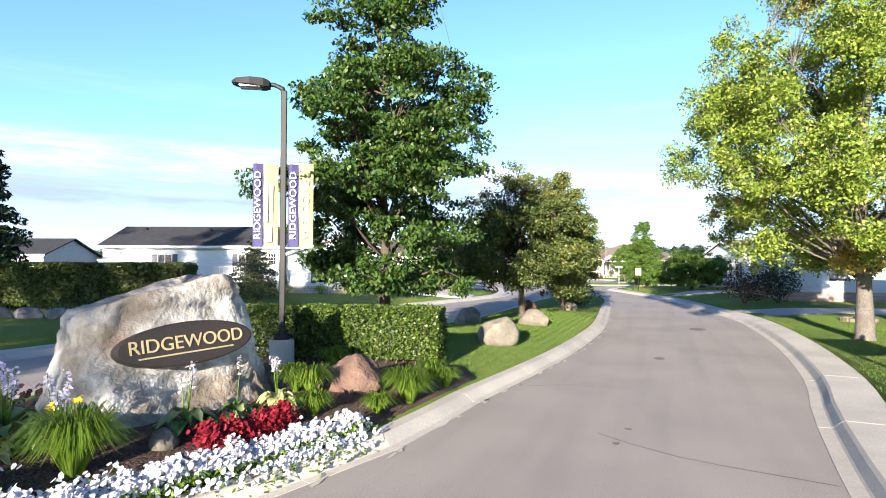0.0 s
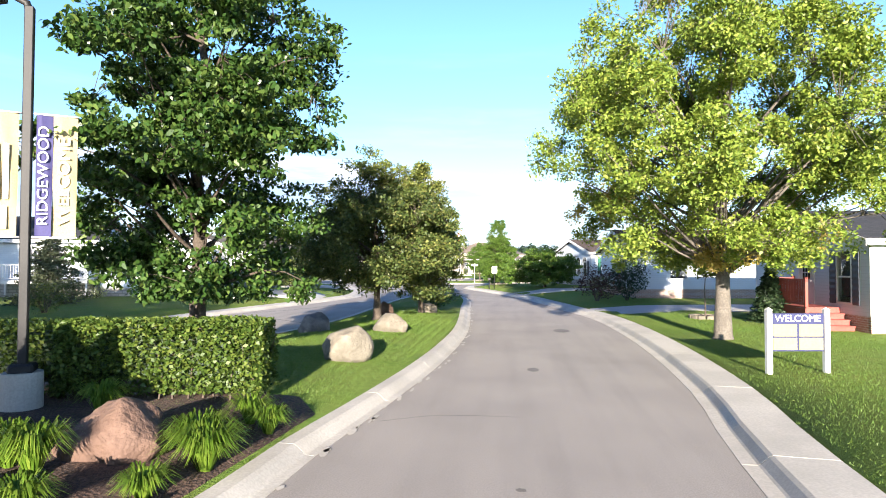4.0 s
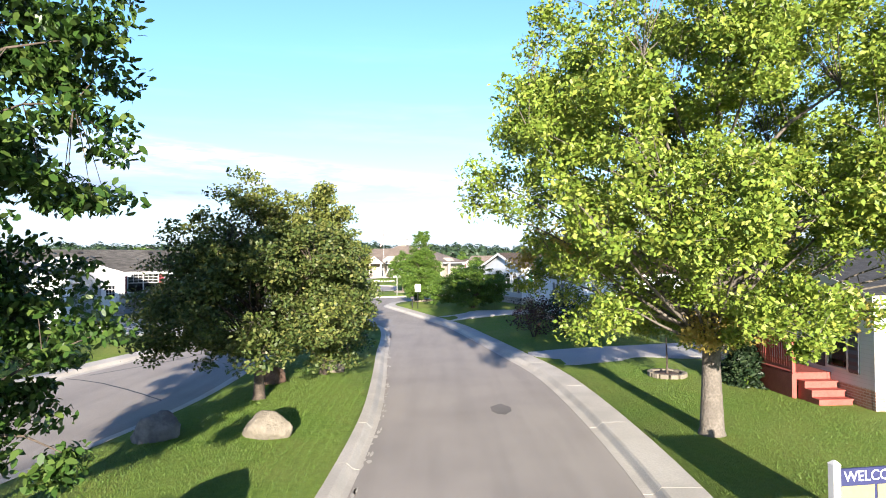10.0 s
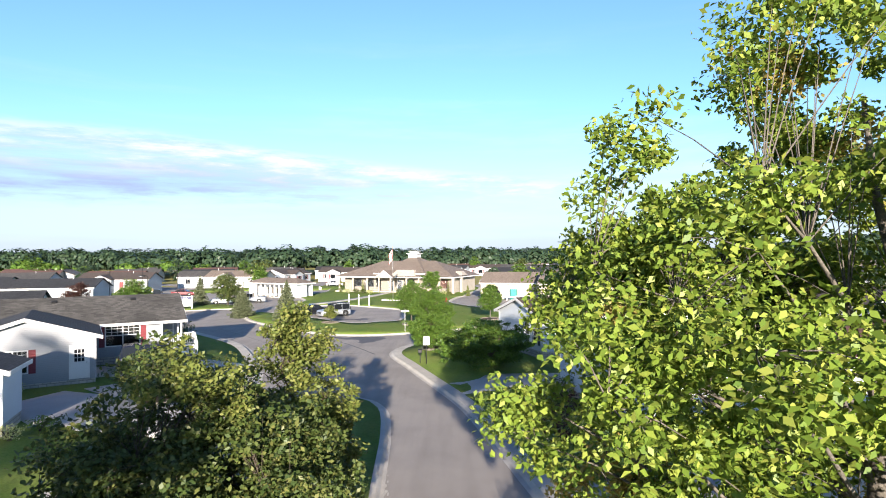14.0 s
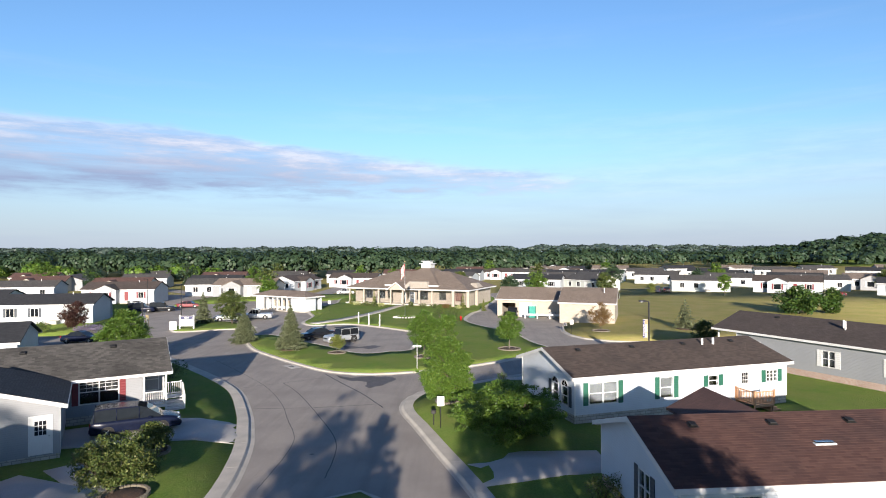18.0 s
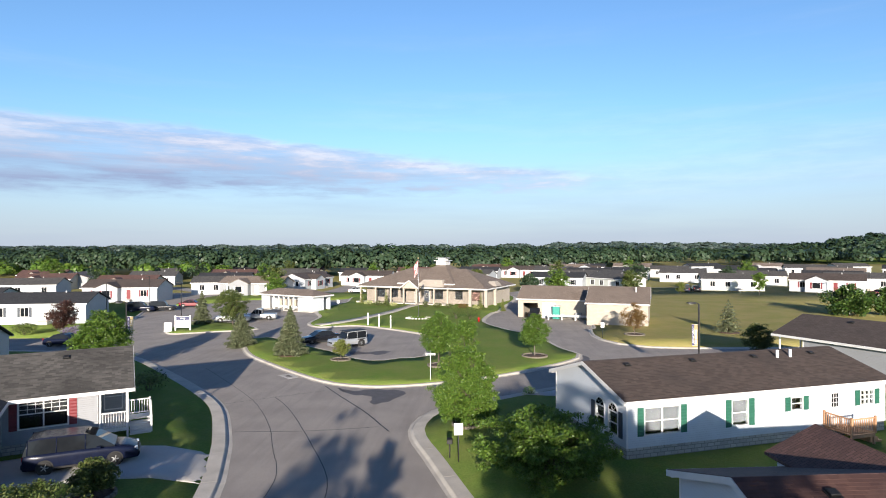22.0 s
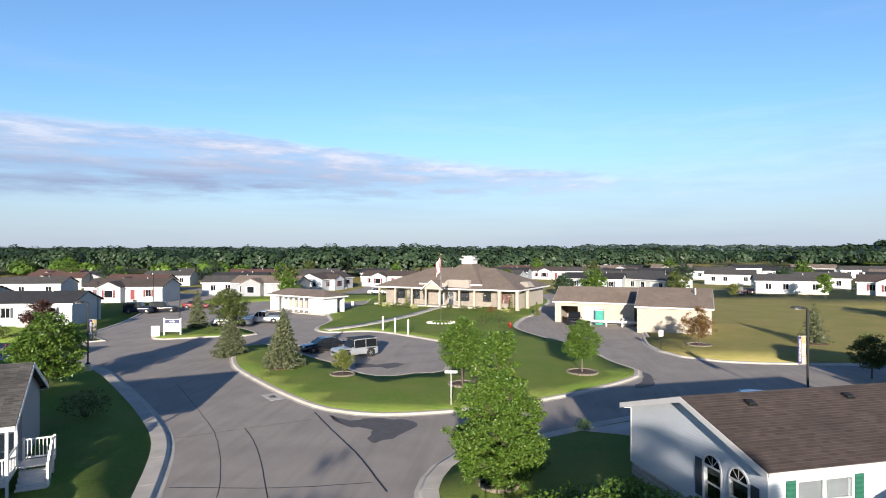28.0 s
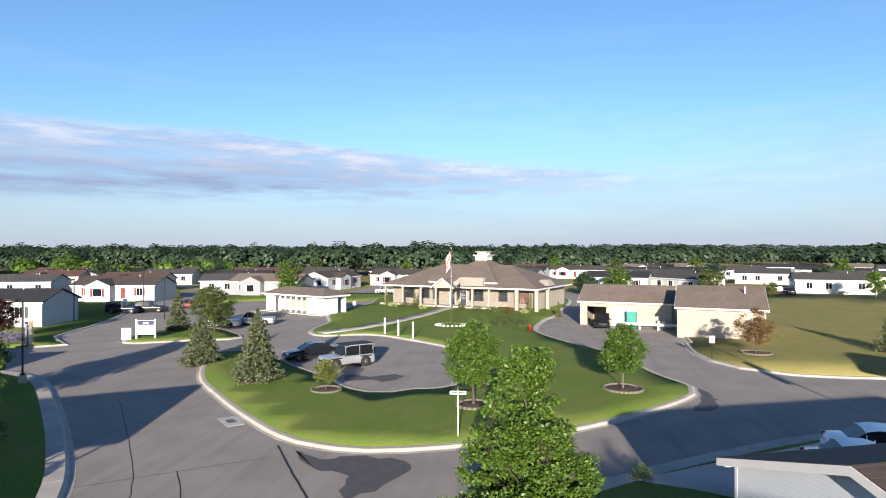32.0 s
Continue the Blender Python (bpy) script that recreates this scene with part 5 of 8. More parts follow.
railing("railing", pd, (0, 0), (2.2, 0), 0.6, 0.9, "white_trim")
railing("railing", pd, (0, 0), (0, 3.0), 0.6, 0.9, "white_trim")
for x, y in ((0.06, 0.06), (0.06, 2.9)):
    box("column", x - 0.06, x + 0.06, y - 0.06, y + 0.06, 0.6, 3.2, "white_trim", pd, bevel=0.01)
gable_roof(gr, 1.7, 8.0, 3.3, 4.7, "brown_shingle", x0=-2.32)
gable_end(gr, -2.3, 0.14, 8.0, 3.3, 4.7, "grey_siding")

# ---- shingle tabs on the roofs that the camera passes nearest ----
def shingle_front(root, L, W, eave, peak, mat, single=0.0, over=0.35, gover=0.30):
    """Tabs laid in courses on the front slope; those left of `single` are pieces of their own, the rest one part."""
    rise = (peak - eave) / (W / 2)
    tilt = math.atan(rise)
    S = (W / 2 + over) / math.cos(tilt)
    tw, th = 0.33, 0.155
    V0 = [(0.004, 0, 0.004), (tw - 0.004, 0, 0.004), (tw - 0.004, th * 1.25, 0.002), (0.004, th * 1.25, 0.002), (0.004, 0, 0.016), (tw - 0.004, 0, 0.016), (tw - 0.004, th * 1.25, 0.005), (0.004, th * 1.25, 0.005)]
    F0 = [(0, 3, 2, 1), (4, 5, 6, 7), (0, 1, 5, 4), (1, 2, 6, 5), (2, 3, 7, 6), (3, 0, 4, 7)]
    base = pose(-gover, -over, eave - over * rise + 0.14, math.degrees(tilt), 0, 0)
    g = random.Random(int(L * 10))
    me = None
    V, F = [], []
    for c in range(int(S / th)):
        x = -0.165 if c % 2 else 0.0
        while x < L + 2 * gover - tw * 0.4:
            x0 = max(0.0, x)
            if x0 + tw <= L + 2 * gover + 0.01:
                m = base @ pose(x0, c * th, g.uniform(0, 0.003))
                if x0 < single:
                    if me is None:
                        o = raw("shingle", V0, F0, mat, root, "", m)
                        me = o.data
                    else:
                        link("shingle", me, None, root, "", m)
                else:
                    k = len(V)
                    V += [tuple(m @ Vector(q)) for q in V0]
                    F += [tuple(i + k for i in f) for f in F0]
            x += tw
    o = raw("shingle_field", V, F, mat, root)
    tagged(o, "overlapping shingle tabs of the roof", kind="stuff")


shingle_front(h2, 18.0, 7.7, 3.0, 4.25, "red_tab", 3.0)
shingle_front(wh, 17.6, 7.9, 3.05, 4.25, "brown_tab", 3.0)
shingle_front(gh, 15.4, 7.4, 3.05, 4.75, "grey_tab")

# ---- clubhouse ----
club_m = pose(-27.0, 146.0, 0.42, 0, 0, -21.5)
club = thing("clubhouse", club_m, "tan stone clubhouse with hipped brown roof, porch and white cupola", "clubhouse")
CL, CW = 29.6, 17.0


def hip_roof(root, x0, x1, y0, y1, eave, peak, mat, thick=0.14, ridge=None):
    """Four shingled slopes meeting in a ridge along x."""
    w = (y1 - y0) / 2 if ridge is None else ridge
    a, b = x0 + w, x1 - w
    if a > b:
        a = b = (x0 + x1) / 2
    ym = (y0 + y1) / 2
    for q in (((x0, y0, eave), (x1, y0, eave), (b, ym, peak), (a, ym, peak)), ((x1, y1, eave), (x0, y1, eave), (a, ym, peak), (b, ym, peak)), ((x1, y0, eave), (x1, y1, eave), (b, ym, peak)), ((x0, y1, eave), (x0, y0, eave), (a, ym, peak))):
        bm = bmesh.new()
        f = bm.faces.new([bm.verts.new(c) for c in q])
        ex = bmesh.ops.extrude_face_region(bm, geom=[f])["geom"]
        for v in ex:
            if isinstance(v, bmesh.types.BMVert):
                v.co.z += thick
        bmesh.ops.recalc_face_normals(bm, faces=bm.faces)
        part("roof_slope", bm, mat, root)
    for c in ((x0, x1, y0 - 0.03, y0), (x0, x1, y1, y1 + 0.03), (x0 - 0.03, x0, y0, y1), (x1, x1 + 0.03, y0, y1)):
        box("fascia", *c, eave - 0.12, eave + 0.13, "white_trim", root)
    box("soffit", x0, x1, y0, y1, eave - 0.05, eave - 0.01, "white_trim", root)


# wings, main hall, porch
bm = bmesh.new()
front_holes = [(3.8, 5.6, 0.95, 2.45), (6.8, 8.8, 0.95, 2.45), (9.6, 10.6, 0.95, 2.45), (12.9, 13.9, 0.05, 2.3), (15.0, 16.1, 0.05, 2.4), (16.7, 19.2, 0.9, 2.5), (22.0, 23.5, 0.95, 2.45), (24.8, 27.2, 0.8, 2.5)]
holed_wall(bm, CL - 2.4, 3.15, 0.25, [(a - 1.2, b - 1.2, c, d) for a, b, c, d in front_holes])
part("front_wall", bm, "stone_wall", club, "", pose(1.2, 2.4, 0))
for nm, c in (("back_wall", (1.2, CL - 1.2, CW - 0.25, CW)), ("end_wall", (1.2, 1.45, 2.65, CW - 0.25)), ("end_wall", (CL - 1.45, CL - 1.2, 2.65, CW - 0.25))):
    box(nm, *c, -0.4, 3.15, "cream_block", club)
for a, b, c, d in front_holes:
    if d - c > 2:
        add_door(club, pose((a + b) / 2, 2.4, 0.05), b - a - 0.02, d - c, "slate_paint")
    else:
        add_window(club, pose((a + b) / 2, 2.4, c), b - a, d - c, bars=2 if b - a > 1.5 else 0, blind=False, frame_mat="slate_paint" if a < 24 else "red_tab")
box("blind", 24.85, 27.15, 2.52, 2.56, 0.82, 2.48, "red_tab", club)
hip_roof(club, 0.0, CL, 0.0, CW + 0.6, 3.15, 6.6, "tan_shingle", ridge=8.0)
# taller hall roof with cupola
hip_roof(club, 9.4, 22.2, 1.2, CW + 1.8, 3.9, 7.9, "tan_shingle", ridge=7.2)
box("cupola_base", 14.65, 16.95, 8.7, 11.0, 7.5, 8.35, "white_trim", club)
box("cupola_cap", 14.30, 17.30, 8.35, 11.35, 8.35, 8.5, "white_trim", club, bevel=0.03)
box("cupola_lantern", 14.95, 16.65, 9.0, 10.7, 8.5, 8.95, "white_trim", club)
box("cupola_top", 14.65, 16.95, 8.7, 11.0, 8.95, 9.07, "white_trim", club, bevel=0.03)
# cream gablets
for x0, x1, y, z0, z1 in ((14.4, 20.4, -0.05, 3.45, 4.75), (26.8, 29.7, 5.0, 3.5, 4.4)):
    bm = bmesh.new()
    k = 0.7
    f = [(x0, y, z0), (x1, y, z0), (x1 - k * 1.3, y + 1.6, z1), (x0 + k * 1.3, y + 1.6, z1)]
    b = [(x0, y + 3.4, z0), (x1, y + 3.4, z0), (x1 - k * 1.3, y + 3.4, z1), (x0 + k * 1.3, y + 3.4, z1)]
    va, vb = [bm.verts.new(c) for c in f], [bm.verts.new(c) for c in b]
    bm.faces.new(va)
    bm.faces.new(vb[::-1])
    for i in range(4):
        bm.faces.new((va[i], va[(i + 1) % 4], vb[(i + 1) % 4], vb[i]))
    bmesh.ops.recalc_face_normals(bm, faces=bm.faces)
    part("gablet", bm, "cream_block", club, "cream sloping gablet panel")
# entrance gable
for s in (-1, 1):
    bm = bmesh.new()
    v = [(13.4 + s * 2.1, -1.2, 3.0), (13.4 + s * 2.1, 4.2, 3.0), (13.4, 4.2, 4.55), (13.4, -1.2, 4.55)]
    f = bm.faces.new([bm.verts.new(c) for c in v])
    for q in bmesh.ops.extrude_face_region(bm, geom=[f])["geom"]:
        if isinstance(q, bmesh.types.BMVert):
            q.co.z += 0.14
    bmesh.ops.recalc_face_normals(bm, faces=bm.faces)
    part("entrance_roof", bm, "tan_shingle", club)
    bm = bmesh.new()
    tube(bm, [(13.4 + s * 2.2, -1.25, 3.0), (13.4, -1.25, 4.62)], [0.13, 0.13], 4)
    part("entrance_rake", bm, "white_trim", club)
raw("entrance_gable", [(11.5, -1.0, 3.05), (15.3, -1.0, 3.05), (13.4, -1.0, 4.5)], [(0, 1, 2)], "cream_block", club)
for x in (1.0, 4.6, 8.3, 12.0, 14.9, 18.2, 21.2):
    box("porch_column", x - 0.16, x + 0.16, 0.25 - (1.2 if 11 < x < 15 else 0), 0.57 - (1.2 if 11 < x < 15 else 0), 0, 3.05, "cream_block", club, bevel=0.02)
box("porch_floor", 0.2, 21.8, -0.2, 2.4, -0.4, 0.03, "concrete", club)
# open carport at the east end
for x, y in ((CL - 0.3, 0.4), (CL - 0.3, 5.5), (CL - 3.6, 0.4)):
    box("carport_pier", x - 0.28, x + 0.28, y - 0.28, y + 0.28, -0.4, 3.05, "cream_block", club, bevel=0.02)

# ---- maintenance sheds ----
shed = thing("maintenance_building", pose(15.1, 111.6, 0.05, 0, 0, -17), "cream block maintenance building with brown shingle roof", "building")
for nm, c in (("wall_front", (0, 8.6, 0, 0.2)), ("wall_west", (0, 0.2, 0.2, 11.0)), ("wall_east", (8.4, 8.6, 0.2, 11.0)), ("wall_back", (0, 8.6, 11.0, 11.2))):
    box(nm, *c, -0.3, 3.3, "cream_block", shed)
gable_roof(shed, 8.6, 11.2, 3.3, 5.3, "tan_shingle", 0.35, 0.25)
for x in (0.0, 8.4):
    gable_end(shed, x, 0.2, 11.2, 3.3, 5.3, "cream_block")
vent_pipe(shed, 6.8, 3.6, 4.7, 0.8, 0.09)
shed1 = thing("maintenance_building", pose(5.6, 121.4, 0.05, 0, 0, -17), "cream block maintenance garage with open bay and roller doors", "building")
bm = bmesh.new()
holed_wall(bm, 11.0, 3.1, 0.2, [(0.9, 3.3, 0.0, 2.4), (4.0, 6.2, 0.0, 2.5)], -0.0)
part("wall_front", bm, "cream_block", shed1)
for nm, c in (("wall_west", (0, 0.2, 0.2, 8.0)), ("wall_back", (0, 11.0, 8.0, 8.2)), ("wall_east", (10.8, 11.0, 0.2, 8.0))):
    box(nm, *c, -0.3, 3.1, "cream_block", shed1)
gable_roof(shed1, 11.0, 8.2, 3.1, 4.9, "tan_shingle", 0.35, 0.25)
gable_end(shed1, 0.0, 0.2, 8.2, 3.1, 4.9, "cream_block")
rd = new("roller_door")
rd.parent = shed1
for i in range(10):
    box("slat", 4.0, 6.2, 0.08, 0.11, 0.0 + 0.25 * i + 0.008, 0.25 * (i + 1), "white_trim", rd)

# ---- mail and pool pavilion ----
mail = thing("pavilion", pose(-43.0, 134.4, 0.08, 0, 0, -29), "white pavilion with a row of square columns and low brown roof", "pavilion")
box("back_wall", 0, 13.8, 2.6, 2.8, 0, 2.7, "white_siding", mail)
box("room", 10.2, 13.8, 0.0, 2.6, 0, 2.7, "white_siding", mail)
box("side_room", 0.0, 1.6, 0.0, 2.6, 0, 2.7, "white_siding", mail)
for i in range(7):
    x = 2.0 + i * 1.32
    box("column", x - 0.12, x + 0.12, 0.05, 0.29, 0, 2.7, "white_trim", mail, bevel=0.015)
    if i < 6:
        box("mailbox_bank", x + 0.25, x + 1.05, 2.3, 2.58, 0.5, 1.7, "cream_block", mail)
box("floor_slab", -0.5, 14.3, -0.8, 4.8, -0.2, 0.02, "concrete", mail)
hip_roof(mail, -0.5, 14.3, -0.6, 4.9, 2.7, 3.7, "tan_shingle")
box("rear_wall", 0, 13.8, 4.3, 4.5, 0, 2.7, "white_siding", mail)


def on(x, y, dz=0.0):
    return (x, y, gz(x, y) + dz)


def at_ground(x, y, yaw=0.0, dz=0.0):
    return pose(x, y, gz(x, y) + dz, 0, 0, yaw)


# ---- paved plots, beds and walks ----
def plot(name, poly, mat, label, lift=0.02, cell=1.0, category="driveway", kind="structure"):
    return tagged(sheet(name, poly, mat, cell, lambda x, y: gz(x, y) + lift, 0.3), label, category, kind=kind)


plot("driveway_1", [(3.75, 27.9), (3.15, 32.4), (11, 33.0), (20, 34.0), (20, 30.6), (11, 29.4)], "drive", "pale concrete driveway beside the big tree", 0.03)
plot("driveway_2", [(0.0, 45.2), (-0.9, 49.0), (3.0, 49.4), (7.2, 49.6), (7.6, 46.6), (3.0, 45.6)], "drive", "pale concrete driveway in the shade", 0.03)
plot("driveway_3", [(-12.0, 37.2), (-12.0, 40.6), (-14.5, 42.6), (-18, 43.8), (-22.8, 45.4), (-24.0, 42.0), (-20.0, 38.6), (-16, 37.4)], "drive", "broad pale concrete driveway", 0.03)
plot("driveway_4", [(-13.3, 51.2), (-15.0, 55.4), (-18.2, 55.6), (-21.5, 55.4), (-25.6, 52.6), (-25.0, 48.9), (-20.4, 50.2), (-16.6, 51.4)], "drive", "pale concrete driveway with a van", 0.055, 0.5)
plot("driveway_5", [(2.6, 69.4), (9.6, 73.2), (14.0, 75.9), (18.5, 71.5), (13.5, 66.7), (6.0, 67.4)], "drive", "concrete parking pad with two white cars", 0.08)
plot("path", [(-22.0, 46.0), (-20.8, 47.3), (-17.0, 43.6), (-18.2, 43.2)], "drive", "narrow concrete garden path", 0.025, 0.8, "path")
plot("club_walk", smooth_line([(-25.6, 110.0), (-23.5, 112.4), (-20.5, 118.0), (-17.6, 127.0), (-15.6, 136.0), (-14.2, 141.6), (-12.6, 141.0), (-13.8, 135.6), (-15.8, 126.0), (-18.8, 116.6), (-22.0, 110.8), (-24.0, 108.4)], 2.0, True), "concrete", "pale curving footpath to the clubhouse door", 0.025, 1.2, "path")
plot("flower_bed", [(-9.0, 2.0), (-6.8, -0.8), (-5.0, -0.9), (-4.0, 1.2), (-3.85, 2.7), (-3.15, 5.3), (-2.95, 8.2), (-2.85, 9.6), (-3.4, 10.4), (-6.5, 11.0), (-8.9, 11.2), (-9.2, 6.0)], "mulch", "bed of brown bark mulch round the entrance stone", 0.025, 0.5, "flower bed")


def ring(name, x, y, r, label, stone=False):
    root = thing(name, at_ground(x, y), label, "mulch ring")
    bm = bmesh.new()
    bmesh.ops.create_cone(bm, segments=20, radius1=r, radius2=r * 0.75, depth=0.12, cap_ends=True, matrix=pose(0, 0, 0.02))
    for v in bm.verts:
        if v.co.z > 0:
            v.co.z += 0.03 * noise.noise(v.co * 3)
    part("mulch", bm, "mulch", root, smooth=True)
    if stone:
        me = None
        n = int(math.tau * r / 0.28)
        for i in range(n):
            a = i * math.tau / n
            m = pose(r * 1.02 * math.cos(a), r * 1.02 * math.sin(a), 0.04, 0, 0, math.degrees(a) + 90)
            if me is None:
                o = box("edging_stone", -0.13, 0.13, -0.08, 0.08, -0.08, 0.09, "sandstone", root, bevel=0.015)
                me = o.data
                o.matrix_basis = m
            else:
                link("edging_stone", me, None, root, "", m)
    return root


for x, y, r, st in ((5.0, 85.2, 1.25, True), (-4.6, 79.6, 1.0, True), (-20.8, 84.8, 1.3, False), (-14.8, 82.5, 0.95, True), (7.9, 26.2, 0.55, True), (19.3, 101.0, 1.2, True), (32.1, 103.3, 1.5, False), (-1.5, 60.3, 0.8, True), (-16.0, 43.2, 1.0, True), (-17.9, 49.0, 0.9, True)):
    ring("tree_ring", x, y, r, "ring of brown mulch edged with stone" if st else "ring of brown mulch under a conifer", st)

# road seams, patches and drains
def seam(pts, w=0.035):
    ln = smooth_line(pts, 0.5)
    ln = [(x + 0.05 * noise.noise(Vector((x * 2, y * 2, 0))), y + 0.05 * noise.noise(Vector((x * 2, y * 2, 5)))) for x, y in ln]
    a, b = offset_line(ln, w, False), offset_line(ln, -w, False)
    vs = [(x, y, 0.004) for x, y in a] + [(x, y, 0.004) for x, y in b]
    n = len(ln)
    fs = [(i, i + 1, n + i + 1, n + i) for i in range(n - 1)]
    raw("tar_seam", vs, fs, "black_metal", road)


for w, pts in ((0.018, [(-27, 78.5), (-21.6, 71.9), (-17.5, 66.6), (-14.4, 61.2), (-12.6, 57.0), (-10.7, 52.0), (-10.4, 45)]), (0.025, [(-16.4, 68.0), (-14.2, 64.7), (-11.4, 59.4), (-8.1, 52.2), (-7.4, 46.5)]), (0.02, [(-19.6, 65.8), (-16.4, 68.0), (-13.1, 70.2)]),
               (0.05, [(-13.5, 71.8), (-12.0, 69.4), (-10.7, 67.4), (-8.6, 64.2), (-6.3, 60.1)]), (0.03, [(-15.9, 59.5), (-11, 60.0), (-7.2, 61.0)]), (0.035, [(-13, 28), (-11, 32), (-10, 38)]), (0.035, [(-8.4, 24), (-11.6, 26.5), (-13.8, 27.5)])):
    seam(pts, w)
for pts in ([(-0.2, 7.0), (0.9, 6.3), (2.5, 5.9)], [(-1.9, 9.9), (-1.2, 10.3), (0.2, 10.4)]):
    seam(pts, 0.006)
M["patch"] = surf("asphalt_patch", (0.135, 0.12, 0.108), (0.20, 0.18, 0.163), 50, 1.2, 0.85, bump=0.3, depth=0.006, stain=0.3, world_space=True)
for px_, py_, rx_, ry_ in ((0.55, 14.6, 0.14, 0.25), (1.8, 22.7, 0.28, 0.55), (0.1, 6.6, 0.05, 0.07), (0.2, 7.4, 0.06, 0.05), (-9.0, 50.0, 0.15, 0.12)):
    n = 14
    raw("oil_stain", [(px_ + rx_ * math.cos(i * math.tau / n) * (1 + 0.4 * noise.noise(Vector((i, px_, py_)))), py_ + ry_ * math.sin(i * math.tau / n) * (1 + 0.4 * noise.noise(Vector((i, py_, 3)))), 0.0035) for i in range(n)], [list(range(n))], "patch", road)
drain = thing("storm_drain", pose(-17.8, 75.3, 0.0, 0, 0, -47), "cast-iron storm drain in a pale concrete surround", "drain")
box("surround", -1.0, 1.0, -0.5, 0.5, -0.2, 0.012, "drive", drain)
for i in range(6):
    box("bar", -0.35, 0.35, -0.22 + i * 0.08, -0.18 + i * 0.08, 0.0, 0.02, "black_metal", drain)

# crumbled pale mortar where the gutter meets the asphalt
g = random.Random(31)
for px_, py_ in [p for p in offset_line(LAWNS["median"][0], -0.50, True) if p[0] > -4.2 and 1.0 < p[1] < 34][::1]:
    for k in range(3):
        cx, cy, n = px_ + g.uniform(-0.09, 0.09), py_ + g.uniform(-0.5, 0.5), 8
        rx_, ry_ = g.uniform(0.02, 0.06), g.uniform(0.05, 0.20)
        raw("mortar_crumb", [(cx + rx_ * math.cos(i * math.tau / n) * g.uniform(0.6, 1.3), cy + ry_ * math.sin(i * math.tau / n) * g.uniform(0.6, 1.3), 0.0115) for i in range(n)], [list(range(n))], "concrete", road)

# ---- entrance ----
stone_m = pose(-6.15, 4.95, gz(-6.05, 4.9) - 0.1, 0, 0, 69)


def entrance_stone():
    """A great split boulder: broad rough face to the road, sloping shoulder, thinner top."""
    bm = bmesh.new()
    NZ = 46
    top = [(-1.85, 0.7), (-1.5, 1.2), (-1.2, 1.58), (-0.6, 1.78), (0.1, 1.95), (0.5, 2.06), (0.82, 2.06), (1.08, 1.72), (1.35, 1.15), (1.85, 0.4)]
    tx, tz = [p[0] for p in top], [p[1] for p in top]
    rings = []
    for k in range(NZ + 1):
        v = k / NZ
        row = []
        half = 60
        for i in range(half * 2):
            a = i * math.tau / (half * 2)
            c, s = math.cos(a), math.sin(a)
            ex = math.copysign(abs(c) ** 0.7, c)
            ey = math.copysign(abs(s) ** 0.55, s)
            shrink = 1 - 0.17 * v - 0.35 * max(0, v - 0.9) * 10 * 0.25
            x = 1.62 * ex * (1 - 0.20 * v)
            z = np.interp(x, tx, tz) * v * 1.0
            y = ey * (0.80 - 0.28 * v) * shrink + 0.10 * v
            p = Vector((x, y, z))
            q = p * 1.3
            d = 0.16 * noise.noise(q) + 0.07 * noise.noise(q * 2.9 + Vector((4, 0, 0))) + 0.07 * abs(noise.noise(q * 3.6 + Vector((0, 7, 2)))) - 0.05 * abs(noise.noise(q * 6.1)) + 0.025 * noise.noise(q * 13)
            flat = 1.0 if not (y < 0 and -0.75 < x < 1.25 and 0.8 < z < 1.6) else 0.35
            p += Vector((c * 0.6, s, 0.3 * v)) * d * flat
            row.append(bm.verts.new(p))
        rings.append(row)
    n = len(rings[0])
    for a, b in zip(rings, rings[1:]):
        for i in range(n):
            bm.faces.new((a[i], a[(i + 1) % n], b[(i + 1) % n], b[i]))
    c = bm.verts.new(sum((v.co for v in rings[-1]), Vector()) / n + Vector((0, 0, 0.02)))
    for i in range(n):
        bm.faces.new((rings[-1][i], rings[-1][(i + 1) % n], c))
    bmesh.ops.recalc_face_normals(bm, faces=bm.faces)
    root = thing("entrance_stone", stone_m, "huge pale granite boulder with a dark oval name plaque", "boulder")
    part("boulder", bm, "granite", root, smooth=True)
    pm = pose(-0.06, -0.77, 1.13, 90 - 11, 0, 0) @ pose(0, 0, 0, 0, 0, 3)
    n = 40
    bm = bmesh.new()
    lo = [bm.verts.new((0.95 * math.cos(i * math.tau / n), 0.30 * math.sin(i * math.tau / n), -0.12)) for i in range(n)]
    hi = [bm.verts.new((0.95 * math.cos(i * math.tau / n), 0.30 * math.sin(i * math.tau / n), 0.04)) for i in range(n)]
    up = [bm.verts.new((0.92 * math.cos(i * math.tau / n), 0.275 * math.sin(i * math.tau / n), 0.05)) for i in range(n)]
    for a, b in ((lo, hi), (hi, up)):
        for i in range(n):
            bm.faces.new((a[i], a[(i + 1) % n], b[(i + 1) % n], b[i]))
    bm.faces.new(up)
    bmesh.ops.recalc_face_normals(bm, faces=bm.faces)
    pl = part("plaque", bm, "plaque", root, "dark brown oval name plaque", pm)
    lettering("letters", "RIDGEWOOD", 0.255, "gilt", pl, pose(0, 0.02, 0.056), 0.008)
    box("underline", -0.68, 0.63, -0.135, -0.115, 0.05, 0.064, "gilt", pl)
    return root


M["plaque"] = surf("dark_plaque", (0.022, 0.016, 0.013), (0.032, 0.024, 0.019), 30, 2, 0.5, bump=0.08, stain=0.2)
M["gilt"] = surf("gilt_letters", (0.50, 0.40, 0.20), (0.60, 0.49, 0.26), 30, 3, 0.4, metal=0.4, bump=0.05, stain=0.1)
entrance_stone()


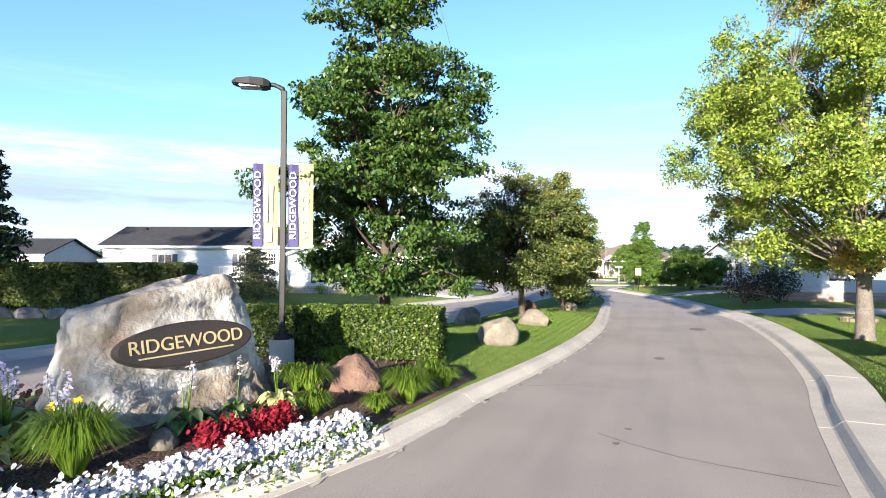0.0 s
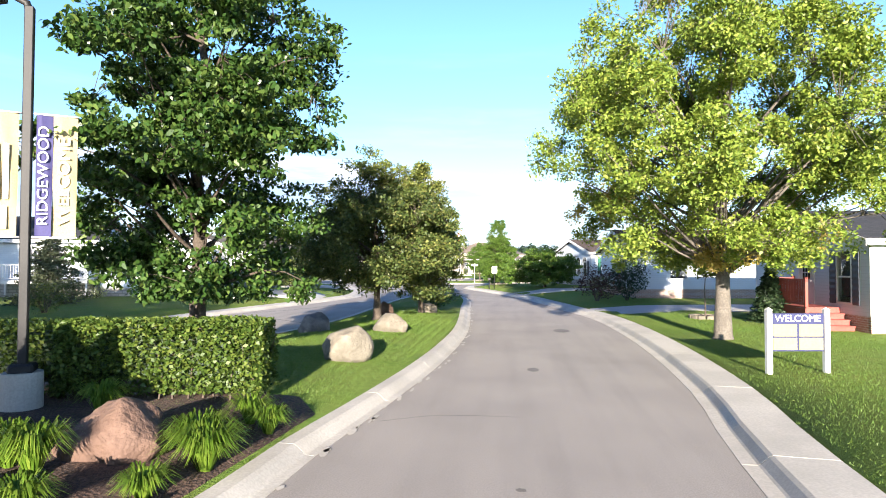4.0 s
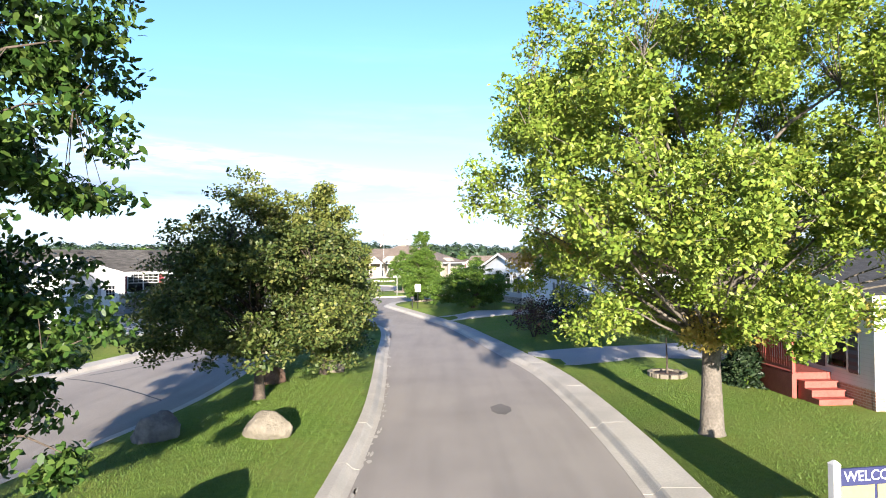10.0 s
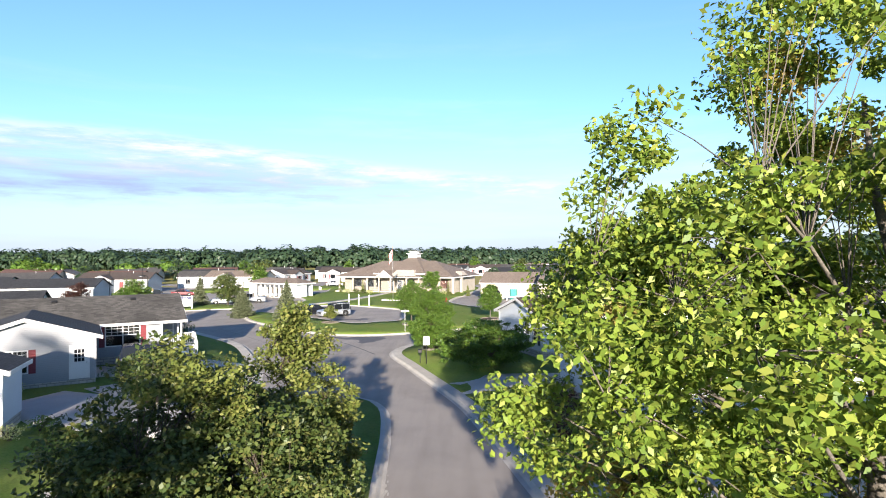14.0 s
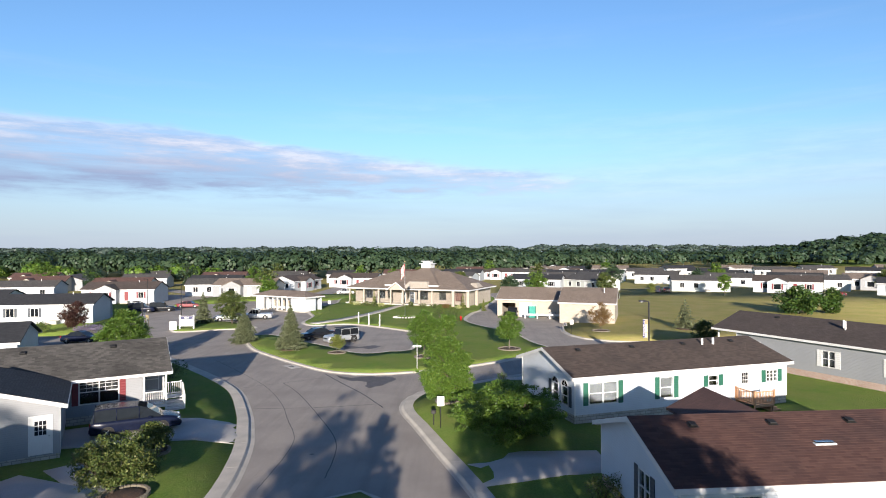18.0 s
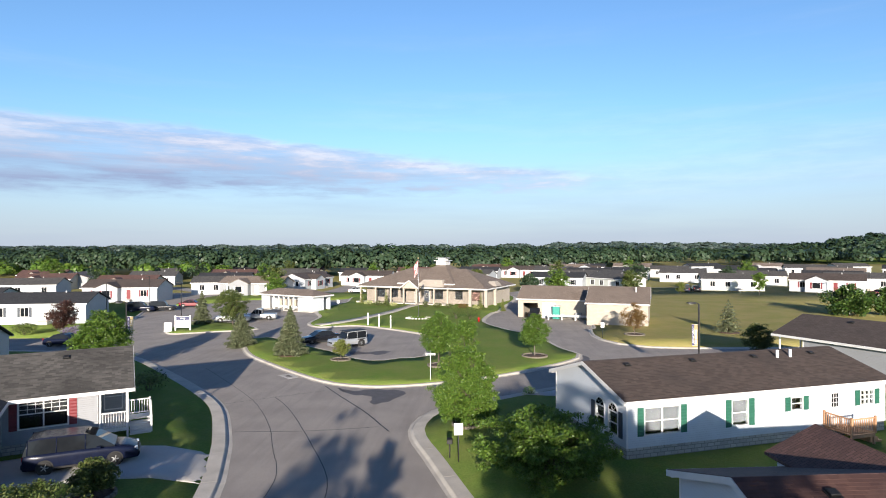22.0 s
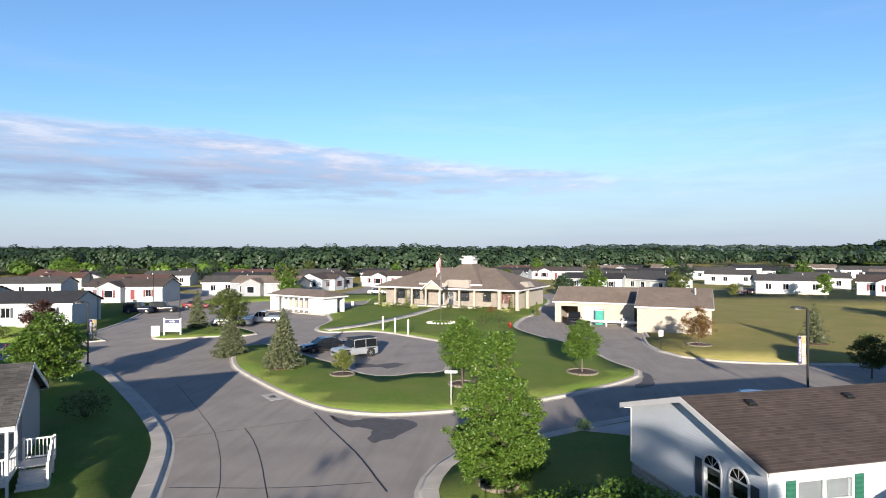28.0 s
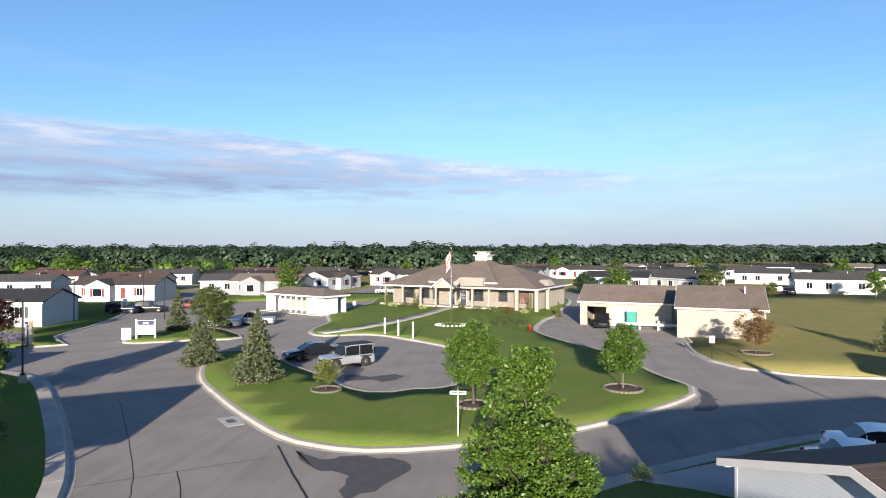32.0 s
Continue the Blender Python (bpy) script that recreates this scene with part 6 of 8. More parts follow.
def hedge(m, lx, ly, h, seed, label, n=9000, leaf="leaf_hedge", size=0.075):
    """A clipped hedge: square sides thick with leaves, twiggy and open at the foot."""
    g = np.random.default_rng(seed)
    root = thing("hedge", m, label, "hedge")
    bm = bmesh.new()
    for i in range(int(lx / 0.22)):
        x = -lx / 2 + 0.15 + i * 0.22
        for y in (-ly * 0.25, ly * 0.25):
            tube(bm, [(x, y, -0.1), (x + g.uniform(-0.1, 0.1), y + g.uniform(-0.1, 0.1), 0.35), (x + g.uniform(-0.2, 0.2), y + g.uniform(-0.2, 0.2), h * 0.8)], [0.022, 0.016, 0.006], 4, False)
    part("stemwork", bm, "bark", root)
    bm = bmesh.new()
    cube(bm, -lx / 2 + 0.16, lx / 2 - 0.16, -ly / 2 + 0.16, ly / 2 - 0.16, 0.32, h - 0.14, 0.08)
    part("core", bm, "dark_needle", root)
    faces = [((0, -1), lx * h), ((0, 1), lx * h * 0.5), ((1, 0), ly * h), ((-1, 0), ly * h), ((0, 0), lx * ly)]
    tot = sum(a for _, a in faces)
    P = []
    for (fx, fy), a in faces:
        k = int(n * a / tot)
        u, v, d = g.uniform(-1, 1, k), g.uniform(0.12, 1, k), g.uniform(-0.10, 0.05, k)
        if fx == 0 and fy == 0:
            q = np.stack((u * lx / 2, g.uniform(-1, 1, k) * ly / 2, h + d * 0.8), 1)
        elif fx == 0:
            q = np.stack((u * lx / 2, fy * (ly / 2 + d), v * h), 1)
        else:
            q = np.stack((fx * (lx / 2 + d), u * ly / 2, v * h), 1)
        bulge = np.array([noise.noise(Vector(p) * 1.1) for p in q]) * 0.10
        q[:, 1] += fy * bulge
        q[:, 0] += fx * bulge
        q[:, 2] += bulge * 0.4
        P.append(q)
    link("foliage", card_mesh("foliage", *leaf_cards(np.concatenate(P), 0.4, size, 0.65)), leaf, root)
    return root


hedge(at_ground(-5.3, 9.75, 10), 3.1, 0.85, 1.2, 3, "clipped green hedge behind the mulch bed", 15000)
hedge(at_ground(-8.0, 9.75, 12), 2.2, 1.4, 1.2, 4, "clipped green hedge behind the entrance stone", 9000)


def banner(root, side, mat_l, mat_r, word, z0=2.55, h=1.82):
    """A pole banner in two strips of cloth, held by arms at top and foot."""
    b = new("banner")
    b.parent, b.matrix_basis = root, pose(side * 0.37, 0, z0) @ Matrix.Diagonal((0.82, 1.0, 1.0, 1.0))
    for z in (0.0, h):
        pole("arm", [(-side * 0.36, 0, z), (side * 0.34, 0, z)], [0.016, 0.016], "white_trim", b, 6)
    for x0, x1, mt in ((-0.32, -0.06, mat_l), (-0.06, 0.32, mat_r)):
        bm = bmesh.new()
        nx, nz = 5, 14
        g = [[bm.verts.new((x0 + (x1 - x0) * i / nx, 0.02 * math.sin(3.1 * k / nz + i) + 0.012 * math.sin(9 * k / nz + 2 * i), 0.01 + (h - 0.02) * k / nz)) for i in range(nx + 1)] for k in range(nz + 1)]
        for k in range(nz):
            for i in range(nx):
                bm.faces.new((g[k][i], g[k][i + 1], g[k + 1][i + 1], g[k + 1][i]))
        part("cloth_strip", bm, mt, b, smooth=True)
    for face in (1, -1):
        rz = 0 if face == 1 else 180
        base = pose(0, 0, 0, 0, 0, rz)
        lettering("letters", "RIDGEWOOD", 0.235, "white_cloth", b, base @ pose(-0.19 * face, -0.042, h * 0.5) @ pose(0, 0, 0, 90, 0, 0) @ pose(0, 0, 0, 0, 0, 90), 0.002)
        if word:
            lettering("letters", word, 0.27, "white_cloth", b, base @ pose(0.13 * face, -0.045, h * 0.46) @ pose(0, 0, 0, 90, 0, 0) @ pose(0, 0, 0, 0, 0, 90), 0.002)
        else:
            for i in range(2):
                box("text_bar", (0.02 + i * 0.14) * face - 0.04, (0.02 + i * 0.14) * face + 0.04, -0.045 * face - 0.001, -0.045 * face + 0.001, 0.55, 1.35, "white_cloth", b, "row of white writing")
            box("text_bar", 0.08 * face - 0.10, 0.08 * face + 0.10, -0.045 * face - 0.001, -0.045 * face + 0.001, 0.12, 0.45, "white_cloth", b, "row of white writing")
    return b


def street_lamp(x, y, yaw, H=6.1, banners=(1, 1), dz=0.0, label="black steel street lamp with shoebox head and two banners"):
    root = thing("street_lamp", at_ground(x, y, yaw, dz), label, "street lamp", "street lamps")
    bm = bmesh.new()
    bmesh.ops.create_cone(bm, segments=20, radius1=0.27, radius2=0.26, depth=0.75, cap_ends=True, matrix=pose(0, 0, 0.22))
    part("concrete_footing", bm, "concrete", root, smooth=False)
    box("base_cover", -0.16, 0.16, -0.16, 0.16, 0.58, 0.72, "black_metal", root, bevel=0.03)
    bm = bmesh.new()
    cube(bm, -0.06, 0.06, -0.06, 0.06, 0.6, H - 0.1, 0.012)
    part("shaft", bm, "black_metal", root)
    bm = bmesh.new()
    tube(bm, [(0, 0, H - 0.2), (-0.04, 0, H - 0.05), (-0.2, 0, H + 0.02), (-0.36, 0, H + 0.03)], [0.06, 0.055, 0.05, 0.05], 8)
    part("arm", bm, "black_metal", root, smooth=True)
    bm = bmesh.new()
    prof = [(-0.30, 0.13, -0.05, 0.08), (-0.42, 0.20, -0.06, 0.12), (-0.70, 0.23, -0.03, 0.13), (-0.98, 0.19, -0.01, 0.10), (-1.08, 0.10, 0.01, 0.06)]
    rows = []
    for px, w, lo, hi in prof:
        rows.append([bm.verts.new((px, yy, H + zz)) for yy, zz in ((-w, lo), (w, lo), (w * 0.8, hi), (-w * 0.8, hi))])
    for a, b in zip(rows, rows[1:]):
        for i in range(4):
            bm.faces.new((a[i], a[(i + 1) % 4], b[(i + 1) % 4], b[i]))
    bm.faces.new(rows[0][::-1])
    bm.faces.new(rows[-1])
    bmesh.ops.recalc_face_normals(bm, faces=bm.faces)
    part("lamp_head", bm, "black_metal", root)
    box("lens", -0.92, -0.48, -0.15, 0.15, H - 0.065, H - 0.03, "clear_lamp", root)
    if banners[0]:
        banner(root, -1, "navy_cloth", "gold_cloth", "")
    if banners[1]:
        banner(root, 1, "navy_cloth", "gold_cloth", "WELCOME")
    return root


street_lamp(-6.95, 8.75, 30, 6.05, dz=-0.05)
street_lamp(-36.9, 81.6, 40, 5.9, (0, 1), label="black steel street lamp with one banner beside the kerb")
street_lamp(18.3, 75.9, 8, 6.2, (1, 0), label="black steel street lamp with one banner on the verge")

rock("boulder", on(-4.35, 7.2), 0.66, 0.44, 0.52, "red_rock", "angular rust-brown boulder in the mulch bed", 8, 20, 0.25, rough=0.3)
rock("boulder", on(-3.70, 14.1), 0.64, 0.5, 0.58, "sandstone", "blocky tan boulder on the grass median", 12, 10, 0.55, rough=0.14)
rock("boulder", on(-3.85, 19.5), 0.60, 0.42, 0.46, "sandstone", "squared tan boulder on the grass median", 17, -5, 0.45, rough=0.16)
rock("boulder", on(-6.35, 19.4), 0.52, 0.45, 0.48, "grey_rock", "jagged grey boulder on the grass median", 19, 30, 0.4, rough=0.35)
rock("boulder", on(-6.55, 14.5), 0.46, 0.40, 0.46, "grey_rock", "dark jagged grey boulder on the grass median", 25, 80, 0.4, rough=0.35)
rock("boulder", on(-3.75, 27.3), 0.50, 0.38, 0.36, "sandstone", "tan boulder beneath a young pear tree", 29, 30, 0.4)
rock("boulder", on(-5.35, 25.2), 0.42, 0.38, 0.42, "red_rock", "pinkish boulder beside the crab apple", 31, 30, 0.4)
rock("boulder", on(-6.2, 42.6), 0.5, 0.4, 0.45, "grey_rock", "grey boulder at the tip of the median", 33, 30, 0.4)
rock("paving_stone", on(-4.85, 3.65), 0.20, 0.20, 0.19, "sandstone", "square tan stone standing in the flower bed", 37, 30, 0.6, 1, "stone", 0.08)


def blades(n, spread, length, width, g, arch=0.8):
    """Strap leaves springing from one root."""
    V, F = [], []
    for _ in range(n):
        a, out = g.uniform(0, math.tau), g.uniform(0.25, 1.0) * spread
        L = length * g.uniform(0.7, 1.15)
        d = (math.cos(a), math.sin(a))
        w = (-d[1] * width, d[0] * width)
        r0 = g.uniform(0, 0.12 * spread)
        pts = [(r0, 0.0, 1.0), (r0 + out * 0.30, L * 0.62, 0.95), (r0 + out * 0.68, L * (0.92 - 0.1 * arch), 0.7), (r0 + out * 1.05, L * (0.95 - 0.45 * arch), 0.08)]
        k = len(V)
        for r, z, s in pts:
            V += [(d[0] * r + w[0] * s, d[1] * r + w[1] * s, z), (d[0] * r - w[0] * s, d[1] * r - w[1] * s, z)]
        F += [(k + 2 * i, k + 2 * i + 1, k + 2 * i + 3, k + 2 * i + 2) for i in range(3)]
    return V, F


def daylily(x, y, spread, length, seed, label="clump of arching green daylily leaves", n=150, flowers=0, width=0.011):
    g = random.Random(seed)
    root = thing("daylily", at_ground(x, y), label, "plant", "daylilies")
    V, F = blades(n, spread, length, width, g)
    raw("foliage", V, F, "strap_leaf", root, smooth=True)
    for i in range(flowers):
        a = g.uniform(0, math.tau)
        p = (0.3 * spread * math.cos(a), 0.3 * spread * math.sin(a), length * 1.05)
        pole("stalk", [(0, 0, 0), p], [0.006, 0.004], "strap_leaf", root, 4)
        v, f = leaf_cards(np.array([p] * 7) + NPR.normal(size=(7, 3)) * 0.02, 0.2, 0.085, 0.6)
        link("blossom", card_mesh("blossom", v, f), "yellow_petal", root)
    return root


for i, (x, y, s, l, n) in enumerate(((-4.6, 6.35, 0.36, 0.50, 200), (-5.0, 6.5, 0.34, 0.46, 160), (-3.35, 6.25, 0.28, 0.32, 150), (-3.2, 7.1, 0.42, 0.50, 240), (-3.5, 7.5, 0.40, 0.48, 200), (-4.05, 5.6, 0.30, 0.36, 170), (-3.1, 8.5, 0.32, 0.36, 150), (-3.5, 8.8, 0.34, 0.40, 130), (-5.6, 8.6, 0.35, 0.45, 120))):
    daylily(x, y, s * 1.25, l * 1.1, 60 + i, n=int(n * 1.7))
daylily(-4.95, 2.6, 0.66, 0.72, 90, "large clump of dark strap leaves with two yellow flowers", 760, 2, 0.008)


def hosta(x, y, r, mat, seed, label, spikes=0, n=34):
    g = random.Random(seed)
    root = thing("hosta", at_ground(x, y), label, "plant", "hostas")
    V, F = [], []
    for _ in range(n):
        a, t = g.uniform(0, math.tau), g.uniform(0.25, 1.0)
        L = r * g.uniform(0.7, 1.0)
        w = L * 0.27
        d, s = (math.cos(a), math.sin(a)), (-math.sin(a), math.cos(a))
        h0 = r * (1.05 - 0.75 * t)
        o = r * 0.55 * t
        k = len(V)
        for u, ww, z in ((0, 0.1, h0 * 0.8), (0.35, 1.0, h0 + 0.05), (0.7, 0.8, h0), (1.0, 0.04, h0 - 0.10 * r / 0.35)):
            for q in (-1, 0, 1):
                V.append((d[0] * (o + L * u) + s[0] * w * ww * q, d[1] * (o + L * u) + s[1] * w * ww * q, max(0.02, z - (0.03 if q == 0 else 0))))
        for i in range(3):
            for q in range(2):
                F.append((k + 3 * i + q, k + 3 * i + q + 1, k + 3 * i + q + 4, k + 3 * i + q + 3))
    raw("foliage", V, F, mat, root, smooth=True)
    for i in range(spikes):
        a = g.uniform(0, math.tau)
        tip = Vector((0.25 * r * math.cos(a), 0.25 * r * math.sin(a), g.uniform(0.65, 0.95)))
        pole("flower_stalk", [(0, 0, 0.05), tip], [0.008, 0.004], "strap_leaf", root, 4)
        pts = np.array([tip * (1 - 0.3 * j / 16) + Vector((g.uniform(-1, 1), g.uniform(-1, 1), 0)) * 0.035 for j in range(16)])
        link("blossom", card_mesh("blossom", *leaf_cards(pts, 0.2, 0.06, 0.6, 0.5)), "lilac_petal", root)
    return root


hosta(-4.95, 4.1, 0.34, "hosta", 1, "hosta with cream-edged green leaves and lilac spikes", 5)
hosta(-4.85, 4.9, 0.24, "hosta", 2, "small hosta with cream-edged leaves", 1)
hosta(-4.7, 4.58, 0.20, "hosta", 5, "small hosta with cream-edged leaves")
hosta(-4.65, 5.55, 0.28, "pale_leaf", 3, "hosta with glowing pale yellow leaves", 2, 40)
hosta(-5.7, 2.95, 0.42, "hosta", 4, "broad green hosta with tall lilac spikes", 8, 44)
hosta(-6.5, 2.9, 0.40, "hosta", 6, "broad green hosta beside the entrance stone", 8, 40)
hosta(-6.0, 2.2, 0.40, "hosta", 7, "broad green hosta at the edge of the bed", 3, 40)


def flower_drift(name, line, width, mat, leaf, label, n, size, h, category="flowers"):
    """A drift of low bedding flowers along a line."""
    g = np.random.default_rng(len(name) + n)
    ln = np.array(smooth_line(line, 0.1))
    k = g.integers(0, len(ln), n)
    P = ln[k] + g.normal(size=(n, 2)) * width * 0.45
    z = np.array([gz(float(p[0]), float(p[1])) for p in P])
    hh = h * (0.55 + 0.6 * g.uniform(0, 1, n)) * np.array([1 + 0.5 * noise.noise(Vector((p[0] * 3, p[1] * 3, 0))) for p in P])
    root = thing(name, pose(0, 0, 0), label, category, kind="stuff")
    C = np.stack((P[:, 0], P[:, 1], z + hh), 1)
    ang = g.uniform(0, math.tau, n)
    tilt = g.normal(size=(n, 2)) * 0.45 + np.array((0.25, -0.45))
    V = []
    for i in range(6):
        a = ang + i * math.tau / 6
        r = size * (0.5 if i % 2 == 0 else 0.43)
        dx, dy = np.cos(a) * r, np.sin(a) * r
        V.append(np.stack((C[:, 0] + dx, C[:, 1] + dy, C[:, 2] - dx * tilt[:, 0] - dy * tilt[:, 1]), 1))
    V = np.stack(V, 1).reshape(-1, 3)
    o = link("petals", card_mesh("petals", V, np.arange(6 * n).reshape(-1, 6)), mat, root)
    Q = np.repeat(np.stack((P[:, 0], P[:, 1], z + hh * 0.55), 1), 3, 0) + g.normal(size=(3 * n, 3)) * np.array((0.05, 0.05, 0.03))
    link("greenery", card_mesh("greenery", *leaf_cards(Q, 0.5, 0.055, 0.6)), leaf, root)
    return root


flower_drift("white_petunias", [(-4.6, 1.0), (-4.15, 2.0), (-3.95, 2.75), (-3.55, 3.7), (-3.3, 4.6), (-3.15, 5.15)], 0.34, "white_petal", "leaf_fresh", "drift of white petunias along the kerb", 3600, 0.055, 0.22)
flower_drift("white_petunias", [(-6.3, 0.6), (-5.6, 1.3), (-5.0, 1.7)], 0.35, "white_petal", "leaf_fresh", "drift of white petunias at the front of the bed", 800, 0.055, 0.22)
flower_drift("red_coleus", [(-4.3, 3.75), (-4.25, 4.2), (-4.08, 4.95)], 0.15, "red_petal", "red_petal", "row of deep red bedding plants", 800, 0.05, 0.28)
flower_drift("ground_cover", [(-8.6, 3.0), (-8.3, 4.5), (-8.5, 6.5)], 0.5, "leaf_red", "leaf_fresh", "dark ground cover beside the stone", 300, 0.09, 0.25)

# ---- welcome sign ----
ws = thing("welcome_sign", pose(5.98, 14.07, gz(5.98, 14.07) - 0.17, 0, 0, 8.5), "white two-post welcome sign with navy header and yellow panels", "sign")
for x in (-0.61, 0.61):
    p = box("post", x - 0.055, x + 0.055, -0.055, 0.055, -0.3, 1.48, "white_trim", ws, bevel=0.008)
    bm = bmesh.new()
    bmesh.ops.create_cone(bm, segments=4, radius1=0.085, radius2=0.02, depth=0.05, cap_ends=True, matrix=pose(x, 0, 1.505, 0, 0, 45))
    part("post_cap", bm, "white_trim", p)
bd = box("board", -0.55, 0.55, -0.02, 0.02, 0.62, 1.41, "navy_paint", ws, bevel=0.004)
lettering("letters", "WELCOME", 0.20, "white_cloth", bd, pose(0, -0.021, 1.30, 90, 0, 0), 0.003)
for x in (-0.275, 0.275):
    for z0 in (0.655, 0.935):
        pn = box("panel", x - 0.25, x + 0.25, -0.028, -0.0215, z0, z0 + 0.245, "yellow_panel", bd, "pale yellow blank panel")

# ---- street furniture ----
ss = thing("street_sign", at_ground(-4.9, 73.9, 0), "white crossed street-name blades on a slim post", "street sign")
pole("post", [(0, 0, -0.3), (0, 0, 2.35)], [0.035, 0.03], "white_trim", ss, 8)
for yaw, z in ((5, 2.2), (95, 2.38)):
    b = box("name_blade", -0.42, 0.42, -0.012, 0.012, z - 0.09, z + 0.09, "white_trim", ss, m=pose(0, 0, 0, 0, 0, yaw), bevel=0.004)
    box("writing", -0.3, 0.3, -0.0145, -0.0125, z - 0.035, z + 0.035, "green_paint", b, "row of small writing")
for x, y, yaw, h, nm, lb in ((-1.75, 54.6, 8, 2.0, "stop_sign", "stop sign seen from its white back on a dark post"), (14.6, 98.0, 4, 1.9, "speed_sign", "small white road sign on a slim post"), (-26.5, 128.5, 0, 1.9, "speed_sign", "small white road sign on a slim post")):
    s = thing(nm, at_ground(x, y, yaw), lb, "road sign")
    pole("post", [(0, 0.02, -0.3), (0, 0.02, h)], [0.03, 0.03], "black_metal", s, 6)
    box("plate", -0.24, 0.24, -0.018, 0.0, h - 0.55, h + 0.08, "white_trim", s, bevel=0.003)
mb = thing("waste_bin", at_ground(-2.25, 55.3), "small black post box on a stake", "post box")
pole("stake", [(0, 0, -0.2), (0, 0, 0.8)], [0.04, 0.04], "black_metal", mb, 6)
box("box", -0.15, 0.15, -0.2, 0.2, 0.8, 1.05, "black_metal", mb, bevel=0.03)

fp = thing("flagpole", at_ground(-10.6, 117.2), "tall white flagpole with a hanging striped flag", "flagpole")
pole("mast", [(0, 0, -0.2), (0, 0, 5), (0, 0, 9.6)], [0.05, 0.04, 0.025], "grey_metal", fp, 10)
bm = bmesh.new()
bmesh.ops.create_uvsphere(bm, u_segments=10, v_segments=8, radius=0.11, matrix=pose(0, 0, 9.68))
part("ball", bm, "gilt", fp, smooth=True)
fl = new("flag")
fl.parent, fl.matrix_basis = fp, pose(-0.06, 0, 7.3)
M["flag_red"] = surf("flag_red", (0.42, 0.03, 0.035), (0.5, 0.05, 0.05), 40, 2, 0.8, bump=0.1, depth=0.003, stain=0.1)
for i in range(9):
    bm = bmesh.new()
    nz = 10
    gcol = []
    for j in (i, i + 1):
        x = -0.07 * j
        gcol.append([bm.verts.new((x - 0.05 * math.sin(k * 0.7 + j * 0.2), 0.10 * math.sin(j * 1.1 + k * 0.25), 2.0 * k / nz - 0.10 * j)) for k in range(nz + 1)])
    for k in range(nz):
        bm.faces.new((gcol[0][k], gcol[1][k], gcol[1][k + 1], gcol[0][k + 1]))
    part("stripe", bm, "flag_red" if i % 2 == 0 else "white_cloth", fl, smooth=True)
for i in range(22):
    a = i * math.tau / 22
    rock("edging_stone", on(-10.6 + 1.9 * math.cos(a), 117.2 + 1.3 * math.sin(a)), 0.28, 0.20, 0.20, "pale_rock", "white boulder in the flagpole ring", 100 + i, math.degrees(a), 0.4, 1, "stone")
shrub("ground_cover", on(-10.6, 117.2), 1.5, 1.0, 0.35, "leaf_fresh", "low green plants inside the stone ring", 8, 700, 0.13, "plant")

for x, y in ((-17.3, 109.6), (-15.35, 107.9), (-13.4, 106.3)):
    p = thing("bollard_post", at_ground(x, y), "white square timber post on the lawn", "post", "posts beside the car park")
    box("shaft", -0.09, 0.09, -0.09, 0.09, -0.3, 1.75, "white_trim", p, bevel=0.01)
    box("plate", -0.07, 0.07, -0.098, -0.092, 1.2, 1.5, "cream_block", p)
    bm = bmesh.new()
    bmesh.ops.create_cone(bm, segments=4, radius1=0.16, radius2=0.02, depth=0.09, cap_ends=True, matrix=pose(0, 0, 1.795, 0, 0, 45))
    part("cap", bm, "white_trim", p)

ms = thing("notice_sign", at_ground(-41.9, 102.4, 8), "white office sign with a navy header on two posts", "sign")
for x in (-1.0, 1.0):
    box("post", x - 0.09, x + 0.09, -0.09, 0.09, -0.3, 2.05, "white_trim", ms, bevel=0.01)
b = box("board", -0.91, 0.91, -0.04, 0.04, 0.35, 1.9, "white_trim", ms)
hd = box("header", -0.88, 0.88, -0.05, -0.042, 1.42, 1.85, "navy_paint", b)
box("writing", -0.3, 0.3, -0.056, -0.051, 1.55, 1.7, "white_cloth", b, "row of white writing")
ab = thing("notice_box", at_ground(-43.6, 101.6, 12), "white board standing beside the kerb", "board")
box("panel", -0.5, 0.5, -0.08, 0.08, 0.0, 1.25, "white_trim", ab, bevel=0.015)

# ---- cars ----
def wheel(root, x, y, r, w=0.24):
    wl_ = new("wheel")
    wl_.parent, wl_.matrix_basis = root, pose(x, y, r, 90, 0, 0)
    bm = bmesh.new()
    n = 22
    prof = [(r * 0.62, w / 2), (r * 0.95, w / 2), (r, w / 2 - 0.035), (r, -w / 2 + 0.035), (r * 0.95, -w / 2), (r * 0.62, -w / 2)]
    rows = [[bm.verts.new((q * math.cos(i * math.tau / n), q * math.sin(i * math.tau / n), z)) for q, z in prof] for i in range(n)]
    for i in range(n):
        a, b = rows[i], rows[(i + 1) % n]
        for k in range(len(prof) - 1):
            bm.faces.new((a[k], b[k], b[k + 1], a[k + 1]))
    bmesh.ops.recalc_face_normals(bm, faces=bm.faces)
    part("tyre", bm, "tyre", wl_, smooth=True)
    bm = bmesh.new()
    bmesh.ops.create_cone(bm, segments=22, radius1=r * 0.62, radius2=r * 0.62, depth=w * 0.7, cap_ends=True)
    for i in range(5):
        a = i * math.tau / 5
        for s in (-1, 1):
            tube(bm, [(0, 0, s * w * 0.40), (r * 0.55 * math.cos(a), r * 0.55 * math.sin(a), s * w * 0.37)], [r * 0.12, r * 0.08], 4)
    part("rim", bm, "grey_metal", wl_)


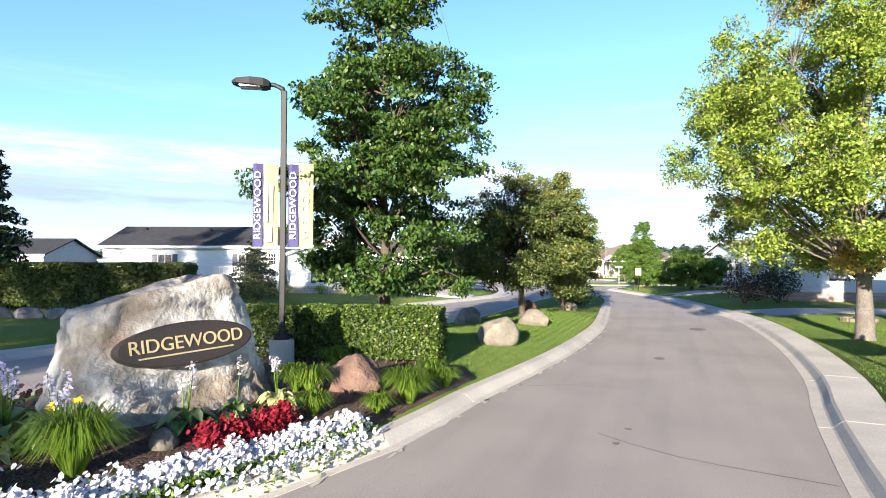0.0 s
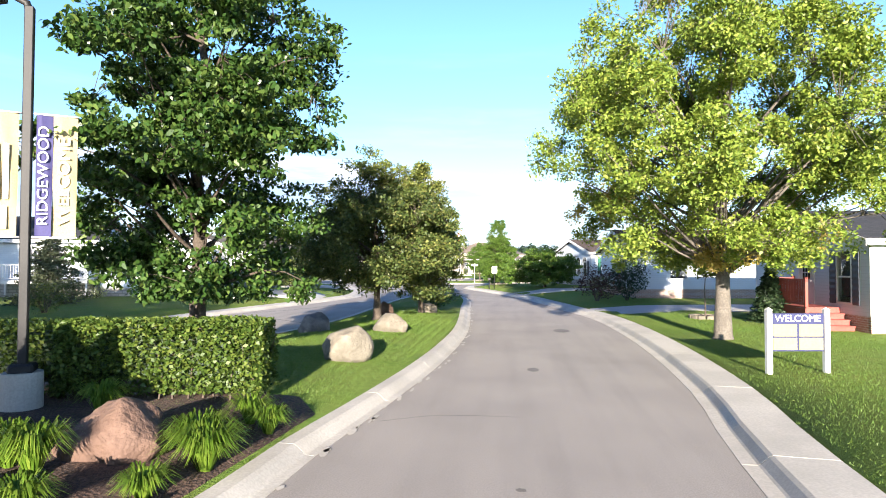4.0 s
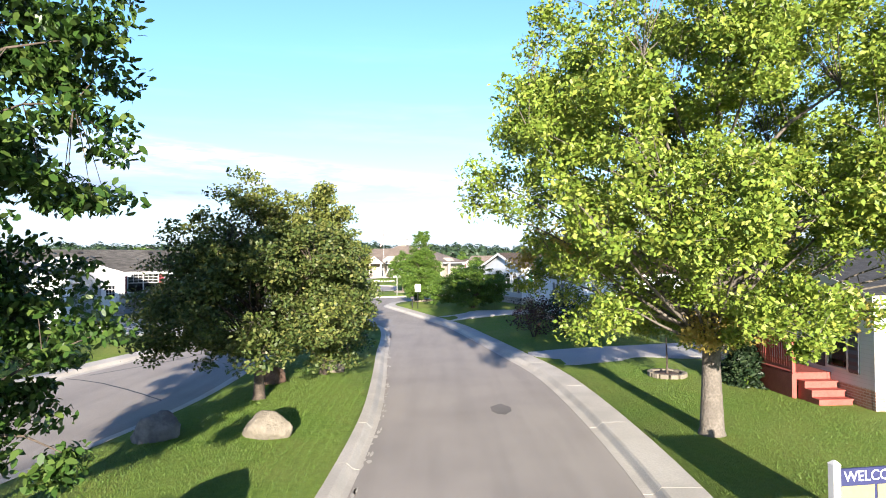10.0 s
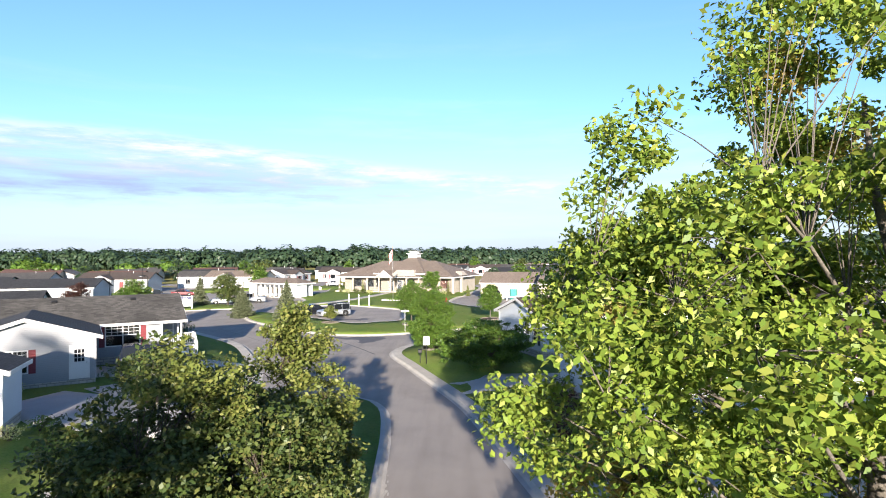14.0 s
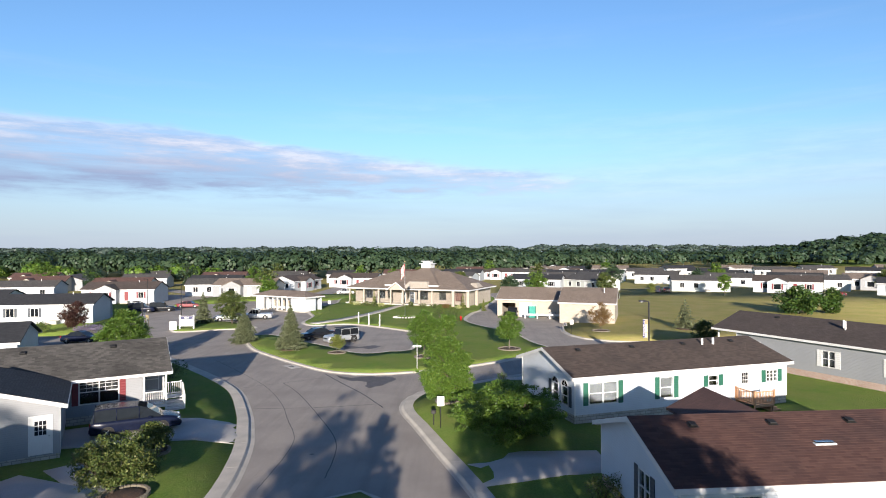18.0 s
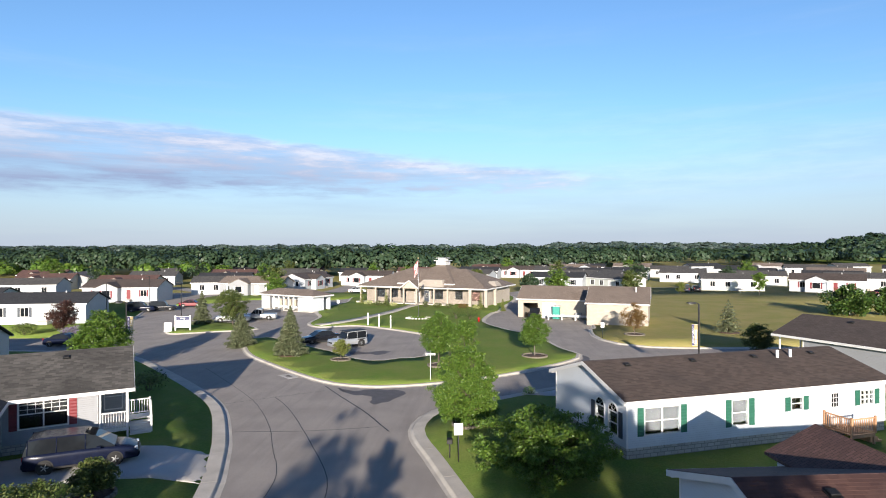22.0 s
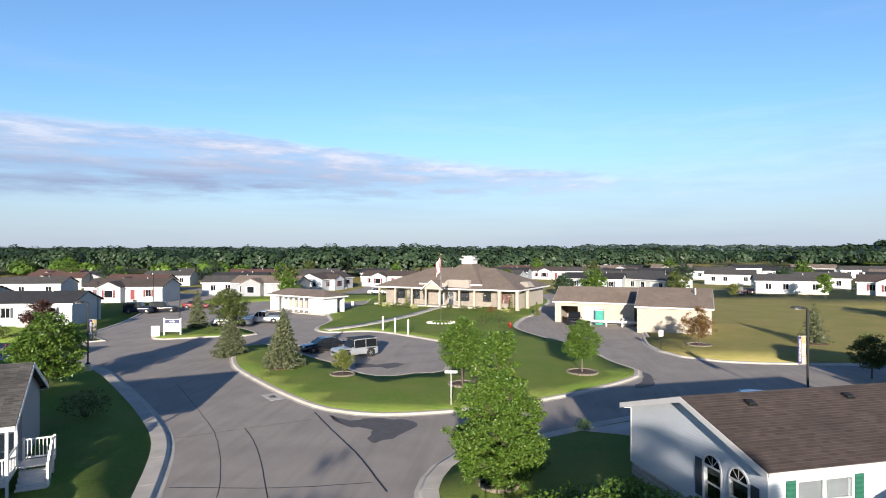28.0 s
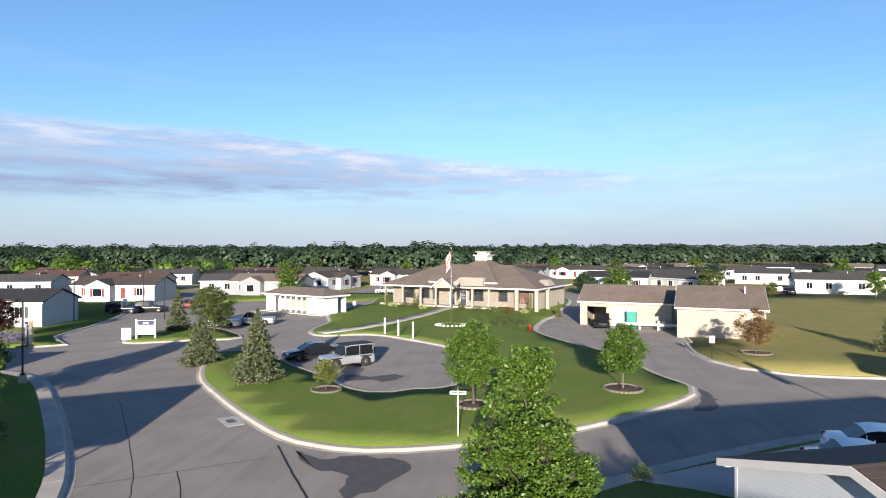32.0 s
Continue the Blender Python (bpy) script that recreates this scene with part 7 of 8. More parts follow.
def car(name, m, Lc, Wc, profile, cabin, paint, label, wheels=(0.19, 0.79), r=0.33, category="car", glass="dark_glass", boxy=0.0, plate=True):
    """profile: (x, z) of the body's top from tail to nose, as shares of length; cabin: (x, z) of the roof line. +x is the nose."""
    root = thing(name, m, label, category, "vehicles")
    lo = 0.22
    W = Wc / 2
    bm = bmesh.new()
    rows = []
    pu, pz = [q[0] for q in profile], [q[1] for q in profile]
    half = ((0.88, 0.0, 0), (0.97, 0.06, 0), (1.0, 0.18, 0), (1.0, -0.26, 1), (0.985, -0.16, 1), (0.95, -0.06, 1), (0.88, -0.015, 1), (0.55, 0.012, 1))
    sect = [(-1, *q) for q in half] + [(1, *q) for q in half[::-1]]
    for k in range(29):
        u = 0.5 - 0.5 * math.cos(math.pi * k / 28)
        z = sum(np.interp(min(1, max(0, u + d)), pu, pz) for d in (-0.02, 0.0, 0.02)) / 3
        x = (u - 0.5) * Lc
        e = min(u, 1 - u)
        w = W * ((0.78 + 0.22 * min(1.0, e / 0.14) ** 0.5) if not boxy else (0.93 + 0.07 * min(1.0, e / 0.05)))
        rows.append([bm.verts.new((x, s * q * w, (z if top else lo) + h)) for s, q, h, top in sect])
    for a, b in zip(rows, rows[1:]):
        for i in range(16):
            bm.faces.new((a[i], a[(i + 1) % 16], b[(i + 1) % 16], b[i]))
    bm.faces.new(rows[0])
    bm.faces.new(rows[-1][::-1])
    bmesh.ops.recalc_face_normals(bm, faces=bm.faces)
    body = part("body", bm, paint, root, smooth=True)
    # greenhouse: pillars and roof in paint, glass inside
    base = [np.interp(u, [p[0] for p in profile], [p[1] for p in profile]) for u, _ in cabin]
    bm = bmesh.new()
    rows = []
    for (u, z), b0 in zip(cabin, base):
        x = (u - 0.5) * Lc
        k = 0.90 - 0.16 * min(1, (z - b0) / 0.6) * (1 - 0.8 * boxy)
        rows.append([bm.verts.new((x, s * q * W, h)) for s, q, h in ((-1, 0.90, b0 - 0.02), (-1, k, z), (1, k, z), (1, 0.90, b0 - 0.02))])
    for a, b in zip(rows, rows[1:]):
        for i in range(4):
            bm.faces.new((a[i], a[(i + 1) % 4], b[(i + 1) % 4], b[i]))
    bm.faces.new(rows[0])
    bm.faces.new(rows[-1][::-1])
    bmesh.ops.recalc_face_normals(bm, faces=bm.faces)
    part("glazing", bm, glass, root)
    roofs = [i for i in range(len(cabin)) if cabin[i][1] > max(z for _, z in cabin) - 0.12]
    a, b = roofs[0], roofs[-1]
    bm = bmesh.new()
    rr = []
    for i in roofs:
        x = (cabin[i][0] - 0.5) * Lc
        k = (0.90 - 0.16 * (1 - 0.8 * boxy)) * W + 0.012
        rr.append([bm.verts.new((x, s * k, cabin[i][1] + dz)) for s, dz in ((-1, -0.07), (-1, 0.018), (1, 0.018), (1, -0.07))])
    for p, q in zip(rr, rr[1:]):
        for i in range(4):
            bm.faces.new((p[i], p[(i + 1) % 4], q[(i + 1) % 4], q[i]))
    bm.faces.new(rr[0])
    bm.faces.new(rr[-1][::-1])
    bmesh.ops.recalc_face_normals(bm, faces=bm.faces)
    part("roof", bm, paint, root)
    for u in ((cabin[a][0] + cabin[b][0]) / 2, cabin[b][0] + 0.01, cabin[a][0] - 0.005):
        zz = np.interp(u, [p[0] for p in profile], [p[1] for p in profile])
        for s in (-1, 1):
            x = (u - 0.5) * Lc
            pole("pillar", [(x, s * 0.895 * W, zz - 0.03), (x, s * (0.905 - 0.16 * (1 - 0.8 * boxy)) * W, max(z for _, z in cabin) - 0.03)], [0.035, 0.03], paint, root, 4)
    for u in wheels:
        for s in (-1, 1):
            x = (u - 0.5) * Lc
            bm = bmesh.new()
            bmesh.ops.create_cone(bm, segments=20, radius1=r * 1.16, radius2=r * 1.16, depth=0.03, cap_ends=True, matrix=pose(x, s * (W - 0.012), r * 1.02, 90, 0, 0))
            part("wheel_arch", bm, "tyre", root)
            wheel(root, x, s * (W - 0.10), r)
    for s in (-1, 1):
        box("headlamp", Lc * 0.462, Lc * 0.497, s * W * 0.62 - 0.16, s * W * 0.62 + 0.16, 0.60, 0.74, "clear_lamp", root, bevel=0.02)
        box("tail_lamp", -Lc * 0.503, -Lc * 0.475, s * W * 0.70 - 0.10, s * W * 0.70 + 0.10, 0.72, 0.95, "red_lamp", root, bevel=0.02)
        box("wing_mirror", Lc * 0.13, Lc * 0.17, s * (W + 0.10) - 0.08, s * (W + 0.10) + 0.08, 0.98, 1.10, paint, root, bevel=0.02)
        box("sill", -Lc * 0.28, Lc * 0.27, s * W - 0.02, s * W + 0.012, 0.24, 0.33, "tyre", root)
    box("front_bumper", Lc * 0.478, Lc * 0.512, -W * 0.78, W * 0.78, 0.30, 0.52, paint, root, bevel=0.03)
    box("rear_bumper", -Lc * 0.512, -Lc * 0.478, -W * 0.80, W * 0.80, 0.32, 0.55, paint, root, bevel=0.03)
    box("grille", Lc * 0.497, Lc * 0.505, -W * 0.42, W * 0.42, 0.56, 0.72, "black_metal", root)
    return root


VAN = ([(0, 0.95), (0.03, 1.02), (0.45, 1.02), (0.72, 1.0), (0.90, 0.88), (0.98, 0.74), (1.0, 0.6)], [(0.005, 1.03), (0.05, 1.68), (0.15, 1.74), (0.52, 1.72), (0.62, 1.58), (0.79, 1.0)])
SEDAN = ([(0, 0.75), (0.02, 0.95), (0.18, 0.98), (0.45, 0.93), (0.70, 0.92), (0.92, 0.78), (1.0, 0.60)], [(0.15, 0.97), (0.27, 1.36), (0.36, 1.45), (0.50, 1.45), (0.58, 1.36), (0.73, 0.93)])
SUV = ([(0, 0.9), (0.02, 1.0), (0.5, 1.0), (0.68, 1.02), (0.72, 1.02), (0.97, 0.98), (1.0, 0.7)], [(0.005, 1.0), (0.03, 1.78), (0.15, 1.82), (0.50, 1.80), (0.58, 1.72), (0.66, 1.04)])
TRUCK = ([(0, 1.0), (0.02, 1.02), (0.40, 1.02), (0.66, 1.05), (0.72, 1.05), (0.96, 1.0), (1.0, 0.72)], [(0.40, 1.03), (0.41, 1.70), (0.46, 1.76), (0.58, 1.74), (0.63, 1.62), (0.72, 1.06)])
car("minivan", at_ground(-20.9, 52.7, 29, 0.055), 5.0, 1.9, *VAN, "blue_car", "dark blue minivan parked on a driveway", category="van")
car("sedan", pose(-20.2, 94.2, 0, 0, 0, 218), 4.9, 1.85, *SEDAN, "black_car", "black saloon car parked nose-in to the lawn")
jeep = car("off_road_car", pose(-16.2, 91.4, 0, 0, 0, 222), 4.4, 1.85, *SUV, "silver_paint", "boxy silver off-road car with a black soft top", r=0.40, boxy=0.85)
box("soft_top", -2.1, 0.55, -0.80, 0.80, 1.80, 1.86, "black_metal", jeep, bevel=0.02)
for u in (0.19, 0.79):
    for s in (-1, 1):
        x = (u - 0.5) * 4.4
        box("fender_flare", x - 0.5, x + 0.5, s * 0.95 - 0.10, s * 0.95 + 0.06, 0.82, 0.90, "black_metal", jeep, bevel=0.03)
pole("spare_tyre", [(-2.28, 0, 1.05), (-2.5, 0, 1.05)], [0.40, 0.40], "tyre", jeep, 18)
car("pickup_truck", pose(-39.6, 113.2, 0, 0, 0, 190), 5.4, 1.95, *TRUCK, "silver_paint", "silver pickup truck parked beyond the spruces", r=0.38, category="truck", boxy=0.5)
car("pickup_truck", pose(-36.5, 116.5, 0, 0, 0, 190), 5.4, 1.95, *TRUCK, "silver_paint", "pale silver pickup truck in the car park", r=0.38, category="truck", boxy=0.5)
car("hatchback", at_ground(11.6, 69.2, -10, 0.08), 4.4, 1.8, *SEDAN, "white_car", "white car on a concrete pad")
car("sedan", at_ground(13.7, 71.5, -12, 0.08), 4.8, 1.85, *SEDAN, "white_car", "white saloon car on a concrete pad")
car("pickup_truck", pose(8.2, 119.6, 0.0, 0, 0, -100), 4.6, 1.8, *TRUCK, "black_car", "dark utility truck at the open garage bay", r=0.36, category="truck", boxy=0.5)
for i, (x, y, yaw, kind, paint, lb) in enumerate(((-62.5, 126.5, 20, SUV, "blue_car", "dark blue car parked at a white home"), (-60.0, 129.5, 20, SUV, "black_car", "black car parked at a white home"), (-58, 136.5, 10, SEDAN, "red_paint", "red car parked by the homes"), (52, 178, 80, SUV, "blue_car", "blue car among the far homes"), (55, 179, 80, SEDAN, "black_car", "dark car among the far homes"), (92, 165, 10, SEDAN, "red_paint", "red car beside a far white home"), (34, 205, 60, SEDAN, "slate_paint", "grey car among the far homes"), (-33, 175, 10, SEDAN, "white_car", "white car behind the pavilion"), (-50, 90.5, 5, SEDAN, "blue_car", "blue car at the kerb of the side street"))):
    car("parked_car", pose(x, y, 0.0 if gz(x, y) < 0.1 else gz(x, y), 0, 0, yaw), 4.6, 1.85, *kind, paint, lb)

# ---- things at the maintenance building ----
pt = thing("portable_toilet", pose(11.6, 119.0, 0.0, 0, 0, -17), "teal green portable toilet", "toilet")
M["teal"] = surf("teal_plastic", (0.03, 0.26, 0.21), (0.05, 0.32, 0.26), 12, 2, 0.5, bump=0.05, stain=0.15)
box("cabin", -0.55, 0.55, -0.55, 0.55, 0.05, 2.05, "teal", pt, bevel=0.04)
box("door", -0.4, 0.4, -0.585, -0.552, 0.15, 1.9, "teal", pt, bevel=0.01)
box("roof_cap", -0.6, 0.6, -0.6, 0.6, 2.05, 2.18, "white_trim", pt, bevel=0.04)
fn = thing("barrier_fence", pose(10.2, 117.9, 0.0, 0, 0, -14), "low white rail fence before the garage", "fence")
for i in range(4):
    box("post", i * 2.1 - 0.09, i * 2.1 + 0.09, -0.09, 0.09, -0.2, 0.95, "white_trim", fn)
box("rail", -0.2, 6.5, -0.13, -0.09, 0.55, 0.85, "white_trim", fn)
gn = thing("air_conditioner", pose(15.0, 118.3, 0.0, 0, 0, -17), "grey air conditioning unit on a slab", "air conditioner")
box("cabinet", -0.5, 0.5, -0.45, 0.45, 0.08, 1.1, "grey_metal", gn, bevel=0.03)
box("slab", -0.6, 0.6, -0.55, 0.55, -0.1, 0.08, "concrete", gn)
hy_ = thing("fire_hydrant", at_ground(-0.9, 114.0), "red fire hydrant on the lawn", "hydrant")
pole("barrel", [(0, 0, -0.1), (0, 0, 0.55), (0, 0, 0.7), (0, 0, 0.78)], [0.13, 0.13, 0.10, 0.03], "red_lamp", hy_, 10)
pole("outlet", [(-0.22, 0, 0.45), (0.22, 0, 0.45)], [0.07, 0.07], "red_lamp", hy_, 8)

# dark sealed patches and stains on the asphalt
M["dark_asphalt"] = surf("sealed_asphalt", (0.085, 0.077, 0.076), (0.125, 0.114, 0.110), 30, 2, 0.7, bump=0.2, stain=0.3, world_space=True)
g = random.Random(77)
for nm, pts in (("a", [(-15.0, 88.0), (-13.2, 87.6), (-11.2, 88.8), (-10.6, 87.6), (-11.6, 85.8), (-12.6, 86.6), (-14.4, 85.9)]), ("b", [(7.6, 90.4), (8.3, 90.9), (9.2, 89.0), (10.5, 86.6), (10.6, 84.8), (9.9, 81.6), (8.4, 80.9), (9.9, 84.6), (10.2, 87.1), (8.5, 90.0)]), ("c", [(-12.4, 71.0), (-10.6, 70.4), (-8.4, 70.9), (-6.6, 70.2), (-7.2, 67.6), (-8.6, 66.4), (-9.2, 68.6), (-10.8, 69.0)])):
    ln = smooth_line([(x + g.uniform(-0.15, 0.15), y + g.uniform(-0.15, 0.15)) for x, y in pts], 0.4, True)
    ln = [(x + 0.35 * noise.noise(Vector((x * 1.7, y * 1.7, 0))) + 0.12 * noise.noise(Vector((x * 6, y * 6, 0))), y + 0.35 * noise.noise(Vector((x * 1.7, y * 1.7, 5))) + 0.12 * noise.noise(Vector((x * 6, y * 6, 5)))) for x, y in ln]
    bm = bmesh.new()
    bm.faces.new([bm.verts.new((x, y, 0.004)) for x, y in ln])
    bmesh.ops.triangulate(bm, faces=bm.faces[:])
    bmesh.ops.recalc_face_normals(bm, faces=bm.faces)
    tagged(part("asphalt_patch", bm, "dark_asphalt"), "dark damp patch on the worn asphalt", "patch", kind="structure")

# ---- trees ----
broadleaf("tree", on(6.4, 19.7), [(2.6, 2.4), (3.3, 4.3), (4.5, 4.9), (6.5, 4.9), (8.3, 4.2), (9.2, 3.7), (10.0, 3.0), (10.8, 2.4), (11.3, 1.5), (11.7, 0.4)], 0.24, "leaf_big", "pale_bark", 1120, 170, 0.112, "tall locust tree with bright yellow-green leaves and pale trunk", seed=21, clump_r=0.44, limbs=60, lump=0.28, fork=0.2, patch=("leaf_gold", 0.50), shell=0.36, trunk_top=0.88, boughs=230, spread=(0.50, 0.30), aspect=0.58, flat=0.85, droop=0.55)
broadleaf("tree", on(-6.3, 12.3), [(1.5, 1.3), (2.3, 2.3), (3.6, 2.5), (5.4, 2.75), (7.4, 2.2), (9.2, 1.6), (10.6, 0.9), (11.5, 0.2)], 0.17, "leaf_maple", "bark", 720, 105, 0.122, "tall pear tree with glossy dark green leaves", seed=33, flat=0.5, clump_r=0.42, limbs=56, lump=0.28, fork=0.14, shell=0.5, trunk_top=0.9, droop=0.8, aspect=0.52, boughs=135, spread=(0.46, 0.18), ovate=True)
broadleaf("tree", on(-5.1, 22.9), [(1.1, 1.2), (1.8, 2.8), (2.7, 3.1), (3.5, 2.8), (4.3, 2.2), (5.1, 1.4), (5.9, 0.7), (6.4, 0.2)], 0.15, "leaf_crab", "bark", 800, 100, 0.115, "rounded crab apple tree with dark green leaves", seed=41, patch=("leaf_olive", 0.36), clump_r=0.42, limbs=40, lump=0.22, fork=0.22, shell=0.45, boughs=150, spread=(0.40, 0.24), aspect=0.62)
broadleaf("tree", on(-4.0, 26.6), [(1.0, 0.9), (1.9, 1.5), (3.4, 1.45), (4.8, 1.15), (5.9, 0.6), (6.8, 0.15)], 0.12, "leaf_olive", "bark", 440, 90, 0.118, "young pear tree with olive yellow-green leaves", seed=52, clump_r=0.34, limbs=34, fork=0.18, shell=0.5, lump=0.20, boughs=90, spread=(0.24, 0.38), aspect=0.62)
broadleaf("tree", on(-1.5, 60.3), [(0.6, 1.2), (1.1, 1.75), (2.3, 1.8), (3.7, 1.4), (5.0, 0.85), (6.1, 0.35), (6.8, 0.05)], 0.10, "leaf_mid", "bark", 820, 90, 0.112, "upright conical tree with green leaves at the corner", seed=63, clump_r=0.32, limbs=30, fork=0.12, shell=0.45, lump=0.10, boughs=220, spread=(0.26, 0.22), aspect=0.62)
broadleaf("tree", on(2.6, 51.9), [(0.6, 2.0), (1.3, 3.0), (2.2, 2.9), (3.0, 1.7), (3.5, 0.5)], 0.10, "leaf_mid", "bark", 560, 74, 0.135, "low spreading dogwood with layered green leaves", seed=71, clump_r=0.42, limbs=30, fork=0.15, shell=0.45, stems=3, boughs=110, spread=(0.42, 0.14), flat=0.4, aspect=0.62)
broadleaf("tree", on(5.0, 85.2), [(1.3, 0.8), (1.9, 1.5), (2.9, 1.6), (3.8, 1.0), (4.4, 0.3)], 0.07, "leaf_mid", "pale_bark", 190, 60, 0.16, "small round maple in a ring of mulch", seed=81, clump_r=0.42, limbs=18, fork=0.3)
broadleaf("tree", on(-4.6, 79.6), [(1.2, 0.9), (1.9, 1.7), (3.2, 1.8), (4.4, 1.2), (5.1, 0.3)], 0.09, "leaf_mid", "bark", 220, 60, 0.16, "round young tree on the clubhouse lawn", seed=91, clump_r=0.45, limbs=18, fork=0.25)
broadleaf("tree", on(-35.2, 75.2), [(0.5, 1.2), (1.4, 2.3), (2.8, 2.4), (4.2, 1.8), (5.4, 0.6)], 0.10, "leaf_mid", "bark", 330, 60, 0.19, "broad light green tree at the bend", seed=97, clump_r=0.5, limbs=20, fork=0.15)
broadleaf("sapling", on(7.9, 26.2), [(1.6, 0.3), (2.2, 0.7), (2.9, 0.75), (3.5, 0.2)], 0.035, "leaf_crab", "bark", 60, 45, 0.13, "slim sapling in a small stone ring", seed=101, clump_r=0.3, limbs=10, fork=0.4)
broadleaf("tree", on(-16.6, 43.4), [(0.5, 1.2), (1.1, 1.9), (1.9, 1.8), (2.7, 0.7)], 0.06, "leaf_crab", "bark", 230, 60, 0.12, "small spreading tree in a brick-edged planter", seed=103, clump_r=0.35, limbs=16, fork=0.2, stems=2)
broadleaf("tree", on(-17.9, 49.0), [(0.3, 0.6), (0.7, 0.95), (1.15, 0.85), (1.6, 0.3)], 0.05, "leaf_crab", "bark", 150, 60, 0.12, "small bushy tree in a brick-edged planter", seed=107, clump_r=0.3, limbs=14, fork=0.2, stems=2)
broadleaf("tree", on(-14.8, 82.5), [(0.6, 0.5), (1.0, 0.8), (1.5, 0.75), (2.0, 0.25)], 0.05, "leaf_olive", "bark", 80, 50, 0.12, "small shrubby tree in a mulch ring", seed=109, clump_r=0.28, limbs=12, fork=0.3)
broadleaf("tree", on(19.3, 101.0), [(0.9, 0.7), (1.6, 1.5), (2.6, 1.6), (3.5, 0.9), (4.0, 0.3)], 0.06, "leaf_rust", "bark", 140, 45, 0.15, "small tree with rust-coloured leaves in a stone ring", seed=113, clump_r=0.4, limbs=18, fork=0.25)
broadleaf("tree", on(28.0, 86.0), [(1.0, 0.8), (1.7, 1.4), (2.6, 1.4), (3.5, 0.5)], 0.06, "leaf_crab", "bark", 150, 50, 0.16, "small dark green tree beside the side street", seed=117, clump_r=0.4, limbs=16, fork=0.3)
broadleaf("tree", on(-57.5, 100.0), [(0.6, 1.0), (1.6, 1.8), (2.8, 1.8), (4.0, 0.8)], 0.08, "leaf_red", "bark", 150, 50, 0.2, "dark plum-leaved tree beside a garage", seed=119, clump_r=0.5, limbs=16, fork=0.2)
broadleaf("tree", on(-37.6, 108.8), [(0.8, 1.2), (1.8, 2.2), (3.2, 2.3), (4.6, 1.6), (5.3, 0.5)], 0.10, "leaf_crab", "bark", 220, 50, 0.2, "round dark green tree on the grass islet", seed=121, clump_r=0.5, limbs=18, fork=0.2)
broadleaf("tree", (66, 168, 0.3), [(1.2, 0.9), (2.4, 1.6), (4.4, 1.5), (5.6, 0.5)], 0.08, "leaf_fresh", "bark", 110, 40, 0.24, "young tree on the dry field", seed=123, clump_r=0.5, limbs=14, fork=0.3)
broadleaf("tree", (48.6, 171.0, 0.3), [(0.5, 0.6), (1.2, 1.1), (2.2, 1.0), (2.8, 0.3)], 0.06, "leaf_olive", "bark", 70, 40, 0.2, "small bushy tree on the dry field", seed=125, clump_r=0.4, limbs=12, fork=0.3)
conifer("spruce", on(-20.8, 84.8), 5.2, 1.8, "needle", "grey-green spruce in a mulch ring", seed=3, tiers=18, needles=120, size=0.24, group="spruces on the lawn", whorl=11)
conifer("spruce", on(-28.6, 90.6), 4.1, 1.95, "needle", "grey-green bushy spruce on the lawn tip", seed=4, tiers=15, needles=120, size=0.24, group="spruces on the lawn", whorl=11)
conifer("spruce", on(-42.5, 109.2), 5.0, 1.5, "needle", "grey-green spruce on the grass islet", seed=6, tiers=15, needles=90, size=0.26, whorl=10)
conifer("pine", on(32.1, 103.3), 4.3, 1.9, "needle", "open-branched pine on the dry field", seed=8, tiers=12, needles=70, size=0.24, whorl=8)
conifer("spruce", on(-23.0, 27.6), 4.2, 1.9, "needle", "blue-grey spruce before a white home", seed=11, tiers=14, needles=90, size=0.22, whorl=10)
conifer("spruce", (-30.0, 16.0, 0.4), 10.5, 3.0, "dark_needle", "tall dark spruce beside the entrance drive", seed=13, tiers=20, needles=130, size=0.35, whorl=11)
conifer("evergreen", on(9.9, 24.9), 2.3, 0.75, "dark_needle", "dense dark evergreen beside a red porch", seed=15, tiers=14, needles=120, size=0.2, whorl=11, category="shrub")
shrub("yew", on(-4.0, 30.6), 1.25, 1.2, 1.4, "leaf_maple", "low dark yew under the median trees", 12, 2600, 0.12)
shrub("bush", on(4.9, 36.0), 1.3, 1.3, 2.1, "leaf_red", "open purple-brown bush beside a driveway", 14, 1500, 0.13)
shrub("bush", on(6.6, 36.1), 1.2, 1.0, 2.6, "dark_needle", "dense dark upright shrub by a white home", 16, 3000, 0.13)
shrub("bush", on(9.8, 24.6), 0.25, 0.25, 0.6, "leaf_fresh", "small round bush on the lawn", 18, 260, 0.08)
shrub("lavender", on(-53.5, 97.4), 2.6, 1.0, 1.2, "lavender", "mound of purple flowering shrubs beside the street", 20, 1700, 0.16)
shrub("bush", on(-61.0, 97.5), 1.6, 1.2, 1.6, "leaf_crab", "dark green shrub beside the street", 22, 1100, 0.18)
shrub("bush", on(3.2, 69.5), 0.5, 0.5, 0.7, "leaf_fresh", "small round bush at the corner of the lawn", 24, 320, 0.1)
shrub("bush", on(-26.5, 68.0), 1.5, 1.2, 1.6, "leaf_crab", "dark bushes beside a grey home", 26, 900, 0.16)
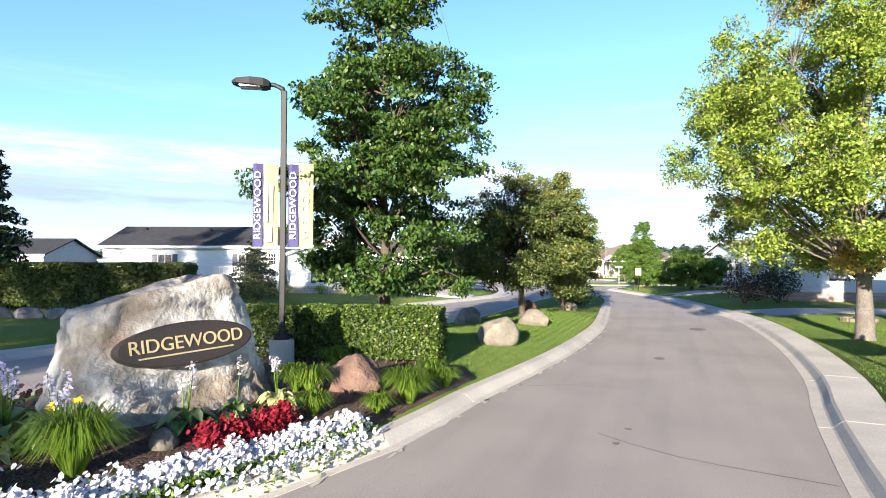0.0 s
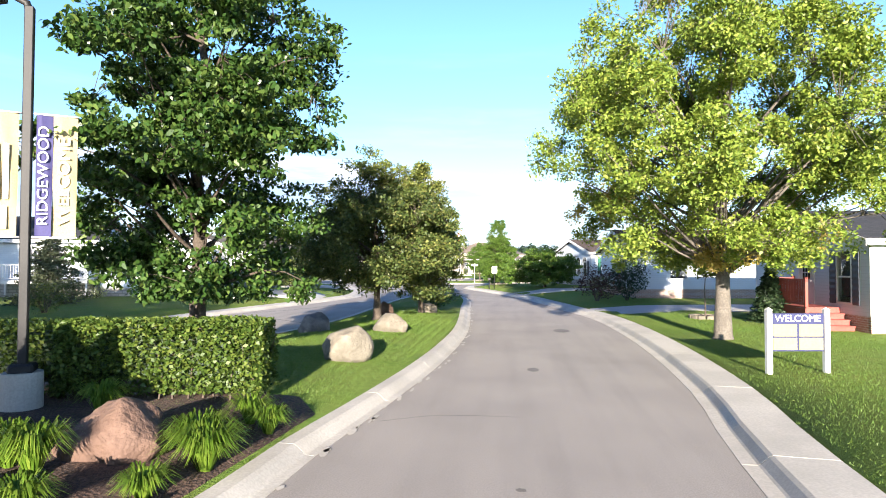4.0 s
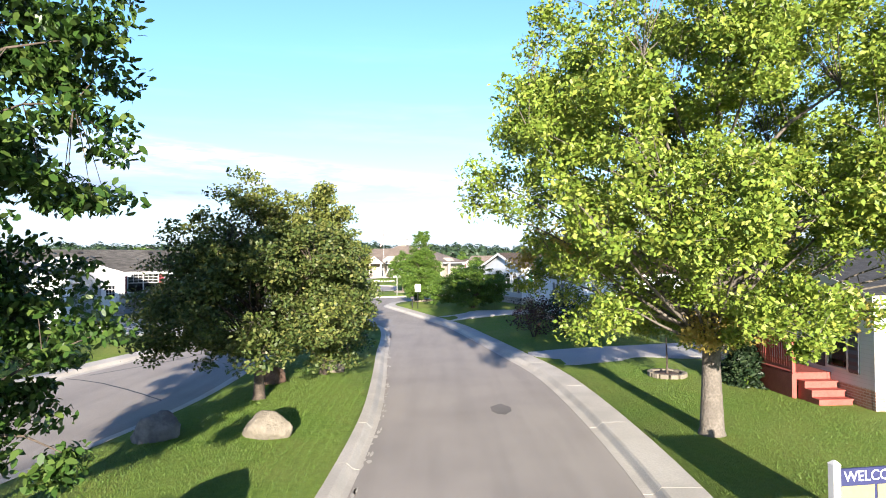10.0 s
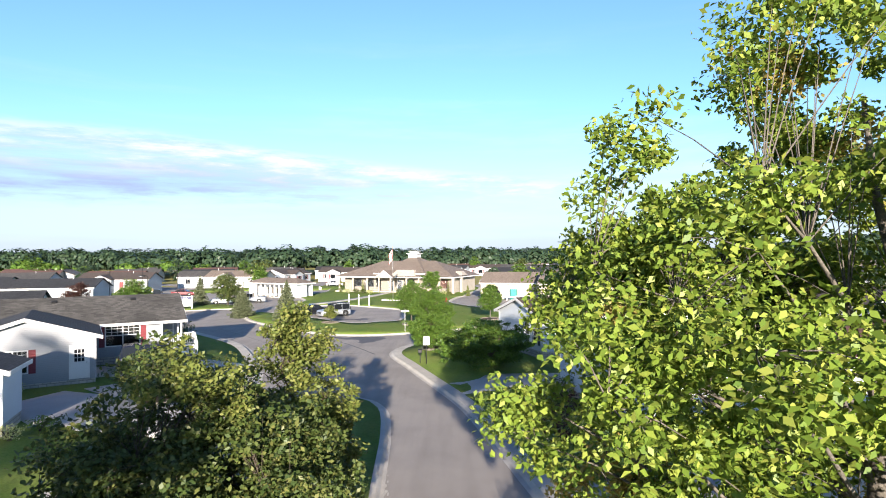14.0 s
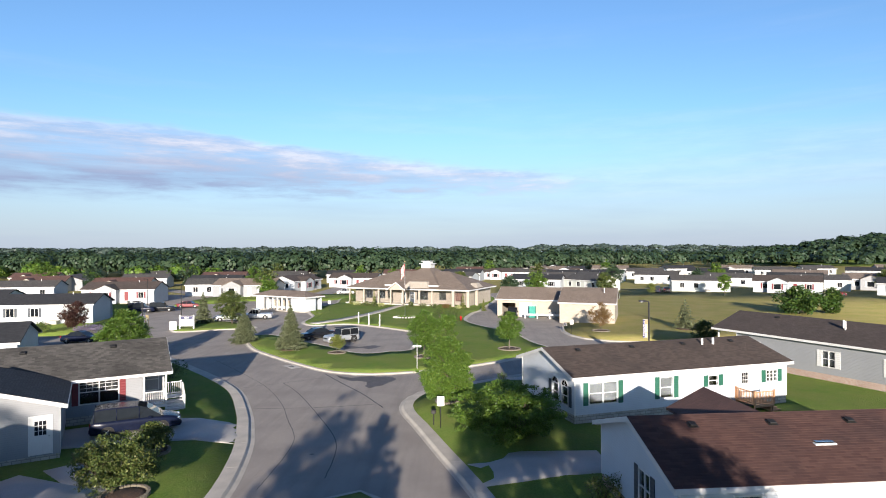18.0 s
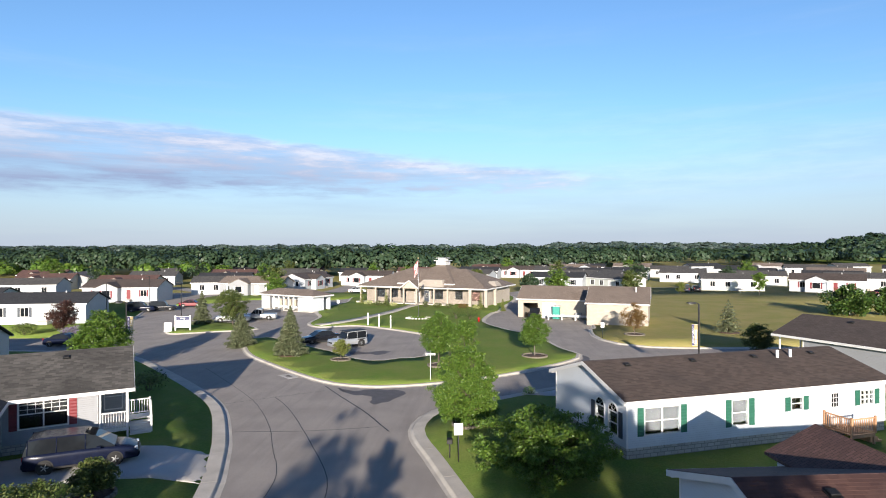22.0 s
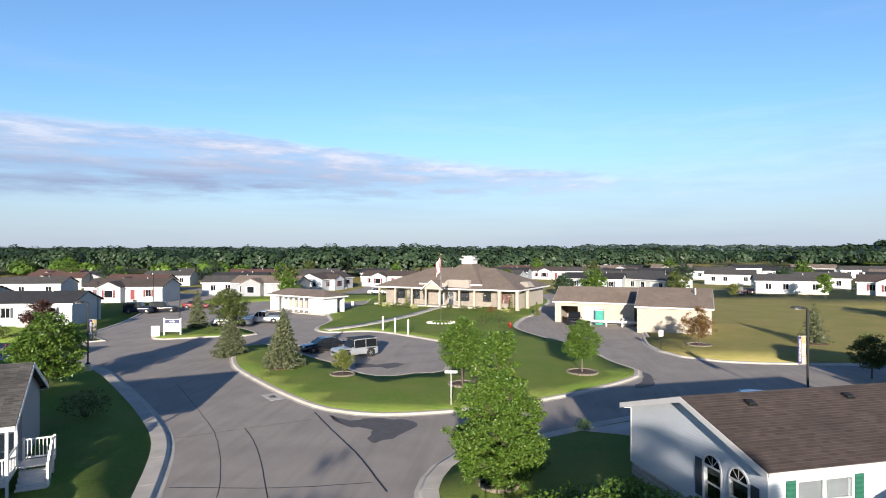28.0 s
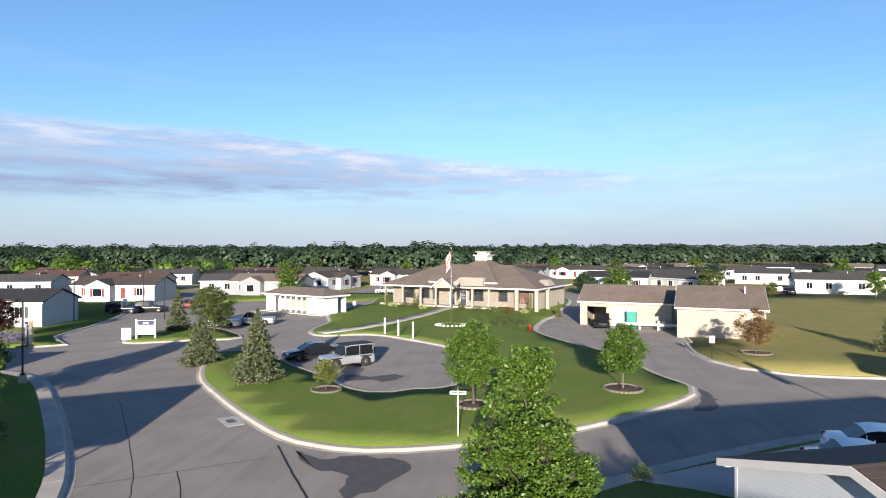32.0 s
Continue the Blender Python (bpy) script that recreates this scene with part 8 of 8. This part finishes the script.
for i, (x, y, r, h, mt) in enumerate(((-4.5, 117.2, 1.4, 2.0, "leaf_hedge"), (-2.3, 117.6, 1.5, 2.1, "leaf_hedge"), (-6.3, 106.0, 1.1, 1.9, "leaf_olive"), (-8.8, 134.5, 0.9, 0.9, "leaf_crab"), (-6.5, 133.6, 0.9, 0.9, "leaf_crab"), (-4.0, 132.8, 0.9, 0.9, "leaf_rust"), (-21, 139.0, 0.9, 0.9, "leaf_crab"), (-23.2, 140, 1.0, 0.9, "pale_leaf"), (-17.6, 136.8, 0.8, 0.8, "pale_leaf"), (-19.2, 137.8, 0.9, 0.9, "leaf_crab"), (-1.5, 131.8, 0.7, 0.8, "pale_leaf"), (-11.3, 135.5, 0.6, 1.3, "leaf_crab"))):
    shrub("bush", on(x, y), r, r, h, mt, {"pale_leaf": "pale yellow-leaved bush before the clubhouse", "leaf_rust": "rust-tinted bush before the clubhouse"}.get(mt, "clipped green bush before the clubhouse"), 30 + i, 520, 0.16)
for i, (x, y, h) in enumerate(((-19.8, 141.2, 3.0), (-25.2, 143.4, 3.4), (-0.6, 132.2, 3.2), (3.4, 130.6, 2.2))):
    conifer("arborvitae", on(x, y), h, 0.5, "leaf_olive", "slim columnar evergreen before the clubhouse", 40 + i, 12, 40, 0.18, "columns of evergreen", "shrub", 0.02, 8)
hedge(at_ground(-24.0, 17.2, 22), 9.5, 1.6, 2.1, 9, "long dark hedge above a low boulder wall", 22000, "leaf_crab", 0.15)
for i in range(9):
    rock("wall_boulder", on(-16.9 - i * 1.05, 15.6 - i * 0.42), 0.55, 0.4, 0.36, "grey_rock", "grey boulder in a low retaining wall", 200 + i, 22, 0.4, 2)
shrub("bush", on(-19.2, 23.0), 0.9, 0.9, 1.3, "leaf_crab", "dark green bush beside the entrance lane", 27, 900, 0.11)
for i, (x, y) in enumerate(((-19.0, 36.2), (-18.6, 37.6), (-20.4, 34.6), (-22.2, 33.8), (-24.5, 33.0), (-27.5, 46.0 - 2.2), (-25.4, 44.9))):
    shrub("bush", on(x, y), 0.6, 0.5, 0.7, "leaf_fresh" if i % 2 else "pale_leaf", "small garden bush against a house", 50 + i, 380, 0.1)
for x, y, r, h in ((6.0, 43.0, 0.9, 1.2), (7.2, 43.2, 0.8, 1.4), (8.4, 43.4, 0.9, 1.0)):
    shrub("bush", on(x, y), r, r * 0.8, h, "leaf_crab", "dark green bush at the end of a white home", int(x * 10), 900, 0.11)
# unseen trees added south of the entrance to shade the sign and near lawns
for x, y, H, r, sd in ((-14.2, -30, 19.5, 3.8, 511), (-20.5, -24, 19, 4.4, 501), (-28.5, -27, 20, 4.8, 503), (-37.5, -23, 18.5, 4.8, 505), (-3.0, -66, 19.5, 3.6, 507), (-13.0, -66, 22, 4.2, 509)):
    broadleaf("tree", (x, y, gz(x, y) if y > -58 else -0.06), [(H * 0.22, r * 0.5), (H * 0.4, r), (H * 0.65, r * 0.9), (H * 0.85, r * 0.55), (H, r * 0.15)], 0.24, "leaf_maple", "bark", 260 if y > -50 else 190, 60, 0.30, "unseen tall green tree added south of the entrance for shade", seed=sd, clump_r=0.8, limbs=20, fork=0.2)

# ---- the far neighbourhood ----
def far_home(name, wall, roof, Lh, Wh, eave, peak, label, shutter, porch=False, garage=False, wing=True):
    """A home seen from afar: walls, gables, roof, windows with shutters, one cross gable."""
    root = thing(name, pose(0, 0, -50), label, "house", "far homes")
    for c in ((0, Lh, 0, 0.15), (0, Lh, Wh - 0.15, Wh), (0, 0.15, 0.15, Wh - 0.15), (Lh - 0.15, Lh, 0.15, Wh - 0.15)):
        box("wall", *c, -0.3, eave, wall, root)
    for x in (0.0, Lh - 0.15):
        gable_end(root, x, 0.15, Wh, eave, peak, wall)
    rise = (peak - eave) / (Wh / 2)
    for s in (0, 1):
        ya, yb = (-0.35, Wh / 2) if s == 0 else (Wh + 0.35, Wh / 2)
        bm = bmesh.new()
        v = [bm.verts.new(c) for c in ((-0.3, ya, eave - 0.35 * rise + 0.02), (Lh + 0.3, ya, eave - 0.35 * rise + 0.02), (Lh + 0.3, yb, peak + 0.02), (-0.3, yb, peak + 0.02))]
        for q in bmesh.ops.extrude_face_region(bm, geom=[bm.faces.new(v)])["geom"]:
            if isinstance(q, bmesh.types.BMVert):
                q.co.z += 0.12
        bmesh.ops.recalc_face_normals(bm, faces=bm.faces)
        part("roof_slope", bm, roof, root)
        box("fascia", -0.3, Lh + 0.3, ya - 0.02, ya + 0.02, eave - 0.35 * rise - 0.05, eave - 0.35 * rise + 0.15, "white_trim", root)
    wins = [(Lh * 0.18, 0), (Lh * 0.42, 0), (Lh * 0.82, 0)]
    for x, _ in wins:
        w = new("window")
        w.parent, w.matrix_basis = root, pose(x, 0, 1.1)
        box("frame", -0.62, 0.62, -0.05, -0.002, -0.07, 1.37, "white_trim", w)
        for s in (-1, 1):
            box("pane", 0.03 if s > 0 else -0.55, 0.55 if s > 0 else -0.03, -0.06, -0.052, 0, 1.3, "dark_glass", w)
        if shutter:
            for s in (-1, 1):
                box("shutter", s * 0.82 - 0.17, s * 0.82 + 0.17, -0.05, -0.002, -0.07, 1.37, shutter, w)
    for y in (Wh * 0.3, Wh * 0.7):
        w = new("window")
        w.parent, w.matrix_basis = root, pose(0, y, 1.1, 0, 0, -90)
        box("frame", -0.52, 0.52, -0.05, -0.002, -0.07, 1.27, "white_trim", w)
        box("pane", -0.45, 0.45, -0.06, -0.052, 0, 1.2, "dark_glass", w)
    add_door(root, pose(Lh * 0.62, -0.02, 0.5), 0.9, 2.0, "red_paint" if shutter == "red_paint" else "white_trim", False)
    box("step", Lh * 0.62 - 0.8, Lh * 0.62 + 0.8, -1.3, 0.0, -0.2, 0.45, "concrete", root)
    if wing:
        x0, x1 = Lh * 0.22, Lh * 0.52
        xm = (x0 + x1) / 2
        box("wing_wall", x0, x1, -1.6, -0.002, -0.3, eave, wall, root)
        raw("wing_gable", [(x0, -1.6, eave), (x1, -1.6, eave), (xm, -1.6, eave + (x1 - x0) * 0.22)], [(0, 1, 2)], wall, root)
        for s in (0, 1):
            xa = x0 - 0.25 if s == 0 else x1 + 0.25
            bm = bmesh.new()
            v = [bm.verts.new(c) for c in ((xa, -1.9, eave - 0.05), (xa, Wh * 0.4, eave - 0.05), (xm, Wh * 0.4, eave + (x1 - x0) * 0.22 + 0.04), (xm, -1.9, eave + (x1 - x0) * 0.22 + 0.04))]
            for q in bmesh.ops.extrude_face_region(bm, geom=[bm.faces.new(v)])["geom"]:
                if isinstance(q, bmesh.types.BMVert):
                    q.co.z += 0.12
            bmesh.ops.recalc_face_normals(bm, faces=bm.faces)
            part("wing_roof", bm, roof, root)
        w = new("window")
        w.parent, w.matrix_basis = root, pose(xm, -1.6, 1.0)
        box("frame", -0.9, 0.9, -0.05, -0.002, -0.07, 1.47, "white_trim", w)
        box("pane", -0.82, 0.82, -0.06, -0.052, 0, 1.4, "dark_glass", w)
        if shutter:
            for s in (-1, 1):
                box("shutter", s * 1.12 - 0.18, s * 1.12 + 0.18, -0.05, -0.002, -0.07, 1.47, shutter, w)
    if garage:
        box("garage_door", Lh * 0.70, Lh * 0.95, -0.04, -0.003, 0, 2.3, "white_trim", root)
    vent_pipe(root, Lh * 0.7, Wh * 0.45, peak - 0.1, 0.5)
    return root


KINDS = [
    far_home("home", "pale_siding", "brown_shingle", 16, 8, 3.0, 4.5, "white home with red shutters and brown roof", "red_paint"),
    far_home("home", "pale_siding", "dark_shingle", 15, 8, 3.0, 4.4, "white home with dark grey roof", "slate_paint", wing=False),
    far_home("home", "sage_siding", "grey_shingle", 15, 8, 3.0, 4.4, "sage grey home with grey shingle roof", "white_trim", wing=False),
    far_home("home", "tan_siding", "red_shingle", 15, 8, 3.0, 4.5, "cream home with red-brown roof", "slate_paint"),
    far_home("home", "pale_siding", "grey_shingle", 14, 8, 3.0, 4.4, "white home with grey shingle roof", "", wing=False),
    far_home("home", "grey_siding", "tan_shingle", 16, 8, 3.1, 4.6, "pale grey home with tan roof", "white_trim"),
]
HOMES = [
    # kind, x, y, yaw
    (1, -76.0, 107.0, 14), (1, -88.0, 92.0, -70), (0, -79.0, 133.5, 8), (4, -66.5, 152.5, 14), (5, -59.0, 150.5, -6),
    (1, -100, 118, 10), (4, -104, 140, 12), (3, -92, 156, 10), (1, -75, 172, 10), (4, -56, 180, 8), (0, -40, 186, -10), (1, -24, 190, -14),
    (3, -120, 165, 12), (4, -100, 182, 14), (3, -82, 194, 12), (4, -64, 202, 10), (1, -46, 208, 4), (3, -28, 214, -4), (4, -10, 196, -20), (1, -8, 220, -10),
    (3, -140, 190, 12), (4, -112, 206, 14), (1, -92, 218, 10), (3, -70, 226, 10), (4, -48, 232, 6), (1, -26, 240, 0), (3, -4, 246, -8),
    (1, 14, 196, -22), (4, 22, 214, -22), (0, 6, 228, -16), (1, 30, 236, -20), (2, 30, 196, -60), (2, 36, 218, -60), (1, 44, 240, -24), (4, 20, 252, -20),
    (2, 58, 183, -17), (0, 79, 180, -30), (2, 92, 186, -20), (1, 104, 168, -40), (2, 124, 172, -35), (5, 110, 190, -30), (1, 96, 206, -25), (2, 74, 204, -20),
    (4, 60, 226, -22), (1, 84, 232, -24), (5, 108, 226, -30), (2, 132, 206, -35), (1, 150, 190, -40), (5, 146, 226, -35), (2, 120, 250, -30), (1, 92, 262, -26), (4, 66, 258, -22),
    (1, 168, 214, -40), (5, 176, 244, -40), (2, 200, 226, -42), (1, 156, 262, -36), (4, 190, 276, -40), (1, 224, 252, -44),
    (2, 44, 108 - 36, -60), (1, 60, 66, -60), (5, 66, 84 - 30, -60), (1, 44, 50, 12), (2, 42, 34, 6),
    (1, -55.5, 63.0, 23), (1, -68, 66, 22), (4, -50, 40, 22), (1, -62, 26, 22), (3, -58, 8, 20), (0, -80, 62, 22), (1, -84, 40, 20),
]
rr = random.Random(5)
# the rows behind the clubhouse street lie well back; further rows fill the plots between them and the woods
plots = []
for k, x, y, yaw in HOMES:
    if y > 128 and x < 12:
        far = 1.10 + 0.04 * min(1.0, (y - 130) / 100)
        x, y = x * far, 20 + (y - 20) * far
    plots.append((k, x, y, yaw))
for row in range(10):
    for col in range(28):
        x, y = -190 + col * 19 + (row % 2) * 9 + rr.uniform(-3, 3), 160 + row * 22 + rr.uniform(-4, 4)
        if x < 20 and (y > 232 or y < 166 or x < -150) or x >= 20 and y < 215 or min(math.hypot(x - q[1], y - q[2]) for q in plots) < 17.5 or (-45 < x < 12 and y < 182):
            continue
        if len(plots) < 103:
            plots.append((rr.choice((1, 1, 4, 5, 2, 1, 0)), x, y, rr.choice((8, -14, -24, 74, -70))))
for i, (k, x, y, yaw) in enumerate(plots):
    copy_thing(KINDS[k], pose(x, y, max(0.05, gz(x, y)) - 0.05, 0, 0, yaw + rr.uniform(-4, 4)))
for k in KINDS:
    for o in list(k.children_recursive):
        bpy.data.objects.remove(o)
    bpy.data.objects.remove(k)

# streets between the far homes
for i, ln in enumerate(([(-75, 171), (-110, 168), (-150, 176)], [(-60, 160), (-90, 190), (-130, 205)], [(8, 172), (14, 182), (30, 188), (60, 196), (110, 212), (190, 230)], [(40, 188), (46, 215), (56, 260)], [(-40, 172), (-40, 200), (-44, 240)], [(62, 82), (120, 90), (200, 150)])):
    a = offset_line(smooth_line(ln, 4), 3.0, False)
    b = offset_line(smooth_line(ln, 4), -3.0, False)
    n = len(a)
    tagged(raw("street_%d" % (i + 1), [(x, y, -0.02) for x, y in a] + [(x, y, -0.02) for x, y in b], [(j, j + 1, n + j + 1, n + j) for j in range(n - 1)], "asphalt"), "pale asphalt street among the far homes", "road", kind="structure")


def woods(name, spots, label, per, card, mat="leaf_far_haze"):
    """A stand of trees: every crown is a rounded, lumpy heap of leaf sprays that face outwards."""
    g = np.random.default_rng(len(spots))
    C, N = [], []
    for x, y, z, h, r in spots:
        d = g.normal(size=(per, 3))
        d /= np.linalg.norm(d, axis=1)[:, None]
        d[:, 2] = np.where(d[:, 2] < -0.3, -d[:, 2], d[:, 2])
        lump = 1 + 0.14 * np.sin(d[:, 0] * 5 + x) * np.cos(d[:, 1] * 5 + y) + 0.10 * np.sin(d[:, 2] * 6 + d[:, 0] * 6 + x)
        q = d * (lump * g.uniform(0.86, 1.0, per))[:, None]
        C.append(np.stack((x + q[:, 0] * r, y + q[:, 1] * r, z + h * 0.5 + q[:, 2] * h * 0.46), 1))
        N.append(d * np.array((1.0, 1.0, 1.5)) + g.normal(size=(per, 3)) * 0.22)
    C, N = np.concatenate(C), np.concatenate(N)
    N /= np.linalg.norm(N, axis=1)[:, None]
    t = np.cross(N, g.normal(size=N.shape))
    t /= np.linalg.norm(t, axis=1)[:, None] + 1e-9
    w = np.cross(N, t)
    s = card * g.uniform(0.6, 1.35, len(C))[:, None]
    v = np.stack((C - t * s * 0.5, C + w * s * 0.5 + t * s * 0.1, C + t * s * 0.5 - N * s * 0.15, C - w * s * 0.5 + t * s * 0.05), 1).reshape(-1, 3)
    ob = link(name, card_mesh(name, v, np.arange(len(v)).reshape(-1, 4)), mat)
    return tagged(ob, label, "woods", kind="stuff")


g = random.Random(9)
spots = []
for i in range(400):
    x = -430 + 560 * g.random()
    y = 246 + 0.9 * max(0.0, x + 40) + 95 * g.random() ** 1.3
    spots.append((x, y, -0.3, g.uniform(9.5, 14.0), g.uniform(5.0, 9.5)))
woods("woodland_near", spots, "dense green woods behind the homes", 380, 1.2)
spots = [(-330 + 290 * g.random(), 226 + 18 * g.random(), 0, g.uniform(5, 9), g.uniform(3, 4.5)) for _ in range(60)]
woods("woodland_edge", [q for q in spots if q[0] < -92], "lighter green trees at the edge of the woods", 220, 1.0, "leaf_mid")
spots = []
for i in range(560):
    x = -320 + 1000 * g.random()
    y = 400 + 300 * g.random()
    if not (x > 250 and y < 470):
        spots.append((x, y, -0.5, g.uniform(9, 13), g.uniform(6, 11)))
woods("woodland_far", spots, "dense green woods beyond the homes", 150, 2.4)
spots = []
for i in range(620):
    x = -1900 + 4000 * g.random()
    y = 900 + 900 * g.random()
    spots.append((x, y, -2 + 14 * max(0, noise.noise(Vector((x * 0.0012, y * 0.0012, 3)))) + (y - 900) * 0.012, g.uniform(12, 20), g.uniform(16, 30)))
# the ridge's blue-grey haze comes from its leaf colour
woods("woodland_ridge", spots, "distant wooded ridge along the horizon", 110, 7.0, "leaf_ridge_haze")


# wooded hill to the east
def hill_height(x, y):
    return -2.0 + 21 * math.exp(-(((x - 430) / 120) ** 2 + ((y - 560) / 120) ** 2))


hill = bmesh.new()
n = 28
rows = []
for j in range(n + 1):
    for i in range(n + 1):
        x, y = 130 + 640 * i / n, 290 + 560 * j / n
        rows.append(hill.verts.new((x, y, hill_height(x, y))))
for j in range(n):
    for i in range(n):
        q = j * (n + 1) + i
        hill.faces.new((rows[q], rows[q + 1], rows[q + n + 2], rows[q + n + 1]))
tagged(part("hill", hill, "grass", smooth=True), "grassy hill under woods", "hill", kind="structure")
spots = []
for i in range(300):
    x, y = 250 + 380 * g.random(), 420 + 260 * g.random()
    spots.append((x, y, hill_height(x, y), g.uniform(9, 14), g.uniform(6, 10)))
woods("woodland_hill", spots, "dark woods covering the hill", 150, 2.6)
spots = [(x, y, 0, h, r) for x, y, h, r in ((38, 176, 6, 2.6), (20, 182, 6, 3), (12, 176, 5, 2.4), (70, 196, 6, 3), (46, 200, 8, 3.4), (118, 184, 7, 3), (-20, 178, 7, 3), (-2, 186, 6, 2.6), (-52, 166, 7, 3.2), (-104, 176, 8, 3.6), (-66, 196, 7, 3), (150, 176, 9, 4), (132, 150, 5, 2.2), (100, 150, 4.5, 2), (60, 124, 4.8, 4.2), (65.8, 124, 4.6, 1.3), (-46, 150, 6, 2.2), (-128, 152, 8, 4), (-128, 130, 7, 3.4), (-36, 214, 7, 3), (86, 220, 8, 3.4), (26, 228, 8, 3.4), (-70, 232, 8, 3.2), (-16, 236, 7, 3), (-96, 214, 8, 3.4), (-140, 205, 9, 4), (10, 262, 8, 3.6), (56, 250, 8, 3.4))]
for s in spots:
    broadleaf("garden_tree", (s[0], s[1], gz(s[0], s[1])), [(s[3] * 0.1, s[4] * 0.6), (s[3] * 0.35, s[4]), (s[3] * 0.7, s[4] * 0.8), (s[3], s[4] * 0.15)], 0.12, "leaf_maple" if s[1] == 124 else rr.choice(["leaf_far_haze", "leaf_crab", "leaf_mid"]), "bark", 150 if s[1] == 124 else 80, 46, 0.42, "leafy green tree among the far homes", seed=300 + int(s[0] * 3 + s[1]), clump_r=0.9, limbs=8, group="trees among the homes")

# lamp standards along the far streets
for x, y in ((-62, 116), (-70, 142), (86, 160), (-52, 121)):
    lp = thing("street_lamp", pose(x, y, 0, 0, 0, 10), "slim dark street lamp among the far homes", "street lamp", "street lamps")
    pole("shaft", [(0, 0, -0.1), (0, 0, 5.8)], [0.07, 0.06], "black_metal", lp, 6)
    box("lamp_head", -0.8, 0.05, -0.18, 0.18, 5.75, 5.88, "black_metal", lp, bevel=0.03)

# ---- grass blades on the near lawns ----
def turf(name, poly_name, region, n, label, hgt=0.032):
    gr_ = np.random.default_rng(n)
    poly = LAWNS[poly_name][0]
    cellw = 0.25
    P, Z = [], []
    xs, ys = np.arange(region[0], region[1], cellw), np.arange(region[2], region[3], cellw)
    cells = [(x, y) for x in xs for y in ys if inside((x, y), poly) and edge_distance((x, y), poly) > 0.16]
    hs = np.array([lawn_height(c, poly_name) for c in cells])
    pick = gr_.integers(0, len(cells), n)
    P = np.array(cells)[pick] + gr_.uniform(-0.5, 0.5, (n, 2)) * cellw
    z = hs[pick]
    inset = np.minimum.reduce([P[:, 0] - region[0], region[1] - P[:, 0], P[:, 1] - region[2], region[3] - P[:, 1]])
    keep = gr_.uniform(0, 1, n) < np.clip(inset / 4.0, 0.0, 1.0) ** 0.8
    P, z = P[keep], z[keep]
    n = len(P)
    a = gr_.uniform(0, math.tau, n)
    h = hgt * gr_.uniform(0.5, 1.5, n)
    w = 0.007
    lean = gr_.normal(size=(n, 2)) * 0.028
    v0 = np.stack((P[:, 0] - np.cos(a) * w, P[:, 1] - np.sin(a) * w, z - 0.01), 1)
    v1 = np.stack((P[:, 0] + np.cos(a) * w, P[:, 1] + np.sin(a) * w, z - 0.01), 1)
    v2 = np.stack((P[:, 0] + lean[:, 0], P[:, 1] + lean[:, 1], z + h), 1)
    V = np.stack((v0, v1, v2), 1).reshape(-1, 3)
    ob = link(name, card_mesh(name, V, np.arange(3 * n).reshape(-1, 3)), "blade")
    return tagged(ob, label, "grass", kind="stuff")


turf("median_turf", "median", (-13, 2.0, 7.0, 30), 80000, "short mown grass blades on the median")
turf("verge_turf", "lawn_right", (0.0, 15, 2, 30), 110000, "short mown grass blades on the verge")
